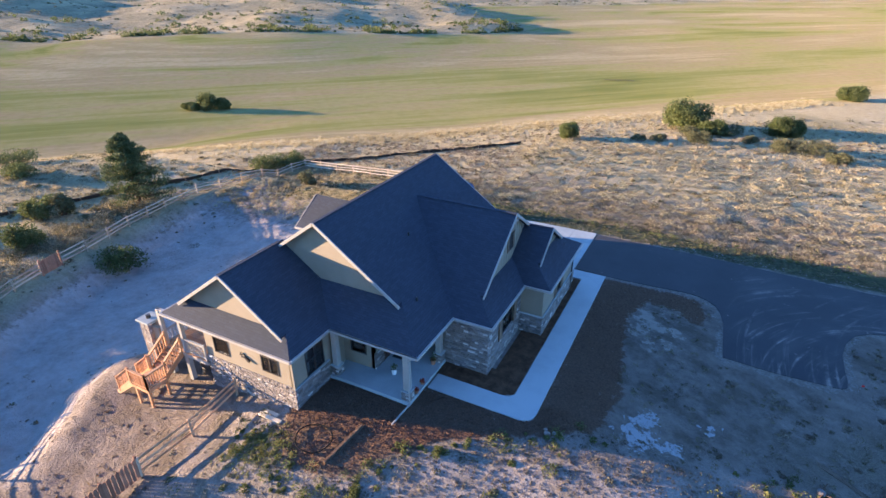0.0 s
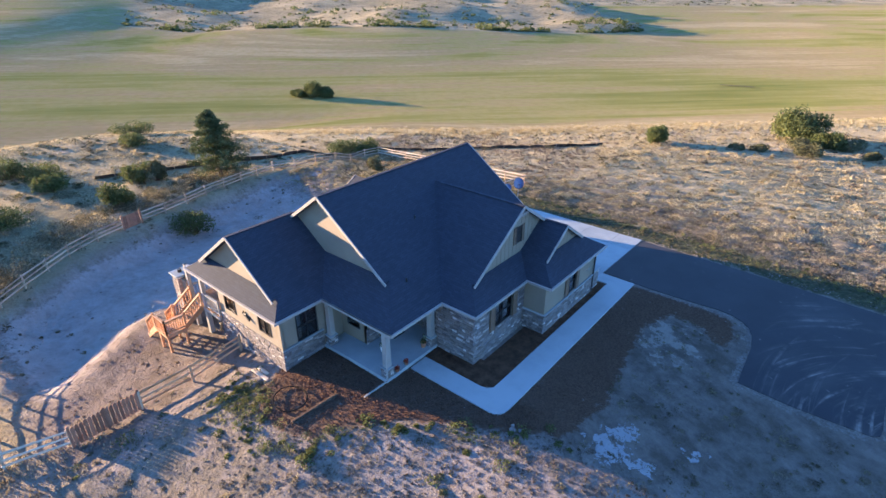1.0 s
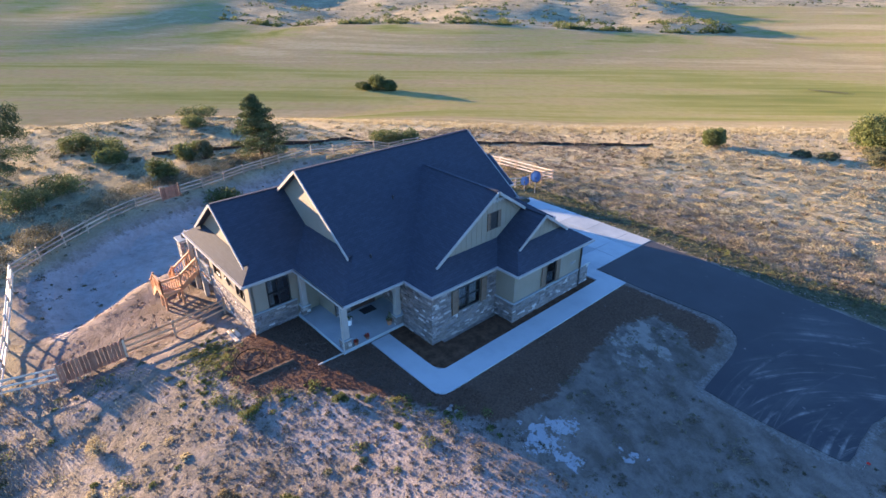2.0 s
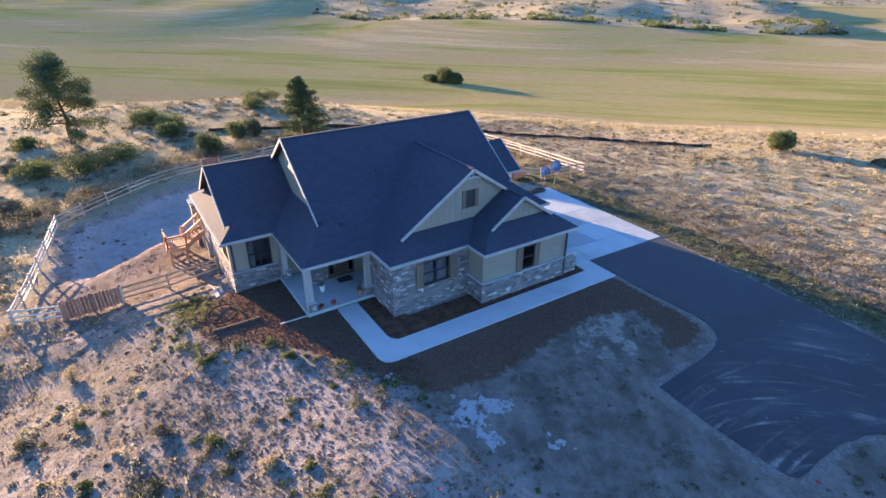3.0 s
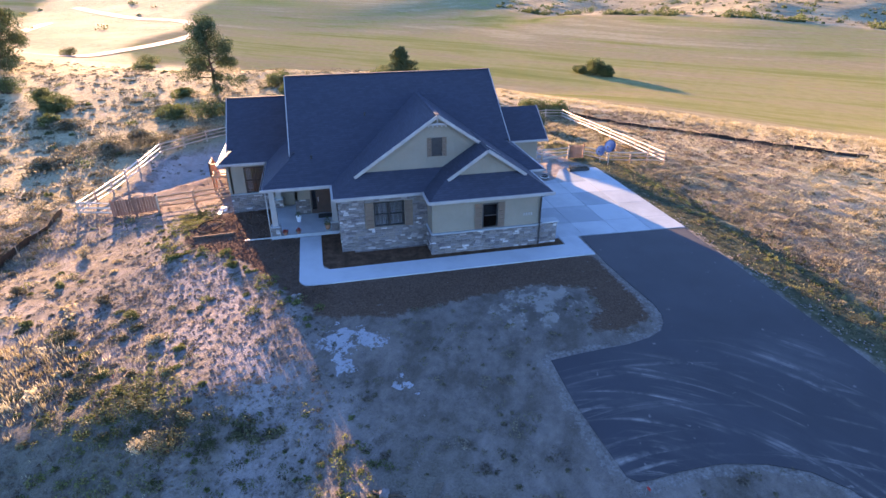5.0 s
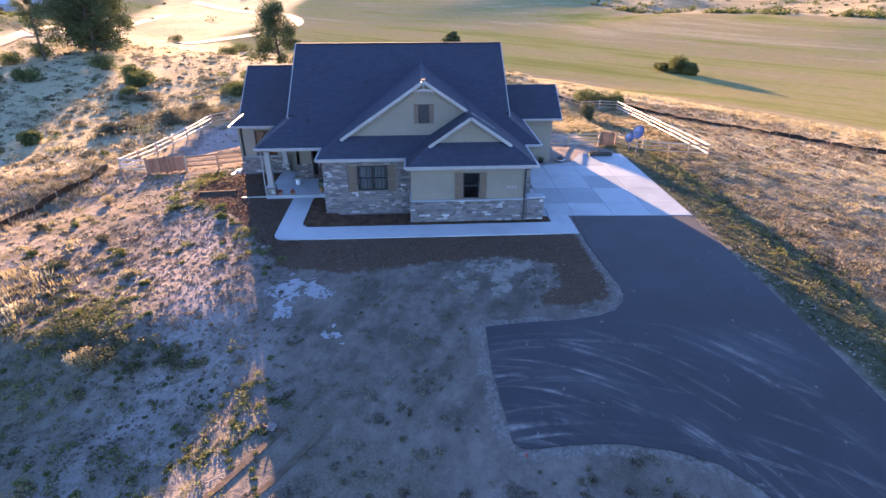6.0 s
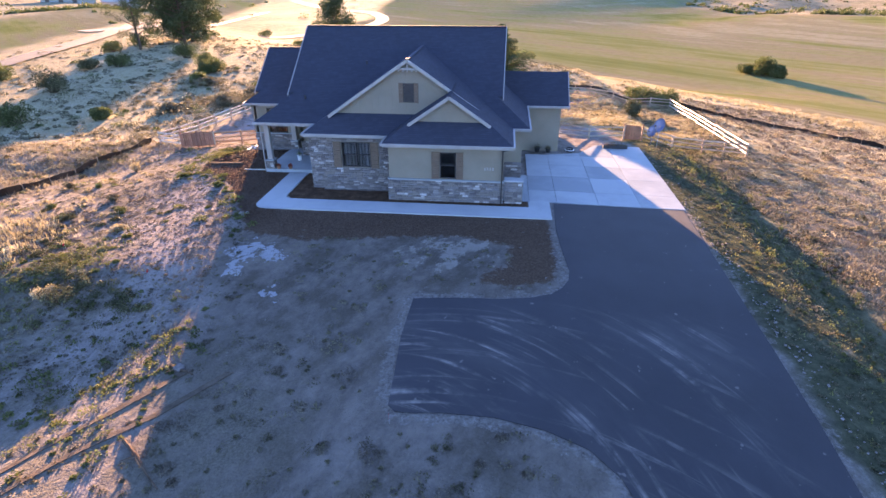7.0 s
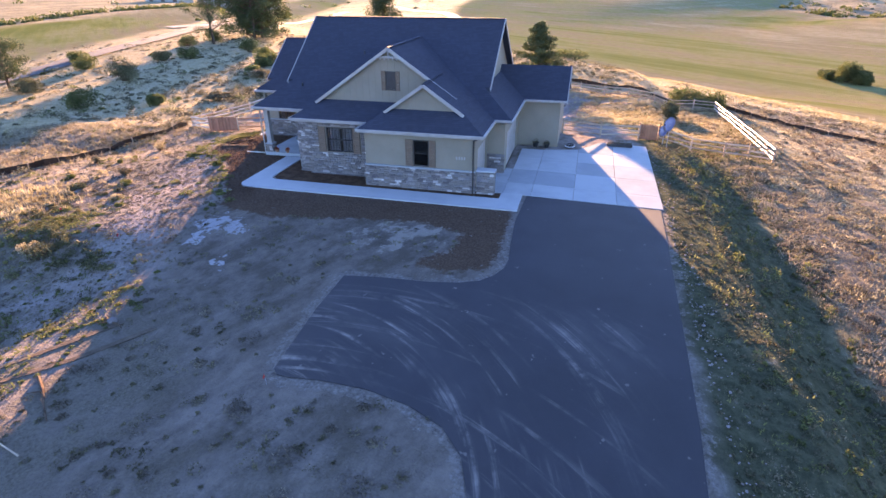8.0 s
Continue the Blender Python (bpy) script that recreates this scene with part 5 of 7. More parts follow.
def picket_gate(a, b, high, label, seed, gap=0.205, wide=0.185):
    rng = random.Random(seed)
    za, zb = ground_z(*a), ground_z(*b)
    g = thing("picket_gate", (a[0], a[1], za), label, "gate", "picket gates")
    A, B = Vector((*a, za)), Vector((*b, zb))
    d = (B - A)
    L = d.length
    d.normalize()
    s = Vector((d.y, -d.x, 0)) * 0.04
    for h in (0.25, high * 0.8):
        part("cross_rail", beam(A + Vector((0, 0, h)), B + Vector((0, 0, h)), 0.04, 0.09), PICKET, g)
    part("brace", beam(A + Vector((0, 0, 0.25)) - s * 0.5, A + d * L * 0.5 + Vector((0, 0, high * 0.8)) - s * 0.5, 0.03, 0.09), PICKET, g)
    u = wide / 2
    while u < L:
        c = A + d * u + s
        top = high + 0.05 * math.sin(u / L * math.pi) + rng.uniform(-0.015, 0.015)
        c0, w = c + Vector((0, 0, 0.06)), d * (wide / 2 - 0.004)
        part("picket", prism([c0 - w, c0 + w, c0 + w + Vector((0, 0, top - 0.06 - 0.08)), c0 + Vector((0, 0, top - 0.06)), c0 - w + Vector((0, 0, top - 0.06 - 0.08))], s.normalized() * 0.02), PICKET, g)
        u += gap
    for p in (A - d * 0.08, A + d * (L / 2), B + d * 0.08) if L > 2.4 else (A - d * 0.08, B + d * 0.08):
        part("gate_post", beam(p + Vector((0, 0, -0.2)), p + Vector((0, 0, high + 0.1)), 0.12, 0.12, up=(1, 0, 0), bevel=0.015), PICKET, g)
    return g


picket_gate((-20.3, 6.9), (-19.92, 10.05), 1.3, "closed double gate of reddish cedar pickets", 3)
picket_gate((-46.2, 20.1), (-46.85, 21.9), 1.35, "closed reddish cedar picket gate in the west fence", 4)
picket_gate((-24.0, 45.4), (-24.0, 46.8), 1.3, "closed cedar picket gate beside the apron", 5, gap=0.2)


# ---- small things ----
def dish(x, y, h, r, label, seed):
    z = ground_z(x, y)
    t = thing("satellite_dish", (x, y, z), label, "satellite dish", "satellite dishes")
    part("mast", tube((x, y, z - 0.1), (x, y, z + h), 0.035, 0.035, 10), STEEL, t)
    face = Vector((0.55, -0.72, 0.42)).normalized()
    c = Vector((x, y, z + h)) + face * 0.12
    s = face.cross(Vector((0, 0, 1))).normalized()
    u = s.cross(face).normalized()
    rings, seg = 4, 20
    v = [c - face * 0.16]
    for k in range(1, rings + 1):
        q = k / rings
        for a in range(seg):
            w = 2 * math.pi * a / seg
            v.append(c + (s * math.cos(w) * r + u * math.sin(w) * r * 1.12) * q + face * (0.16 * q * q - 0.16))
    f = [(0, 1 + a, 1 + (a + 1) % seg) for a in range(seg)] + [(1 + k * seg + a, 1 + (k + 1) * seg + a, 1 + (k + 1) * seg + (a + 1) % seg, 1 + k * seg + (a + 1) % seg) for k in range(rings - 1) for a in range(seg)]
    bm = lump(v, f)
    bmesh.ops.solidify(bm, geom=bm.faces[:], thickness=0.02)
    part("reflector", bm, DISHGREY, t, "grey dish reflector", True)
    part("feed_arm", beam(c - u * r, c + face * r * 0.9 - u * r * 0.35, 0.03, 0.04), STEEL, t)
    part("feed_horn", tube(c + face * r * 0.9 - u * r * 0.4, c + face * r * 0.75 - u * r * 0.3, 0.05, 0.06, 10), BLACK, t)


dish(-19.4, 46.95, 1.7, 0.5, "blue-grey satellite dish on a tall mast beside the fence", 1)
dish(-20.6, 46.8, 1.0, 0.42, "blue-grey satellite dish on a short mast beside the fence", 2)


def pot(x, y, z, r, h, mat, label, leaf, seed, tall=0.35):
    rng = random.Random(seed)
    t = thing("flower_pot", (x, y, z), label, "flower pot", "porch pots")
    n = 14
    prof = [(r * 0.72, 0), (r, h), (r * 1.08, h), (r * 1.08, h + 0.03), (r * 0.9, h + 0.03), (r * 0.88, h - 0.03), (0.001, h - 0.03)]
    v, f = [], []
    for rr, zz in prof:
        v += [(x + rr * math.cos(2 * math.pi * k / n), y + rr * math.sin(2 * math.pi * k / n), z + zz) for k in range(n)]
    for i in range(len(prof) - 1):
        f += [(i * n + k, i * n + (k + 1) % n, (i + 1) * n + (k + 1) % n, (i + 1) * n + k) for k in range(n)]
    f.append(tuple(range(n)))
    part("pot", lump(v, f), mat, t)
    vv, ff = [], []
    for k in range(90):
        a, e = rng.uniform(0, 6.283), rng.uniform(0.1, 1)
        c = Vector((x + r * 1.3 * e * math.cos(a), y + r * 1.3 * e * math.sin(a), z + h + tall * rng.uniform(0, 1) * (1.2 - 0.7 * e)))
        p, q = Vector((rng.gauss(0, 1), rng.gauss(0, 1), rng.gauss(0, 1))).normalized() * 0.05, Vector((rng.gauss(0, 1), rng.gauss(0, 1), rng.gauss(0, 1))).normalized() * 0.03
        i = len(vv)
        vv += [c - p, c + q, c + p, c - q]
        ff.append((i, i + 1, i + 2, i + 3))
    tagged(part("plant", lump(vv, ff), leaf, t), kind="stuff")
    return t


# ---- plants ----
def leaf_material(name, stops, through=0.3, rough=0.7):
    m, n, l, s = material(name)
    g = n.new("ShaderNodeNewGeometry")
    oi = n.new("ShaderNodeObjectInfo")
    v = coords(n, l)
    drift = step(n, l, noise_at(n, l, v, 0.55, 4, 0.65), 0.34, 0.66)
    f = maths(n, l, "ADD", maths(n, l, "MULTIPLY", g.outputs["Random Per Island"], 0.28), maths(n, l, "MULTIPLY", drift, 0.62))
    f = maths(n, l, "ADD", f, maths(n, l, "MULTIPLY", oi.outputs["Random"], 0.1))
    c = ramp(n, l, f, stops)
    l.new(c, s.inputs["Base Color"])
    s.inputs["Roughness"].default_value = rough
    s.inputs["Specular IOR Level"].default_value = 0.08
    tr, mx = n.new("ShaderNodeBsdfTranslucent"), n.new("ShaderNodeMixShader")
    l.new(c, tr.inputs["Color"])
    mx.inputs["Fac"].default_value = through
    l.new(s.outputs["BSDF"], mx.inputs[1])
    l.new(tr.outputs["BSDF"], mx.inputs[2])
    l.new(mx.outputs["Shader"], n["Material Output"].inputs["Surface"])
    return m


NEEDLE = leaf_material("pine_needles", [(0.0, (0.03, 0.045, 0.02)), (0.6, (0.075, 0.1, 0.042)), (1.0, (0.14, 0.16, 0.075))], 0.2)
OAK = leaf_material("scrub_leaves", [(0.0, (0.042, 0.058, 0.02)), (0.6, (0.1, 0.122, 0.045)), (1.0, (0.18, 0.185, 0.08))])
OLIVE = leaf_material("olive_leaves", [(0.0, (0.06, 0.063, 0.032)), (0.6, (0.115, 0.115, 0.058)), (1.0, (0.18, 0.165, 0.09))], 0.14)
SAGE = leaf_material("sage_leaves", [(0.0, (0.06, 0.058, 0.035)), (0.5, (0.14, 0.125, 0.075)), (1.0, (0.29, 0.25, 0.165))], 0.2)
STRAW = leaf_material("dry_straw", [(0.0, (0.22, 0.175, 0.095)), (0.4, (0.34, 0.28, 0.16)), (1.0, (0.5, 0.445, 0.3))], 0.3)
WHEAT = leaf_material("brown_grass", [(0.0, (0.14, 0.115, 0.075)), (0.45, (0.24, 0.2, 0.135)), (1.0, (0.36, 0.31, 0.22))], 0.25)
BROWN = leaf_material("dried_brush", [(0.0, (0.085, 0.065, 0.047)), (0.5, (0.175, 0.138, 0.1)), (1.0, (0.3, 0.24, 0.17))], 0.15)
WEED = leaf_material("yard_weeds", [(0.0, (0.07, 0.063, 0.038)), (0.5, (0.14, 0.12, 0.072)), (1.0, (0.25, 0.208, 0.135))], 0.14)
GRASS = leaf_material("low_grass", [(0.0, (0.12, 0.125, 0.045)), (0.6, (0.2, 0.195, 0.075)), (1.0, (0.31, 0.28, 0.12))], 0.35)
GREEN = leaf_material("green_weeds", [(0.0, (0.06, 0.075, 0.028)), (0.6, (0.12, 0.135, 0.05)), (1.0, (0.22, 0.21, 0.085))], 0.28)
PETAL = leaf_material("red_petals", [(0.0, (0.2, 0.02, 0.02)), (0.4, (0.45, 0.06, 0.05)), (0.5, (0.06, 0.09, 0.02)), (1.0, (0.1, 0.14, 0.03))])
BARK = surface("pine_bark", (0.055, 0.035, 0.025), (0.16, 0.105, 0.075), 5.0, 0.95, 25.0, 1.0, 0.03, stretch=(1, 1, 0.3))


def card_mesh(name, centres, long, wide, mat, rng, flat=0.0, up=0.0):
    """Many small leaf blades, each a bent four-cornered piece, at the given places."""
    n = len(centres)
    a = rng.normal(size=(n, 3))
    a[:, 2] = a[:, 2] * (1 - flat) + up
    a /= np.linalg.norm(a, axis=1)[:, None]
    b = np.cross(a, rng.normal(size=(n, 3)))
    b /= np.linalg.norm(b, axis=1)[:, None]
    la, wb = (np.asarray(long) * np.ones(n))[:, None] * a / 2, (np.asarray(wide) * np.ones(n))[:, None] * b / 2
    v = np.stack([centres - la, centres + wb, centres + la, centres - wb], 1).reshape(-1, 3)
    f = np.arange(4 * n).reshape(n, 4)
    me = bpy.data.meshes.new(name)
    me.from_pydata(v.tolist(), [], f.tolist())
    me.materials.append(mat)
    return me


def blob_points(rng, c, r, n, shell=0.55):
    """Points in the outer shell of an uneven ellipsoid."""
    d = rng.normal(size=(n, 3))
    d /= np.linalg.norm(d, axis=1)[:, None]
    q = shell + (1 - shell) * rng.random(n) ** 0.5
    lumpy = 1 + 0.22 * np.sin(d[:, 0] * 5 + c[0]) * np.sin(d[:, 1] * 6 + c[1]) + 0.12 * np.sin(d[:, 2] * 9 + c[1])
    return np.asarray(c) + d * np.asarray(r) * (q * lumpy)[:, None]


def shrub(name, x, y, r, h, label, mat, seed, category="shrub", lobes=14, leaves=3600, size=0.19, group="wild shrubs"):
    """Many-stemmed shrub: short stems and a lobed crown of small leaves."""
    rng = np.random.default_rng(seed)
    pr = random.Random(seed)
    z = ground_z(x, y)
    t = thing(name, (x, y, z), label, category, group)
    pts = []
    per = leaves // lobes
    for k in range(lobes):
        a, e = rng.uniform(0, 6.283), math.sqrt(rng.uniform(0, 1)) * 0.72
        rr = r * rng.uniform(0.34, 0.52)
        cx, cy = x + r * e * math.cos(a), y + r * e * math.sin(a)
        cz = z + h * rng.uniform(0.35, 0.78) * (1 - 0.35 * e)
        part("stem", tube((x + 0.2 * r * e * math.cos(a), y + 0.2 * r * e * math.sin(a), z - 0.1), (cx, cy, cz), 0.05 + 0.01 * h, 0.015, 5, 0.1, pr), BARK, t)
        p = blob_points(rng, (cx, cy, cz), (rr, rr, min(rr, h * 0.4)), per)
        pts.append(p[p[:, 2] > z + 0.02])
    pts = np.concatenate(pts)
    me = card_mesh("crown", pts - np.array((x, y, z)), size * rng.uniform(0.7, 1.4, len(pts)), size * 0.6, mat, rng)
    ob = new("crown", me)
    ob.parent = t
    return t


def pine(name, x, y, h, spread_r, label, seed, bare=0.12, tiers=34, open_form=False, dense=110, group="pines", needle=1.0):
    """A pine: tapered bent trunk, limbs at uneven heights, needle clumps along and at the ends of the limbs."""
    rng = np.random.default_rng(seed)
    pr = random.Random(seed)
    z = ground_z(x, y)
    t = thing(name, (x, y, z), label, "tree", group)
    knots = [Vector((x, y, z - 0.2))]
    for k in range(1, 7):
        knots.append(Vector((x + pr.uniform(-0.03, 0.03) * h * (k / 6), y + pr.uniform(-0.03, 0.03) * h * (k / 6), z + h * 0.97 * k / 6)))
    r0 = 0.022 * h + 0.06
    part("trunk", join(*[tube(a, b, r0 * (1 - k / 6.4), r0 * (1 - (k + 1) / 6.4), 9, 0.06, pr) for k, (a, b) in enumerate(zip(knots, knots[1:]))]), BARK, t, smooth=False)
    at = lambda q: knots[min(5, int(q * 6))].lerp(knots[min(5, int(q * 6)) + 1], q * 6 - min(5, int(q * 6)))
    pts = []
    for k in range(tiers):
        q = bare + (0.98 - bare) * (k + pr.uniform(0, 1)) / tiers
        a = k * 2.4 + pr.uniform(-0.5, 0.5)
        prof = (1 - (q - bare) / (1 - bare)) ** 0.85 * 0.98 + 0.05 if not open_form else (0.5 + 0.5 * math.sin(math.pi * min(1, (q - bare) / (1 - bare) * 0.9 + 0.25))) * (1.0 if pr.random() > 0.25 else 0.45)
        L = spread_r * prof * pr.uniform(0.75, 1.15)
        p = at(q)
        e = p + Vector((L * math.cos(a), L * math.sin(a), L * (pr.uniform(-0.15, 0.65) if open_form else pr.uniform(0.0, 0.35))))
        part("limb", tube(p, e, 0.012 * h * (1 - q) + 0.025, 0.012, 5, 0.1, pr), BARK, t)
        for j, w in ((0.55, 0.7), (0.85, 1.0), (1.0, 0.8)) if open_form else ((0.25, 0.9), (0.5, 1.0), (0.75, 1.1), (0.97, 0.9)):
            c = p.lerp(e, j)
            rr = ((0.22 if open_form else 0.17 - 0.09 * q) * spread_r * w + 0.1) * pr.uniform(0.75, 1.2)
            pts.append(blob_points(rng, c + Vector((0, 0, pr.uniform(-0.2, 0.3) * rr)), (rr * 1.2, rr * 1.2, rr * (0.95 if open_form else 0.7)), int(1.5 * dense * w), 0.25))
    pts = np.concatenate(pts)
    me = card_mesh("crown", pts - np.array((x, y, z)), needle * rng.uniform(0.16, 0.32, len(pts)), needle * 0.09, NEEDLE, rng, up=0.5)
    ob = new("crown", me)
    ob.parent = t
    return t


pine("pine_tree", -53.4, 34.2, 8.0, 3.9, "dark green conical pine beyond the yard fence", 21, bare=0.1, tiers=44, dense=90)
pine("pine_tree", -65.6, 8.1, 10.2, 4.5, "tall open-crowned pine with bare lower trunk", 22, bare=0.2, tiers=26, open_form=True, dense=260)
pine("pine_tree", -90, -42, 11.5, 4.2, "dark open pine on the southern slope", 23, bare=0.2, tiers=22, open_form=True, dense=120)
pine("pine_tree", -42, -44, 7.5, 3.6, "dark pine on the southern slope", 24, bare=0.15, tiers=26, open_form=True)
for k, (x, y, h) in enumerate(((-99, -37, 15), (-104, -38, 16), (-107, -42, 14), (-112, -41, 12), (-110, -46, 13))):
    pine("pine_tree", x, y, h, 6.2, "large dark pine in a far grove", 30 + k, bare=0.06, tiers=34, open_form=True, needle=1.9, dense=95, group="grove pines")

SH = "dark green scrub oak shrub on the dry slope"
for k, (x, y, r, h) in enumerate(((-45.0, 25.9, 2.3, 2.3), (-52.4, 22.1, 1.5, 3.2), (-59.8, 27.6, 1.9, 2.4), (-66.6, 19.6, 2.2, 2.3), (-70.0, 17.0, 2.2, 2.3), (-55.5, 12.2, 2.9, 1.8), (-53.4, 8.4, 3.0, 2.0), (-55.0, 4.4, 2.3, 1.6), (-84.0, 36.8, 3.4, 1.6), (-53.2, 53.5, 2.6, 2.0), (-50.8, 56.4, 2.3, 1.9), (-62.6, 19.2, 2.0, 2.0), (-67.4, 2.9, 1.9, 1.4), (-74.6, 33.2, 2.3, 1.6), (-101.6, -10.7, 2.2, 1.8), (-64, -12.7, 2.2, 2.0), (-61.6, -12.2, 1.7, 1.8), (-55, -10, 1.5, 1.5))):
    shrub("scrub_oak", x, y, r, h, SH, OAK, 50 + k)
for k, (x, y, r, h) in enumerate(((-43.6, 50.2, 1.3, 2.3), (-58.2, 28.8, 1.3, 2.6), (-49.4, -29.4, 2.6, 3.2), (-39.6, -37.6, 2.2, 2.2), (-66.2, -36, 2.0, 1.8), (15.2, 102.5, 3.4, 2.2), (11.5, 101.5, 2.6, 1.9), (-1.2, 100.3, 2.2, 1.9), (-3.4, 105.6, 1.8, 1.6), (-1.0, 110.8, 2.2, 1.8), (2.9, 109.6, 2.4, 2.0), (6.5, 104.0, 1.6, 1.2), (-7.5, 99.0, 1.3, 1.0), (-10.5, 97.5, 1.2, 0.9), (18.5, 98.0, 2.0, 1.5))):
    shrub("pale_shrub", x, y, r, h, "olive green shrub on the dry slope", OLIVE, 80 + k)
for k, (x, y, r, h) in enumerate(((-21.5, 93.2, 2.2, 3.3), (-4.2, 112.5, 4.3, 5.5), (0.4, 108.5, 2.4, 2.6), (11.9, 113.7, 3.0, 3.4), (28, 165, 3.5, 3.5))):
    shrub("round_tree", x, y, r, h, "dark green round-headed juniper tree above dry grass", OAK, 90 + k, "tree", lobes=22, leaves=13000, size=0.1 + 0.06 * r, group="junipers")
for k, (x, y, r, h) in enumerate(((-112.2, 93.8, 2.9, 4.0), (-109.4, 95.3, 2.6, 2.7), (-115.4, 91.6, 2.4, 1.9))):
    shrub("field_thicket", x, y, r, h, "dark thicket standing alone in the hayfield", OAK, 110 + k, lobes=14, leaves=9000, size=0.24, group="field thicket")
for k, (x, y, r, h) in enumerate(((-34.4, -11.4, 1.3, 1.3), (-32.5, -20.7, 2.3, 2.4), (-57.5, -45, 2.2, 2.2), (-77, -24.4, 2.4, 2.8), (-67.5, -15.4, 2.0, 2.2), (-86, -45.6, 2.2, 2.2), (-64, -53, 2.2, 2.0), (-157, -24, 3.2, 2.6), (-176.6, -51.4, 3.0, 2.4), (-68, -32, 2.2, 2.2), (-96, -46, 2.4, 2.6))):
    shrub("scrub_oak", x, y, r, h, "dark scrub shrub on the southern slope", OAK, 120 + k)
for k, (x, y, r, h) in enumerate(((-53, -7.6, 2.2, 1.2), (-45.2, 2.4, 1.3, 1.1), (-40.8, 0.6, 1.5, 1.1), (-37.2, -4.2, 1.6, 1.0), (-58, 2.0, 1.2, 1.0))):
    shrub("sage_shrub", x, y, r, h, "low grey sage shrub outside the yard fence", SAGE, 140 + k)


def scatter(rng, n, x0, x1, y0, y1, keep):
    x, y = rng.uniform(x0, x1, n), rng.uniform(y0, y1, n)
    k = keep(x, y, rng.random(n))
    return x[k], y[k]


def off_house(x, y):
    """True where plants may stand: off the house, the paving and the beds."""
    house_at = (x > -28) & (x < -4) & (y > np.interp(x, [-10, -4], [15, 20.3])) & (y < 46)
    drive_at = (x > -7) & (y > 37.2) & (y < 45.5) | (x > 3.6) & (x < 11.6) & (y > 30.6) & (y < 45.2) | (x > 11) & (y > 38.2) & (y < 45.2 + 0.07 * np.clip(x - 12, 0, None))
    walk_at = (x > -16) & (x < -3.4) & (y > 20.3) & (y < 38) | (inside(np.asarray(x), np.asarray(y), BED) > -0.1)
    return ~(house_at | drive_at | walk_at)


def clumps(name, x, y, r, h, per, size, mat, label, category, rng, droop=1.0):
    """Low rounded clumps of small leaves, joined as one growth."""
    n = len(x)
    z = land(x, y)
    d = rng.normal(size=(n, per, 3))
    d /= np.linalg.norm(d, axis=2)[:, :, None]
    d[:, :, 2] = np.abs(d[:, :, 2])
    q = (0.45 + 0.55 * rng.random((n, per, 1)))
    rr = np.stack([r, r, h], 1)[:, None, :]
    p = d * q * rr + np.stack([x, y, z], 1)[:, None, :]
    s = np.repeat(size * rng.uniform(0.7, 1.3, n), per)
    me = card_mesh(name, p.reshape(-1, 3), s, s * 0.6, mat, rng)
    return tagged(new(name, me), label, category, kind="stuff")


def tufts(name, x, y, h, blades, mat, label, rng, lean=0.45, width=0.03, foot=0.12):
    """Tufts of upright blades."""
    n = len(x)
    z = land(x, y)
    a = rng.uniform(0, 6.283, (n, blades))
    e = rng.uniform(0, foot, (n, blades))
    bx, by = x[:, None] + e * np.cos(a), y[:, None] + e * np.sin(a)
    hh = h[:, None] * rng.uniform(0.6, 1.15, (n, blades))
    la = rng.uniform(0, lean, (n, blades)) * hh
    b2 = rng.uniform(0, 6.283, (n, blades))
    tip = np.stack([bx + la * np.cos(a), by + la * np.sin(a), z[:, None] + hh], 2)
    w = width * (0.7 + 0.6 * rng.random((n, blades)))
    lo = np.stack([bx - w * np.cos(b2), by - w * np.sin(b2), z[:, None] - 0.03 + 0 * bx], 2)
    hi = np.stack([bx + w * np.cos(b2), by + w * np.sin(b2), z[:, None] - 0.03 + 0 * bx], 2)
    v = np.stack([lo, hi, tip], 2).reshape(-1, 3)
    me = bpy.data.meshes.new(name)
    me.from_pydata(v.tolist(), [], np.arange(len(v)).reshape(-1, 3).tolist())
    me.materials.append(mat)
    return tagged(new(name, me), label, "grass", kind="stuff")


def patchy(x, y, s=0.35, seed=0.0):
    return 0.5 + 0.25 * (np.sin(x * s + seed) * np.cos(y * s * 1.3 - seed) + np.sin((x + y) * s * 2.1 + 2 * seed) * np.cos((x - y) * s * 1.7))


R = np.random.default_rng(42)


def clump_field(name, n, area, keep, low, high, flat, per, size, mat, label, category):
    """A growth of clumps over an area, small ones far commoner than large."""
    x, y = scatter(R, n, *area, keep)
    s = low + (high - low) * R.random(len(x)) ** 2.2
    clumps(name, x, y, s, s * flat, per, size, mat, label, category, R)


def grass_field(n, area, keep, low, high, mat, label, width, foot, lean=0.45):
    x, y = scatter(R, n, *area, keep)
    tufts("dry_grass", x, y, R.uniform(low, high, len(x)), 5, mat, label, R, lean, width, foot)


# dry meadow north of the drive
verge = lambda x, y: off_house(x, y) & (y > 45.1)
meadow = lambda x, y: off_house(x, y) & (field_way(x, y) < 1) & ~((x < -24) & (y < 55.5))
carpet = lambda n, area, keep, label, low=0.06, high=0.22, mat=STRAW: tufts("dry_grass", *(lambda q: (q[0], q[1], R.uniform(low, high, len(q[0]))))(scatter(R, n, *area, keep)), 6, mat, label, R, 1.1, 0.04, 0.4)
carpet(13000, (-60, -22, 48, 84), lambda x, y, u: off_house(x, y) & (field_way(x, y) < 1) & (u < 0.25 + 0.9 * patchy(x, y, 0.27, 61.0)), "tawny and brown grass round the northern fence corner", 0.05, 0.16, WHEAT)
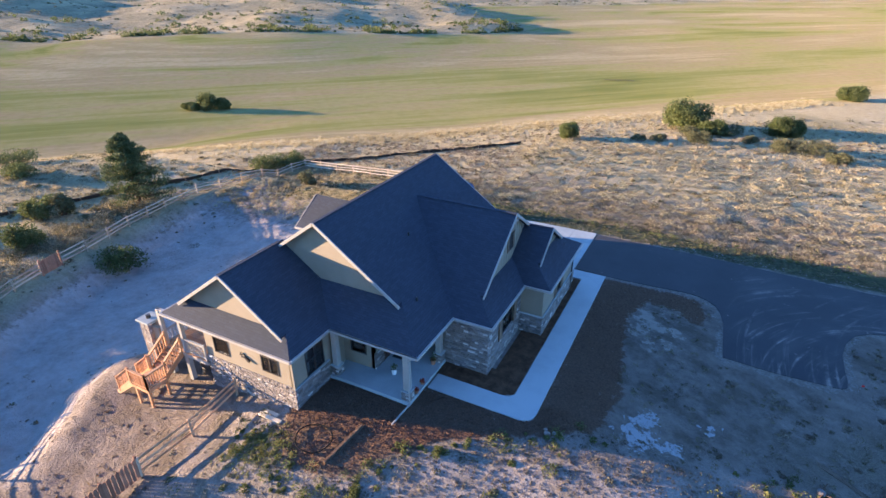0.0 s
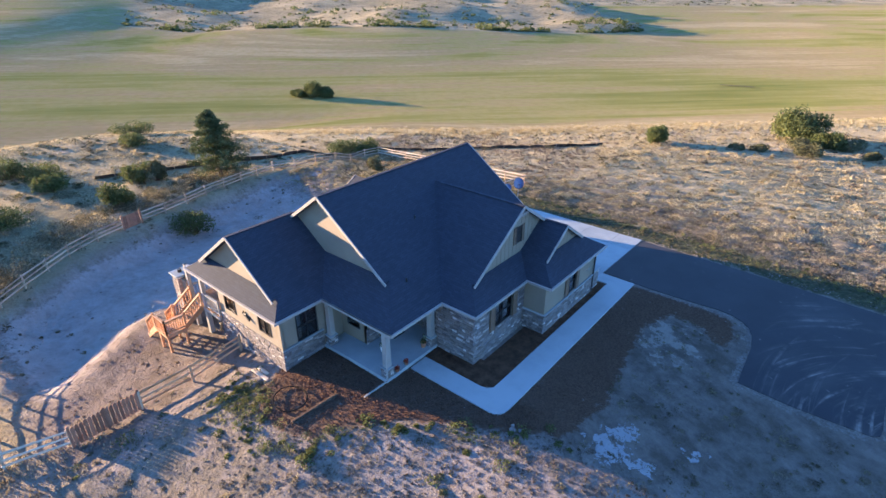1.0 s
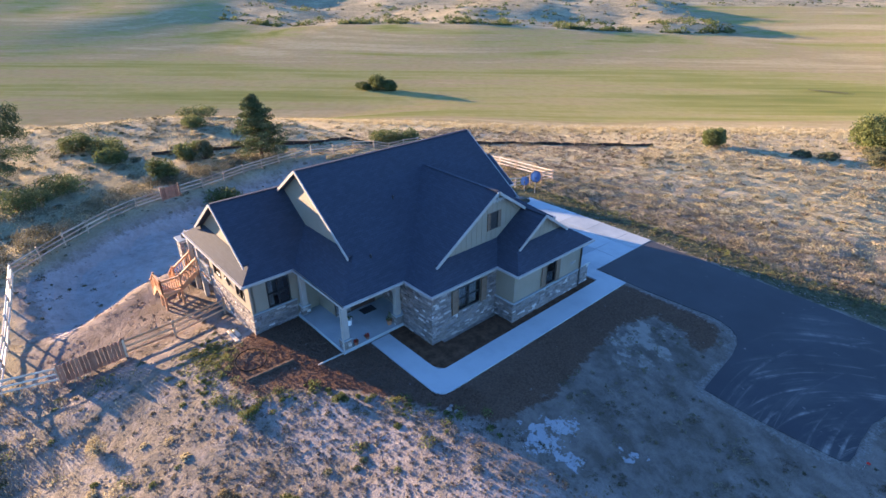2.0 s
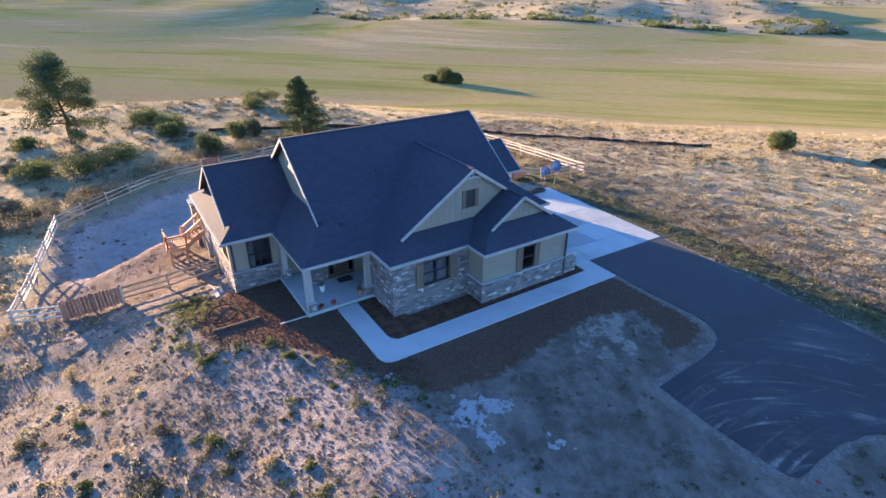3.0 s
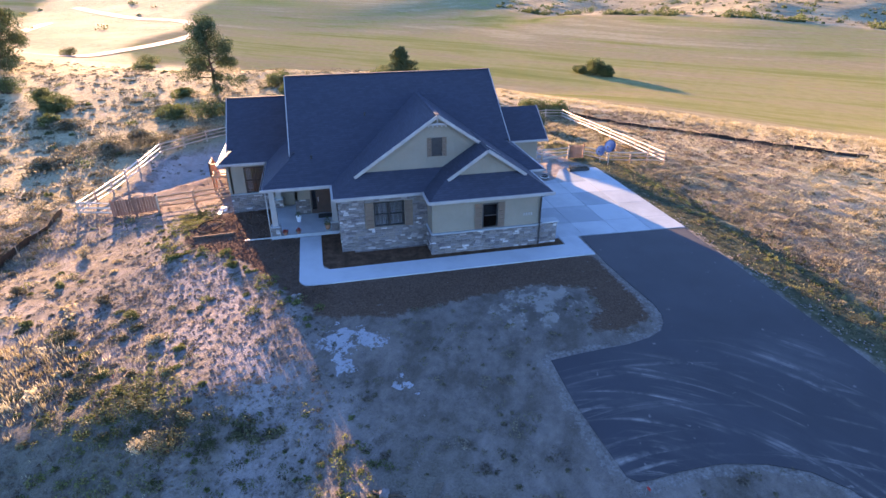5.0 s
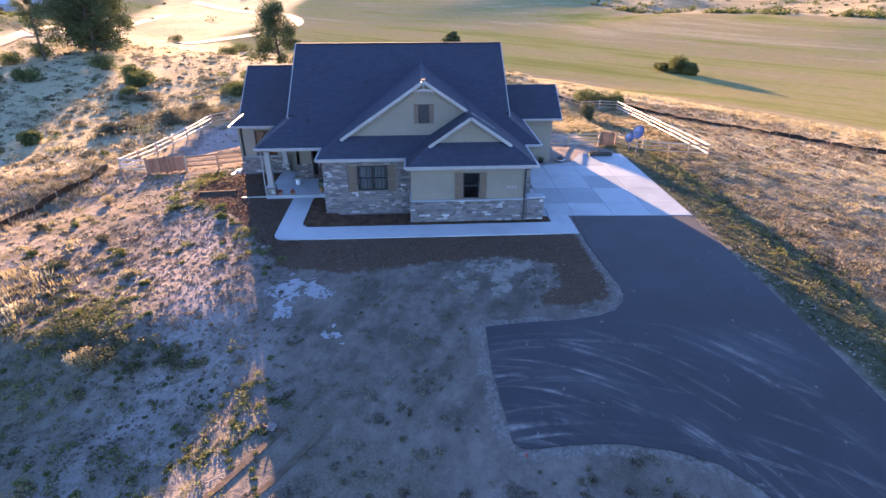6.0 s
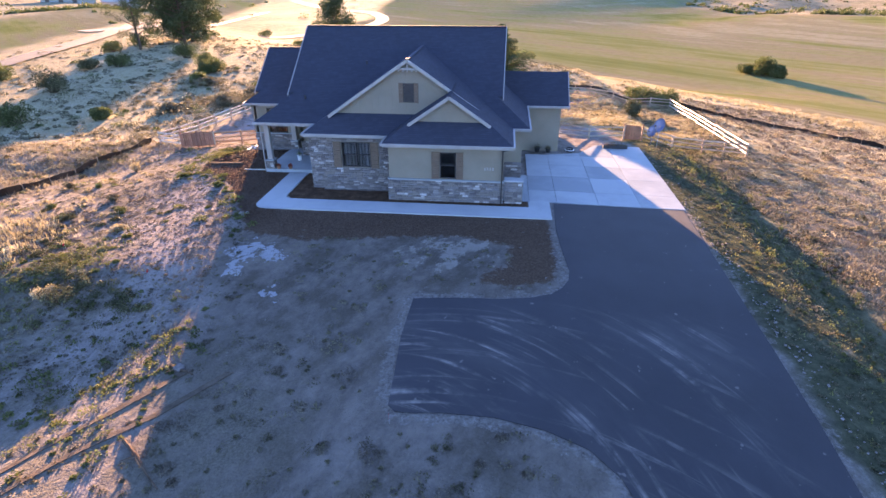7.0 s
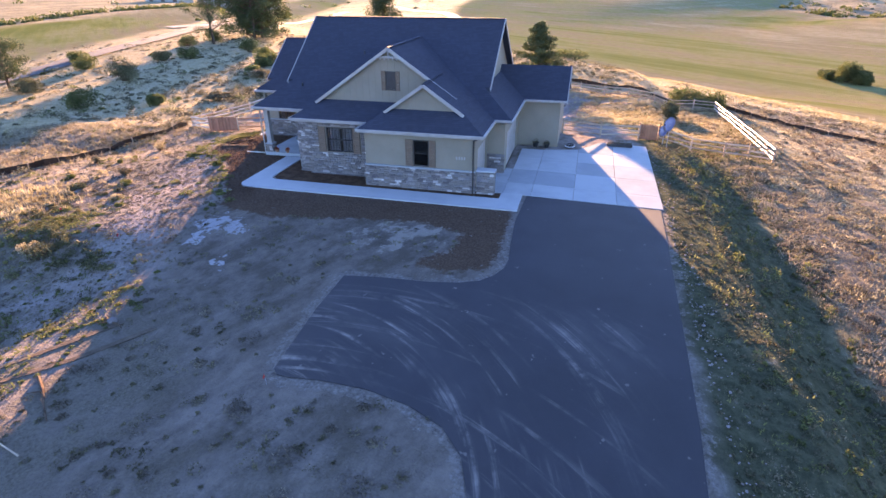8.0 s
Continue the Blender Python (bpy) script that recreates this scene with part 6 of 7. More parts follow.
clump_field("brown_brush", 1100, (-60, -22, 53, 82), lambda x, y, u: (field_way(x, y) < -1) & (u < 1.1 * patchy(x, y, 0.23, 63.0)), 0.2, 0.9, 0.7, 46, 0.13, BROWN, "brown dried brush beyond the northern fence corner", "brush")
clump_field("verge_weeds", 1500, (-46, -22, 44, 57), lambda x, y, u: off_house(x, y) & (u < 0.2 + 0.7 * patchy(x, y, 0.4, 67.0)), 0.1, 0.5, 0.35, 26, 0.1, OLIVE, "olive weeds at the northern corner of the yard", "weeds")
carpet(20000, (-22, 46, 51.8, 64), lambda x, y, u: meadow(x, y) & (u < (0.5 + 0.7 * patchy(x, y, 0.3, 37.0)) * (1 - smooth_step(57, 64, y))), "brown dry grass above the driveway verge", 0.05, 0.17, WHEAT)
carpet(33000, (-26, 46, 52, 92), lambda x, y, u: meadow(x, y) & (u < smooth_step(52, 63, y) + 0.15) & (u < 0.45 + 0.8 * patchy(x, y, 0.25, 25.0)) & (y > 52.3 + 0.7 * np.sin(x * 0.5)) & (u < 1.6 - (y - 52) / 45), "thick tawny grass north of the driveway", 0.04, 0.13)
carpet(21000, (-60, 60, 80, 130), lambda x, y, u: meadow(x, y) & (u < 0.3 + 0.8 * patchy(x, y)), "tawny dry grass above the hayfield", 0.05, 0.16)
clump_field("straw_clumps", 1500, (-24, 46, 54, 80), lambda x, y, u: meadow(x, y) & (u < 1.1 * patchy(x, y, 0.16, 11.0)), 0.25, 1.5, 0.3, 90, 0.11, STRAW, "golden dry brush clumps in the northern meadow", "brush")
clump_field("straw_clumps", 3400, (-60, 60, 78, 125), lambda x, y, u: meadow(x, y) & (u < 1.1 * patchy(x, y, 0.16, 11.0)), 0.2, 1.1, 0.6, 30, 0.2, STRAW, "golden dry brush clumps above the hayfield", "brush")
clump_field("brown_brush", 2400, (-60, 60, 62, 125), lambda x, y, u: meadow(x, y) & (u < patchy(x, y, 0.13, 8.0)), 0.2, 1.0, 0.7, 40, 0.17, BROWN, "brown dried brush in the northern meadow", "brush")
clump_field("brown_brush", 1100, (-10, 45, 51.5, 66), lambda x, y, u: meadow(x, y) & (u < 1.1 * patchy(x, y, 0.4, 27.0) * (1 - smooth_step(58, 66, y))), 0.15, 0.8, 0.8, 80, 0.07, BROWN, "tall brown brush above the driveway verge", "brush")
clump_field("sagebrush", 2200, (-60, 60, 53, 135), lambda x, y, u: meadow(x, y) & (field_way(x, y) < -2) & (u < patchy(x, y, 0.19, 12.0)), 0.25, 1.0, 0.8, 34, 0.2, SAGE, "grey-green brush in the dry northern meadow", "sagebrush")
clump_field("brown_brush", 260, (-22, 44, 56, 100), lambda x, y, u: meadow(x, y) & (u < 1.2 * patchy(x, y, 0.2, 51.0)), 0.5, 1.5, 0.6, 110, 0.11, SAGE, "large shaded brush clumps in the northern meadow", "brush")
# western slope beyond the yard fence
slope = lambda x, y: (field_way(x, y) < 1) & ((x < fence_line(y) - 0.4) | (y < 3) | (y > 56.4))
carpet(17000, (-80, -38, -10, 66), lambda x, y, u: slope(x, y) & (u < 0.25 + smooth_step(8, 18, y)) & (u < 0.3 + 0.9 * patchy(x, y, 0.2, 1.0)), "tawny dry grass west of the yard", 0.05, 0.15)
carpet(16000, (-115, -30, -60, 60), lambda x, y, u: slope(x, y) & (u < 0.2 + 0.8 * patchy(x, y, 0.2, 1.0)), "tawny dry grass on the southern slope", 0.05, 0.16)
carpet(9000, (-50, -30, 39, 56), lambda x, y, u: off_house(x, y) & (u < (0.2 + patchy(x, y, 0.4, 26.0)) * smooth_step(38, 43, y)), "pale rough grass at the northern end of the yard", 0.05, 0.2)
clump_field("sagebrush", 1500, (-125, -38, -70, 70), lambda x, y, u: slope(x, y) & (field_way(x, y) < -2) & (u < patchy(x, y, 0.11, 7.0)), 0.3, 1.2, 0.5, 44, 0.2, SAGE, "grey-green sagebrush on the western slope", "sagebrush")
clump_field("straw_clumps", 1500, (-110, -38, -60, 60), lambda x, y, u: slope(x, y) & (u < patchy(x, y, 0.17, 13.0)), 0.25, 1.0, 0.35, 40, 0.2, STRAW, "golden dry grass clumps on the western slope", "brush")
clump_field("straw_clumps", 2200, (-50, -30, 38, 56), lambda x, y, u: off_house(x, y) & (u < patchy(x, y, 0.3, 23.0) * smooth_step(38, 44, y)), 0.1, 0.6, 0.6, 40, 0.12, STRAW, "pale rough weeds at the northern end of the yard", "weeds")
clump_field("brown_brush", 900, (-52, -30, 6, 56), lambda x, y, u: off_house(x, y) & ((x < -43) | (y > 44) | (y < 11)) & (u < 0.9 * patchy(x, y, 0.35, 14.0)), 0.1, 0.6, 0.5, 40, 0.12, WEED, "low grey weeds along the yard fence", "weeds")
clump_field("sagebrush", 300, (-70, -23, -22, 11), lambda x, y, u: ((x < fence_line(y) - 0.6) | (y < 3.4 + 0.14 * (-21.4 - x))) & (u < 0.3 + patchy(x, y, 0.16, 41.0)), 0.35, 1.7, 0.65, 64, 0.2, SAGE, "thick sagebrush outside the southwest corner of the fence", "sagebrush")
clump_field("dark_brush", 45, (-64, -23, -20, 8), lambda x, y, u: ((x < fence_line(y) - 0.8) | (y < 3.2 + 0.14 * (-21.4 - x))) & (u < patchy(x, y, 0.2, 43.0)), 0.4, 1.5, 0.8, 110, 0.15, OAK, "dark green brush outside the fence", "brush")
clump_field("dark_brush", 60, (-100, -25, -50, 2), lambda x, y, u: u < 1.1 * patchy(x, y, 0.12, 45.0), 0.5, 1.9, 0.75, 100, 0.2, OAK, "dark green scrub below the yard on the southern slope", "brush")
clump_field("sagebrush", 520, (-100, -25, -50, 2), lambda x, y, u: u < 1.1 * patchy(x, y, 0.15, 47.0), 0.4, 1.5, 0.6, 44, 0.22, SAGE, "grey-green sagebrush on the southern slope", "sagebrush")
clump_field("green_weeds", 260, (-18, 24, 47, 52.5), lambda x, y, u: verge(x, y), 0.08, 0.3, 1.8, 40, 0.09, GREEN, "tall green weeds standing on the verge", "weeds")
clump_field("dark_brush", 150, (-84, -50, 12, 46), lambda x, y, u: slope(x, y) & (field_way(x, y) < -4) & (u < 0.2 + patchy(x, y, 0.21, 83.0)), 0.4, 1.5, 0.6, 110, 0.14, OLIVE, "olive scrub in the hollow west of the yard", "brush")
clump_field("sagebrush", 420, (-84, -50, 8, 48), lambda x, y, u: slope(x, y) & (field_way(x, y) < -3) & (u < 0.2 + patchy(x, y, 0.26, 85.0)), 0.35, 1.1, 0.6, 60, 0.14, SAGE, "grey sagebrush in the hollow west of the yard", "sagebrush")
carpet(2600, (-42, -22.5, 43, 55.5), lambda x, y, u: off_house(x, y) & (u < 0.15 + 0.9 * patchy(x, y, 0.5, 87.0)), "yellow-green grass by the gate beside the apron", 0.04, 0.12, GRASS)
carpet(1500, (-24, 40, 45.6, 53), lambda x, y, u: verge(x, y) & (u < 0.9 * patchy(x, y, 0.45, 89.0)), "short green grass on the driveway verge", 0.04, 0.12, GRASS)
# a thick belt of sagebrush outside the west fence and its southern corner
# set dense and tall so that it keeps the yard in shade
by = R.uniform(1, 37, 230)
bx = fence_line(by) - 1.2 - 5.5 * R.random(len(by))
bx, by = np.concatenate([bx, R.uniform(-46, -38.4, 75)]), np.concatenate([by, R.uniform(-3.5, 6, 75)])
s = R.uniform(0.55, 1.1, len(by))
clumps("sagebrush", bx, by, s, 0.85 + 0.45 * R.random(len(by)), 120, 0.13, SAGE, "grey-green sagebrush belt outside the west fence", "sagebrush", R)
hx = R.uniform(-420, -30, 900)
hy = -48 + (hx + 20) * 0.247 - 64 - R.exponential(3.0, len(hx)) - 5 * np.sin(hx * 0.03)
s = 0.6 + 2.6 * R.random(len(hx)) ** 2
clumps("hedge", hx, hy, s, s * 0.8, 22, 0.8, OAK, "dark hedge behind the small field beyond the lane", "hedge", R)
# a pale fringe of uncut grass along the hayfield
t_, u_ = R.uniform(-110, 130, 11000), R.normal(-0.5, 2.2, 11000)
ex, ey = (t_ - u_) / 1.414 - 69, (t_ + u_) / 1.414 + 69
tufts("dry_grass", ex, ey, R.uniform(0.2, 0.5, len(ex)), 7, STRAW, "pale uncut grass along the edge of the hayfield", R, 0.5, 0.06, 0.4)
# front slope south of the walk
grass_field(7000, (-34, 24, -35, 16), lambda x, y, u: off_house(x, y) & (u < 0.1 + 0.6 * patchy(x, y, 0.5, 2.0)) & ((y < 6) | (x > -19)), 0.05, 0.2, STRAW, "short dry grass on the sandy front slope", 0.02, 0.15)
clump_field("yard_weeds", 7200, (-19, 22, -10, 20), lambda x, y, u: off_house(x, y) & (u < 0.3 + 0.6 * patchy(x, y, 0.8, 3.0)), 0.05, 0.2, 0.3, 14, 0.06, WEED, "small dark weeds over the sandy front slope", "weeds")
clump_field("yard_weeds", 1700, (-20, 22, -10, 20), lambda x, y, u: off_house(x, y) & (u < 1.1 * patchy(x, y, 0.55, 15.0)), 0.16, 0.5, 0.28, 44, 0.085, WEED, "spreading olive and brown weeds on the front slope", "weeds")
clump_field("green_weeds", 520, (-19, 22, -10, 19.5), lambda x, y, u: off_house(x, y) & (u < patchy(x, y, 0.4, 4.0)), 0.2, 0.7, 0.35, 80, 0.1, GREEN, "yellow-green weed clumps on the front slope", "weeds")
clump_field("straw_clumps", 900, (-34, 24, -30, 11), lambda x, y, u: off_house(x, y) & (u < patchy(x, y, 0.3, 16.0)) & ((y < 5) | (x > -12)), 0.2, 0.8, 0.6, 50, 0.15, STRAW, "golden dry clumps low on the front slope", "brush")
clump_field("sagebrush", 230, (-27, -14, -2, 5.2), lambda x, y, u: off_house(x, y) & (y < 2.8 + 0.14 * (-21.4 - x) + 0.3 * np.clip(x + 21, 0, None)) & (u < 0.3 + 0.8 * patchy(x, y, 0.5, 71.0)), 0.25, 0.8, 0.75, 80, 0.1, SAGE, "grey sagebrush below the picket gate", "sagebrush")
clump_field("sagebrush", 420, (-36, 26, -40, 4), lambda x, y, u: u < patchy(x, y, 0.15, 9.0), 0.3, 0.9, 0.75, 90, 0.15, SAGE, "grey-green brush on the slope below the fence", "sagebrush")
clump_field("green_weeds", 2600, (2, 22, 6, 24), lambda x, y, u: off_house(x, y) & (u < 0.85 * patchy(x, y, 0.35, 17.0) * smooth_step(4, 9, x)), 0.1, 0.45, 0.5, 40, 0.09, GREEN, "green weeds in the hollow below the front yard", "weeds")
clump_field("brown_weeds", 5200, (-12, 10, 9, 22), lambda x, y, u: off_house(x, y) & (u < 0.35 + 0.6 * patchy(x, y, 0.7, 31.0)), 0.05, 0.22, 0.25, 14, 0.07, BROWN, "low pinkish-brown dried weeds on the front slope", "weeds")
clump_field("olive_weeds", 150, (-4, 14, 6, 16.5), lambda x, y, u: off_house(x, y) & (u < 1.2 * patchy(x, y, 0.5, 33.0)), 0.2, 0.6, 0.5, 130, 0.1, OLIVE, "bushy olive-yellow weeds low on the front slope", "weeds")
k = R.random(60)
clumps("olive_weeds", 3.6 + 2.4 * k + R.normal(0, 0.45, 60), 13.5 + 6.2 * k + R.normal(0, 0.5, 60), 0.2 + 0.3 * R.random(60), 0.15 + 0.3 * R.random(60), 80, 0.09, OLIVE, "tall olive-yellow weeds along the lip of the hollow", "weeds", R)
carpet(8000, (-22, 6, -12, 9), lambda x, y, u: off_house(x, y) & (u < (0.1 + patchy(x, y, 0.33, 35.0)) * (1 - smooth_step(1, 8, y + 0.35 * (x + 14)))), "golden dry grass at the foot of the front slope", 0.1, 0.34, WHEAT)
clump_field("yard_weeds", 420, (-37, -19, 4.5, 16), lambda x, y, u: (y > 4.8 + 0.14 * (-21.4 - x)) & off_house(x, y) & (u < 0.2 + (0.9 * patchy(x, y, 0.8, 77.0)) * np.where(x > bank_line(y) - 1.5, 1, 1 - smooth_step(7, 10, y))) & ~((x < -22.5) & (x > -27) & (y > 13)), 0.06, 0.3, 0.55, 30, 0.06, BROWN, "small dead weeds and clods on the yard soil", "weeds")
# single weed clumps that stand out on the front slope
for k, (x, y, r, h, mat, label) in enumerate((
        (5.8, 16.2, 0.75, 0.75, OLIVE, "bushy olive weed on the lip of the hollow"), (5.6, 15.3, 0.55, 0.6, STRAW, "golden dry weed on the lip of the hollow"),
        (-13.2, 7.1, 0.6, 0.75, STRAW, "golden dry bush below the picket gate"), (-8.6, 5.2, 0.5, 0.5, SAGE, "grey sage clump on the front slope"),
        (-8.75, 7.45, 0.38, 0.28, GRASS, "small green weed on the sandy slope"), (-4.1, 7.5, 0.5, 0.25, GREEN, "flat green weed on the sandy slope"),
        (-1.25, 14.1, 0.5, 0.35, STRAW, "yellow dry weed on the sandy slope"), (-5.7, 10.7, 0.5, 0.3, WEED, "brown weed on the sandy slope"),
        (-3.7, 12.45, 0.5, 0.22, GREEN, "flat green weed on the sandy slope"), (-2.5, 9.9, 0.55, 0.25, OLIVE, "olive weed on the sandy slope"),
        (-9.6, 13.4, 0.55, 0.3, GREEN, "green weed below the mulch bed"), (-6.95, 17.0, 0.4, 0.28, GREEN, "green weed at the edge of the mulch"), (-0.1, 15.5, 0.3, 0.22, GRASS, "yellow-green weed on the sandy slope"))):
    shrub("weed_clump", x, y, r, h, label, mat, 160 + k, "weed", lobes=6, leaves=900, size=0.075, group="weed clumps")
k, j = R.normal(0, 1, 240), R.normal(0, 1, 240)
clumps("green_weeds", 3.6 + 1.5 * k, 14.3 + 1.2 * j, 0.1 + 0.25 * R.random(240), 0.08 + 0.16 * R.random(240), 34, 0.07, GREEN, "green weeds behind the lip of the hollow", "weeds", R)
tufts("dry_grass", 0.8 + 1.7 * R.normal(0, 1, 520), 8.2 + 1.6 * R.normal(0, 1, 520), R.uniform(0.15, 0.38, 520), 6, STRAW, "tall golden-brown grass at the foot of the front slope", R, 0.6, 0.03, 0.2)
clump_field("moss_patches", 110, (4.5, 21, 23, 37.5), lambda x, y, u: off_house(x, y) & (u < 0.2 + patchy(x, y, 0.5, 91.0)), 0.2, 0.8, 0.07, 150, 0.07, BROWN, "flat brown mossy patches on the bare front yard", "weeds")
# the slope goes on east of the house
clump_field("yard_weeds", 5200, (21, 90, -45, 38), lambda x, y, u: u < 0.25 + 0.5 * patchy(x, y, 0.5, 93.0), 0.08, 0.5, 0.3, 16, 0.09, WEED, "small weeds on the slope east of the driveway bay", "weeds")
clump_field("sagebrush", 420, (12, 90, -60, 30), lambda x, y, u: u < 0.9 * patchy(x, y, 0.2, 95.0) * smooth_step(14, 26, x), 0.3, 1.0, 0.5, 44, 0.15, SAGE, "grey sage on the eastern slope", "sagebrush")
# weeds that edge the mulch and the foot of the wing
k, j = R.random(420), R.random(420)
clumps("green_weeds", -17.0 + 1.0 * k + 2.0 * j + R.normal(0, 0.25, 420), 12.5 + 2.3 * k - 0.5 * j + R.normal(0, 0.25, 420), 0.06 + 0.16 * R.random(420), 0.02 + 0.05 * R.random(420), 26, 0.06, GRASS, "patch of yellow-green grass between fence and mulch", "weeds", R)
edge = [(-17.2, 14.6), (-15.8, 13.9), (-13.9, 12.9), (-12.0, 12.7), (-10.2, 13.5), (-8.9, 15.5), (-6.9, 17.3), (-3.3, 19.6), (-0.7, 21.4)]
ex, ey = [], []
for (ax, ay), (bx, by) in zip(edge, edge[1:]):
    k = R.random(13)
    ex.append(ax + (bx - ax) * k + R.normal(0, 0.5, 13))
    ey.append(ay + (by - ay) * k + R.normal(0, 0.5, 13))
ex, ey = np.concatenate(ex), np.concatenate(ey)
s = 0.1 + 0.4 * R.random(len(ex)) ** 2
clumps("green_weeds", ex, ey, s, s * 0.7, 70, 0.09, GREEN, "bright green weeds edging the mulch bed", "weeds", R)
# shaded bare yard before the house, and the verge beside the drive
clump_field("yard_weeds", 1500, (-3, 16, 20, 38), lambda x, y, u: off_house(x, y) & (u < 0.75 * patchy(x, y, 0.6, 5.0)), 0.08, 0.4, 0.3, 24, 0.08, WEED, "low dark weeds on the bare front yard", "weeds")
clump_field("yard_weeds", 5200, (-30, 40, 45.3, 54.5), lambda x, y, u: verge(x, y) & (u < 0.3 + 0.6 * patchy(x, y, 0.6, 21.0)), 0.07, 0.3, 0.25, 16, 0.07, OLIVE, "small brown and olive weeds on the driveway verge", "weeds")
clump_field("verge_weeds", 3600, (-30, 40, 45.3, 54.5), lambda x, y, u: verge(x, y) & (u < (0.45 + 0.6 * patchy(x, y, 0.5, 6.0)) * (1 - smooth_step(52, 55, y) * 0.7)), 0.1, 0.42, 0.25, 22, 0.08, WEED, "dark olive weeds on the verge beside the driveway", "weeds")
clump_field("green_weeds", 560, (-26, 30, 46.6, 53.5), lambda x, y, u: verge(x, y) & (u < patchy(x, y, 0.7, 18.0)), 0.08, 0.35, 0.8, 50, 0.06, GREEN, "green weeds standing on the driveway verge", "weeds")
# far brush beyond the hayfield, thickest along its hedge
x, y = scatter(R, 5200, -900, 300, -500, 900, lambda x, y, u: ((field_way(x, y) > field_end(field_along(x, y)) + 4) & (u < 0.75 * patchy(x, y, 0.03, 10.0))) | ((y < -60) & (x > -500) & (u < 0.12)))
s = R.uniform(1.0, 3.4, len(x))
clumps("far_brush", x, y, s, s * 0.8, 22, 1.2, OAK, "dark scrub dotting the far hills", "brush", R)
t_ = R.uniform(-150, 156, 1500)
u_ = field_end(t_) + 4 + R.exponential(1, len(t_)) * np.where(R.random(len(t_)) < 0.4, 3.0, 40.0)
k = np.sin(t_ * 0.11) + np.sin(t_ * 0.23 + 1) + 0.6 * R.normal(size=len(t_)) > 0.35
ex, ey = ((t_ - u_) / 1.414 - 69)[k], ((t_ + u_) / 1.414 + 69)[k]
s = 0.6 + 3.0 * R.random(len(ex)) ** 2
clumps("far_brush", ex, ey, s, s * 0.85, 28, 1.0, OAK, "dark hedge brush along the far edge of the hayfield", "brush", R)
x, y = scatter(R, 6000, -600, 200, -100, 600, lambda x, y, u: (field_way(x, y) > field_end(field_along(x, y)) + 3) & (u < patchy(x, y, 0.045, 19.0)))
s = R.uniform(0.6, 1.8, len(x))
clumps("far_brush", x, y, s, s * 0.5, 16, 0.9, SAGE, "pale sage over the far hills", "brush", R)


# ---- pots and clutter on the porch and apron ----
PZ = ground_z(-11, 21) + FLOOR + 0.06
pot(-11.9, 20.75, PZ, 0.17, 0.36, POTWHITE, "white glazed pot with a small plant on the porch", OAK, 1)
pot(-10.0, 19.95, PZ, 0.14, 0.18, POTCLAY, "clay pot of red flowers beside the porch column", PETAL, 2, 0.2)
pot(-10.05, 20.75, PZ, 0.13, 0.16, POTCLAY, "clay pot of red flowers at the porch edge", PETAL, 3, 0.2)
pot(-10.35, 22.55, PZ, 0.17, 0.3, POTCLAY, "pot with a tall green plant beside the stone wall", GREEN, 4, 0.6)
tagged(part("door_mat", box(-12.85, -12.2, 22.0, 22.95, PZ, PZ + 0.02, 0.006), BLACK), "dark door mat before the front door", "door mat")
# loose bark chips on the open mulch
cx, cy = scatter(R, 16000, -15.5, -2, 13.4, 22.5, lambda x, y, u: (inside(x, y, BED) > 0.0) & (u < 0.8))
cz = land(cx, cy) + R.uniform(0.02, 0.06, len(cx))
chips = new("bark_chips", card_mesh("bark_chips", np.stack([cx, cy, cz], 1), R.uniform(0.06, 0.16, len(cx)), 0.05, CHIP, R, flat=0.6))
tagged(chips, "reddish brown bark chips scattered over the mulch bed", "mulch", kind="stuff")
hose_v, hose_f = [], []
for k in range(28):
    w = 2 * math.pi * k / 28
    wide, hx, hy = 1 + 0.05 * math.sin(3 * w), -13.1 + 0.98 * math.cos(w), 15.05 + 0.82 * math.sin(w)
    hz = ground_z(hx, hy) + 0.12 + 0.04 * math.sin(2 * w)
    for j in range(6):
        u = 2 * math.pi * j / 6
        out = 0.036 * math.cos(u)
        hose_v.append((-13.1 + (0.98 + out) * math.cos(w) * wide, 15.05 + (0.82 + out) * math.sin(w), hz + 0.036 * math.sin(u)))
        hose_f.append((6 * k + j, 6 * ((k + 1) % 28) + j, 6 * ((k + 1) % 28) + (j + 1) % 6, 6 * k + (j + 1) % 6))
tagged(part("drain_hose", lump(hose_v, hose_f), HOSE), "loose ring of black drain hose on the mulch", "hose")
tagged(part("timber", beam((-11.75, 14.15, ground_z(-11.75, 14.15) + 0.07), (-11.35, 16.75, ground_z(-11.35, 16.75) + 0.07), 0.16, 0.16, bevel=0.015), BARK), "dark landscape timber lying on the mulch", "timber")
for k, (px, py, L) in enumerate(((-16.35, 15.55, 0.9), (-15.95, 15.25, 1.0), (-16.75, 15.3, 0.5))):
    z = ground_z(px, py)
    tagged(part("plank", box(px - L / 2, px + L / 2, py - 0.11, py + 0.11, z + 0.01, z + 0.11, 0.01), PALEGLARE), "short pale lumber offcut lying beside the wall", "block", "pale blocks")
tray = thing("planter_box", (-18.1, 43.5, ground_z(-18.1, 43.5)), "long low black planter with small plants on the apron", "planter")
tz = ground_z(-18.1, 43.5) + 0.06
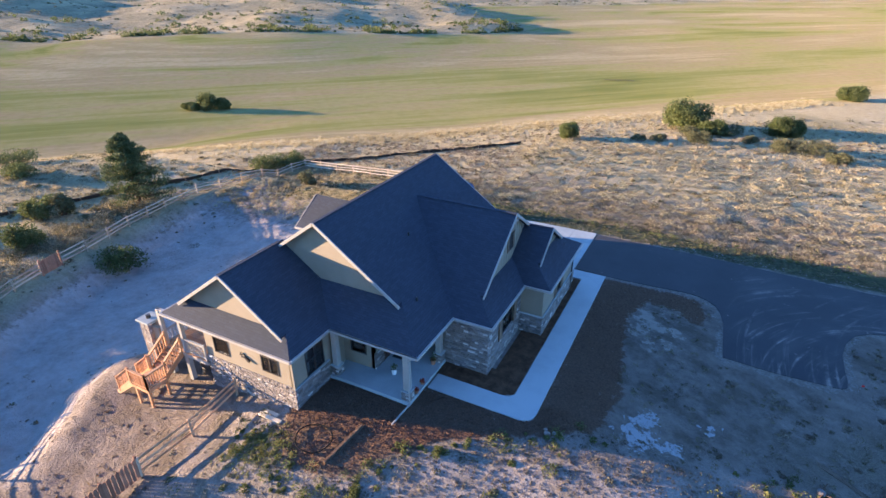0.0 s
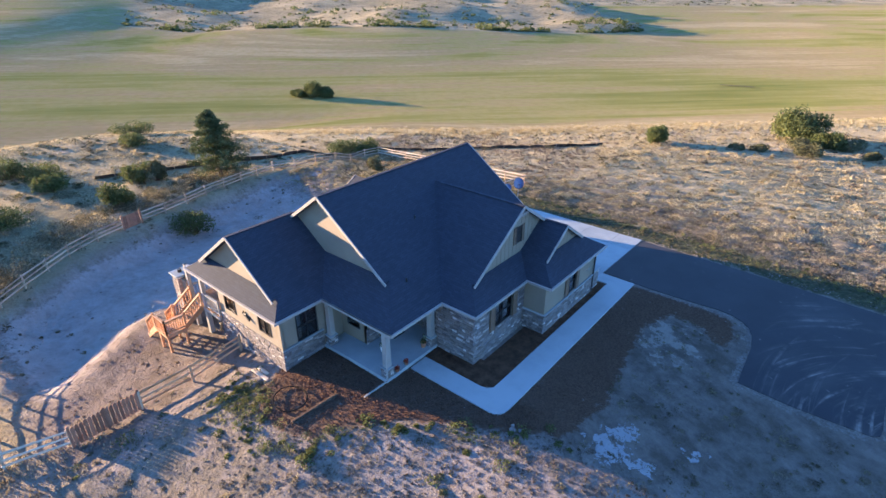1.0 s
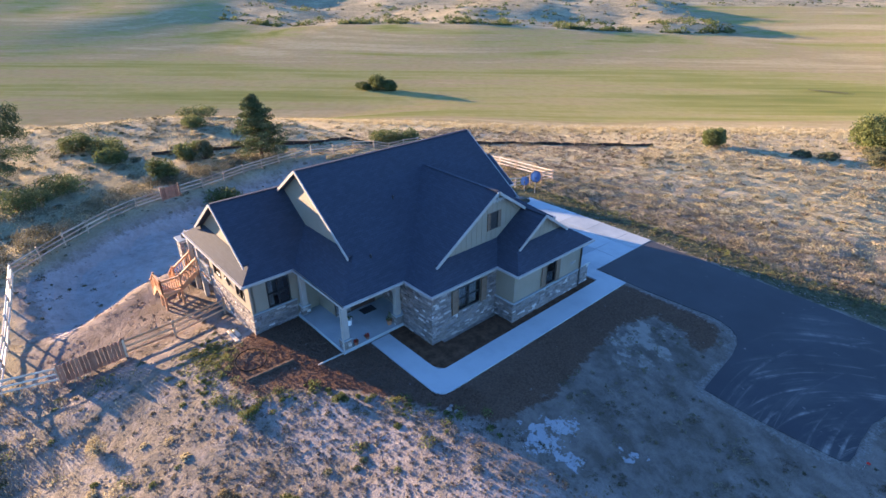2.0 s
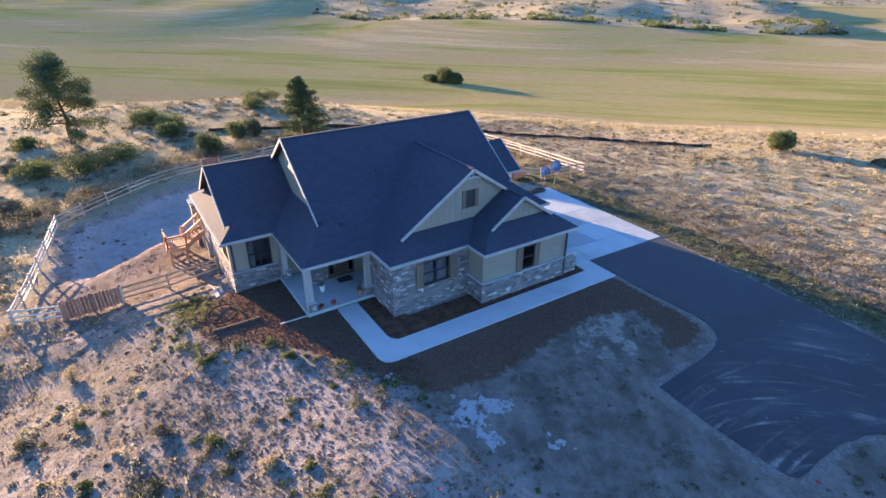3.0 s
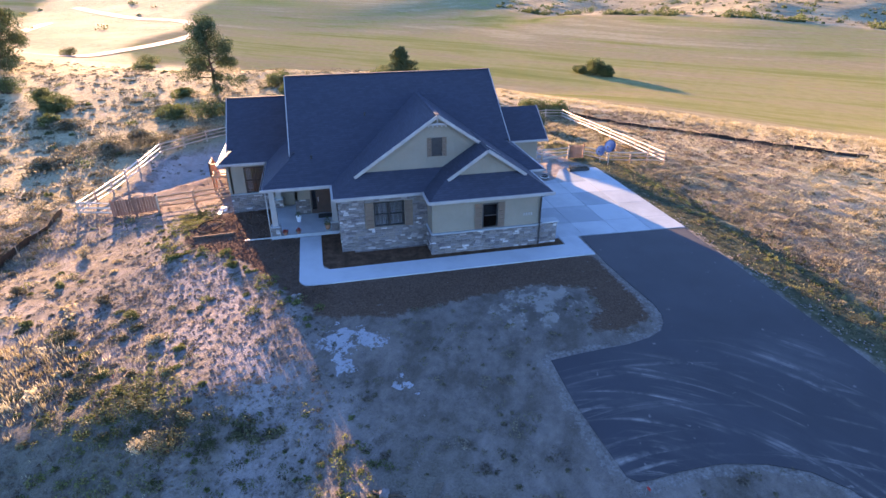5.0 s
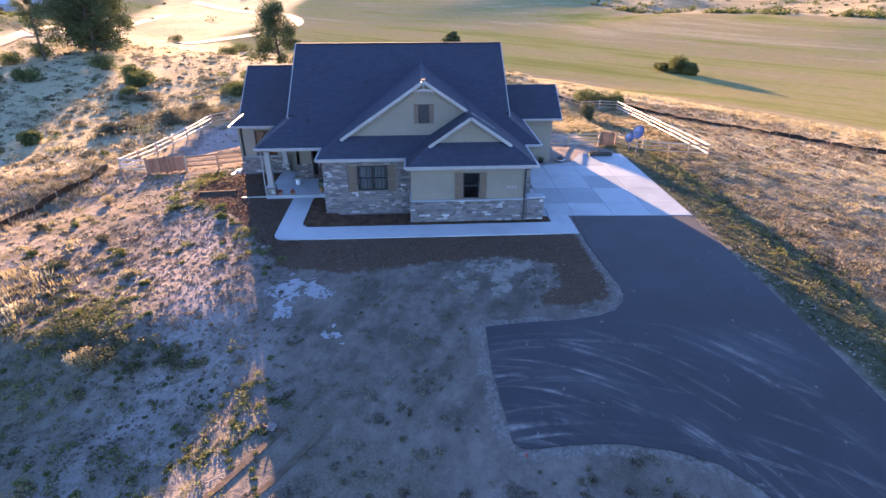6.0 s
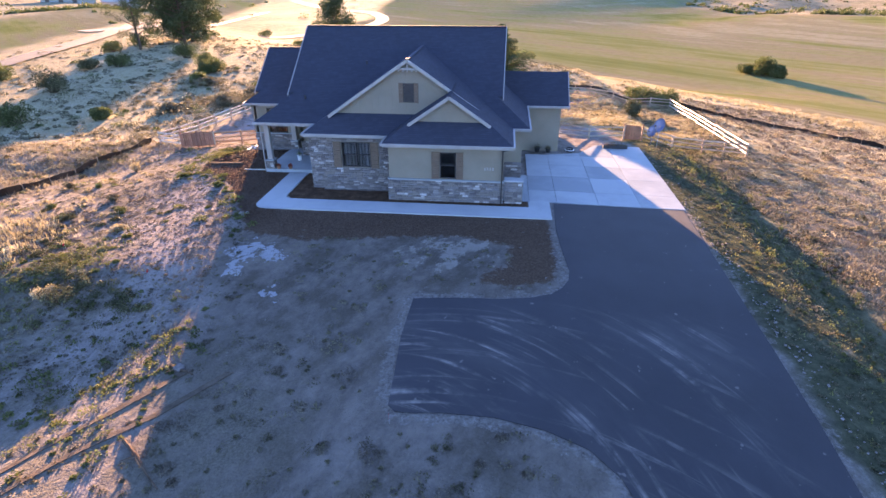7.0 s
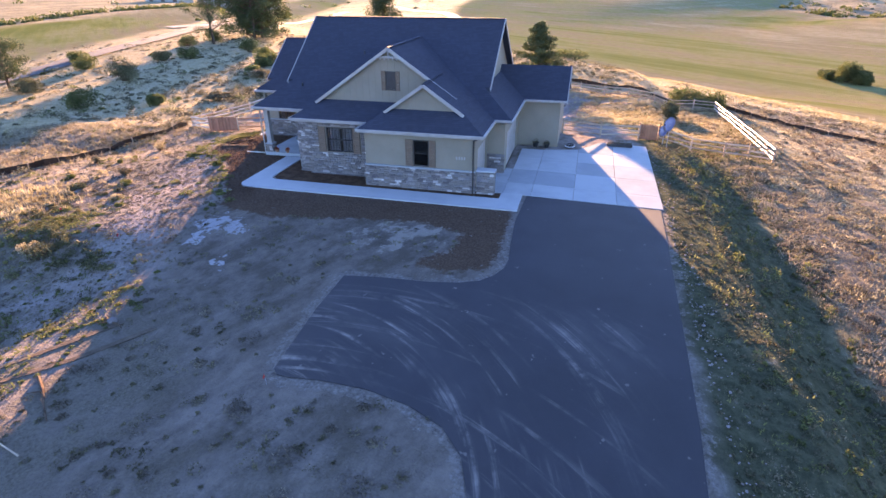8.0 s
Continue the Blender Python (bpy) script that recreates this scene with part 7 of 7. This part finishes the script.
part("tray", join(box(-18.35, -17.85, 42.6, 44.4, tz, tz + 0.04), box(-18.35, -18.31, 42.6, 44.4, tz + 0.04, tz + 0.22), box(-17.89, -17.85, 42.6, 44.4, tz + 0.04, tz + 0.22), box(-18.31, -17.89, 42.6, 42.64, tz + 0.04, tz + 0.22), box(-18.31, -17.89, 44.36, 44.4, tz + 0.04, tz + 0.22)), BLACK, tray)
pp = np.stack([R.uniform(-18.3, -17.9, 220), R.uniform(42.65, 44.35, 220), tz + R.uniform(0.1, 0.45, 220)], 1)
pl = new("plant", card_mesh("plant", pp - np.array(tray.location), 0.1, 0.06, WEED, R))
pl.parent = tray
tagged(pl, kind="stuff")
reel = thing("hose_reel", (-16.8, 39.95, ground_z(-16.8, 39.95)), "coiled black and white garden hose beside the rear room", "hose")
rz = ground_z(-16.8, 39.95) + 0.08
for k in range(4):
    wide = 0.38 - 0.05 * k
    ring_v, ring_f = [], []
    for i in range(20):
        w = 2 * math.pi * i / 20
        for j in range(5):
            u = 2 * math.pi * j / 5
            out = wide + 0.03 * math.cos(u)
            ring_v.append((-16.8 + out * math.cos(w), 39.95 + out * math.sin(w), rz + 0.05 * k + 0.03 * math.sin(u)))
            ring_f.append((5 * i + j, 5 * ((i + 1) % 20) + j, 5 * ((i + 1) % 20) + (j + 1) % 5, 5 * i + (j + 1) % 5))
    part("coil", lump(ring_v, ring_f), POTWHITE if k == 1 else BLACK, reel)
pot(-16.2, 37.5, ground_z(-16.2, 37.5) + 0.05, 0.22, 0.3, BLACK, "dark pot beside the rear room wall", WEED, 5, 0.3)
pot(-16.2, 38.3, ground_z(-16.2, 38.3) + 0.05, 0.2, 0.25, BLACK, "dark pot beside the rear room wall", WEED, 6, 0.25)
for fx, fy in ((1.66, 13.34), (3.97, 19.27), (11.6, 31.8)):
    fz = ground_z(fx, fy)
    fl = thing("marker_flag", (fx, fy, fz), "small red utility marker flag on a wire", "flag", "marker flags")
    part("wire", tube((fx, fy, fz - 0.05), (fx + 0.02, fy, fz + 0.5), 0.004, 0.004, 5), STEEL, fl)
    part("cloth", prism([(fx + 0.02, fy, fz + 0.38), (fx + 0.16, fy + 0.02, fz + 0.37), (fx + 0.17, fy + 0.03, fz + 0.48), (fx + 0.02, fy, fz + 0.5)], (0, 0.004, 0)), surface("red_cloth", (0.5, 0.02, 0.02), (0.62, 0.04, 0.03), 4.0), fl)


def loose_stones(name, x, y, r, label):
    """Small angular stones strewn over the ground, joined."""
    bm = bmesh.new()
    bmesh.ops.create_icosphere(bm, subdivisions=1, radius=1.0)
    base_v, base_f = np.array([v.co[:] for v in bm.verts]), np.array([[v.index for v in f.verts] for f in bm.faces])
    bm.free()
    n, m = len(x), len(base_v)
    scale = r[:, None, None] * R.uniform(0.6, 1.15, (n, 1, 3)) * np.array([1.0, 1.0, 0.65])
    p = base_v[None] * scale * R.uniform(0.82, 1.12, (n, m, 1)) + np.stack([x, y, land(x, y) + 0.15 * r + 0.02], 1)[:, None, :]
    me = bpy.data.meshes.new(name)
    me.from_pydata(p.reshape(-1, 3).tolist(), [], (base_f[None] + m * np.arange(n)[:, None, None]).reshape(-1, 3).tolist())
    me.materials.append(STONE)
    tagged(new(name, me), label, "stones", kind="stuff")


sx_, sy_ = R.uniform(-18, 26, 520), 45.45 + 0.03 * R.normal(size=520) + R.exponential(0.35, 520)
loose_stones("gravel_stones", sx_, sy_ + 0.07 * np.clip(sx_ - 12, 0, None), 0.025 + 0.055 * R.random(520) ** 2, "small pale stones along the driveway edge")
sx_ = R.uniform(-46, -30, 240)
sy_ = R.uniform(7, 32, 240)
keep = (sx_ > fence_line(sy_) + 0.5) & (R.random(240) < 0.25 + smooth_step(5, 0, sx_ - fence_line(sy_)))
loose_stones("yard_stones", sx_[keep], sy_[keep], 0.04 + 0.1 * R.random(240)[keep] ** 2, "small grey stones strewn along the yard fence")


# loose things on the front slope
tagged(part("weathered_stake", beam((14.9, 23.6, ground_z(14.9, 23.6) + 0.06), (15.5, 26.15, ground_z(15.5, 26.15) + 0.05), 0.045, 0.035, bevel=0.008), RAIL), "pale wooden stake lying on the slope", "stake")
for k, (a, b) in enumerate((((12.7, 23.7), (14.15, 25.7)), ((9.2, 23.2), (9.6, 24.3)))):
    pr = random.Random(60 + k)
    pts = [Vector((a[0] + (b[0] - a[0]) * q + pr.uniform(-0.08, 0.08), a[1] + (b[1] - a[1]) * q + pr.uniform(-0.08, 0.08), 0)) for q in (0, 0.35, 0.7, 1)]
    for p in pts:
        p.z = ground_z(p.x, p.y) + 0.06
    twig = pts[1] + Vector((0.35, -0.25, 0.12))
    tagged(part("fallen_branch", join(*[tube(p, q, 0.06 - 0.012 * i, 0.048 - 0.012 * i, 7, 0.1, pr) for i, (p, q) in enumerate(zip(pts, pts[1:]))], tube(pts[1], twig, 0.03, 0.012, 6, 0.1, pr)), BARK), "dark fallen branch lying on the slope", "branch", "fallen branches")
for k, (rx, ry, rr) in enumerate(((-2.8, 20.55, 0.16), (-2.5, 20.75, 0.12), (-2.95, 20.8, 0.1), (9.3, 23.6, 0.2))):
    pr = random.Random(70 + k)
    bm = bmesh.new()
    bmesh.ops.create_icosphere(bm, subdivisions=2, radius=rr)
    for v in bm.verts:
        v.co *= 1 + pr.uniform(-0.14, 0.14)
        v.co.z = v.co.z * 0.65 + rr * 0.3
        v.co += Vector((rx, ry, ground_z(rx, ry)))
    tagged(part("rock", bm, STONE), "pale rounded rock lying on the soil", "rock", "loose rocks")
RUT = surface("rut_soil", (0.075, 0.055, 0.04), (0.16, 0.12, 0.09), 3.0, 0.95, 20.0, 1.0, 0.03)
for off in (0.0, 1.5):
    line = [(9.3, 24.0 + off), (10.4, 23.3 + off), (11.6, 22.5 + off), (13.2, 21.0 + off), (15.5, 19.0 + off)]
    drape([(x, y - 0.14) for x, y in line] + [(x, y + 0.14) for x, y in line[::-1]], 0.035, "wheel_rut", RUT, "dark wheel rut across the front slope", "rut", 0.5)


def silt_fence(pts, seed, label):
    """Low black fabric fence on wooden stakes."""
    rng = random.Random(seed)
    t = thing("silt_fence", (pts[0][0], pts[0][1], ground_z(*pts[0])), label, "fence", "silt fences")
    run = []
    for a, b in zip(pts, pts[1:]):
        n = max(1, round(math.hypot(b[0] - a[0], b[1] - a[1]) / 1.1))
        run += [(a[0] + (b[0] - a[0]) * k / n, a[1] + (b[1] - a[1]) * k / n) for k in range(n)]
    run.append(pts[-1])
    v, f = [], []
    for k, (x, y) in enumerate(run):
        g = ground_z(x, y)
        h = 0.46 + rng.uniform(-0.14, 0.1)
        wx, wy = rng.uniform(-0.08, 0.08), rng.uniform(-0.08, 0.08)
        v += [(x, y, g - 0.05), (x + wx, y + wy, g + h)]
        if k:
            f.append((2 * k - 2, 2 * k, 2 * k + 1, 2 * k - 1))
        if k % 2 == 0:
            part("stake", beam((x + 0.04, y + 0.04, g - 0.1), (x + 0.04 + wx, y + 0.04 + wy, g + h + 0.08), 0.045, 0.045, up=(1, 0, 0)), RAIL, t)
    bm = lump(v, f)
    bmesh.ops.solidify(bm, geom=bm.faces[:], thickness=0.015)
    part("fabric", bm, BLACK, t)


silt_fence([(-64, 24), (-60.5, 32), (-57.2, 40.6), (-54.5, 50), (-52.9, 57.4), (-46.0, 64), (-42.5, 70), (-35.5, 78), (-28.0, 86.4)], 1, "sagging black silt fence above the hayfield")
silt_fence([(-2.0, 0.2), (-7.5, 1.6), (-14.4, 2.0), (-19.2, 2.7), (-22.8, 2.3)], 2, "sagging black silt fence below the yard")
silt_fence([(-26.5, 1.8), (-29.0, 0.8), (-31.4, -0.4)], 3, "short stretch of black silt fence below the yard")


# ---- far roads, farm buildings ----
def ribbon(name, pts, width, mat, label):
    v, f = [], []
    smooth = []
    for i in range(len(pts) - 1):
        p0, p1, p2, p3 = pts[max(0, i - 1)], pts[i], pts[i + 1], pts[min(len(pts) - 1, i + 2)]
        for k in range(12):
            t = k / 12
            smooth.append(tuple(0.5 * (2 * p1[a] + (p2[a] - p0[a]) * t + (2 * p0[a] - 5 * p1[a] + 4 * p2[a] - p3[a]) * t * t + (3 * p1[a] - p0[a] - 3 * p2[a] + p3[a]) * t ** 3) for a in (0, 1)))
    smooth.append(pts[-1])
    for k, (x, y) in enumerate(smooth):
        ax, ay = smooth[max(0, k - 1)]
        bx, by = smooth[min(len(smooth) - 1, k + 1)]
        L = math.hypot(bx - ax, by - ay)
        nx, ny = -(by - ay) / L * width / 2, (bx - ax) / L * width / 2
        for s in (-1, -0.33, 0.33, 1):
            v.append((x + s * nx, y + s * ny, ground_z(x + s * nx, y + s * ny) + 0.22))
        if k:
            f += [(4 * k - 4 + j, 4 * k - 3 + j, 4 * k + 1 + j, 4 * k + j) for j in range(3)]
    return tagged(part(name, lump(v, f), mat), label, "road", kind="structure")


DIRT = surface("dirt_road", (0.22, 0.195, 0.165), (0.33, 0.3, 0.26), 0.3, 0.95, 4.0, 0.6, 0.03)
ribbon("far_road", [(-120, -78), (-150, -60), (-181, -46), (-208, -33), (-235, -26), (-263, -27), (-290, -34), (-313, -47), (-341, -77), (-420, -130)], 6.5, DIRT, "pale dirt road winding past the hayfield")
ribbon("lane", [(-20, -48), (-53, -52), (-68, -56), (-110, -66), (-190, -90), (-320, -110)], 5.0, ASPHALT, "narrow grey lane below the southern slope")
for k, (x, y, L, W, H) in enumerate(((-300, -222, 26, 12, 5), (-322, -205, 18, 10, 4.5), (-345, -185, 22, 12, 5))):
    z = ground_z(x, y)
    b = thing("farm_building", (x, y, z), "distant white farm building with a pale metal roof", "building", "farm buildings")
    part("wall", box(x - W / 2, x + W / 2, y - L / 2, y + L / 2, z - 1, z + H), TRIM, b)
    part("roof", prism([(x - W / 2 - 0.5, y - L / 2 - 0.5, z + H), (x + W / 2 + 0.5, y - L / 2 - 0.5, z + H), (x, y - L / 2 - 0.5, z + H + W * 0.25)], (0, L + 1, 0)), STEEL, b)
    for j in range(3):
        yy = y - L / 3 + j * L / 3
        part("door", box(x + W / 2 - 0.02, x + W / 2 + 0.06, yy - 1.4, yy + 1.4, z, z + 3), DOORWOOD, b)
ribbon("field_ditch", [(-34.0, 178.9), (-29.5, 180.2), (-25.4, 181.2)], 0.9, RUT, "short dark ditch in the hayfield")
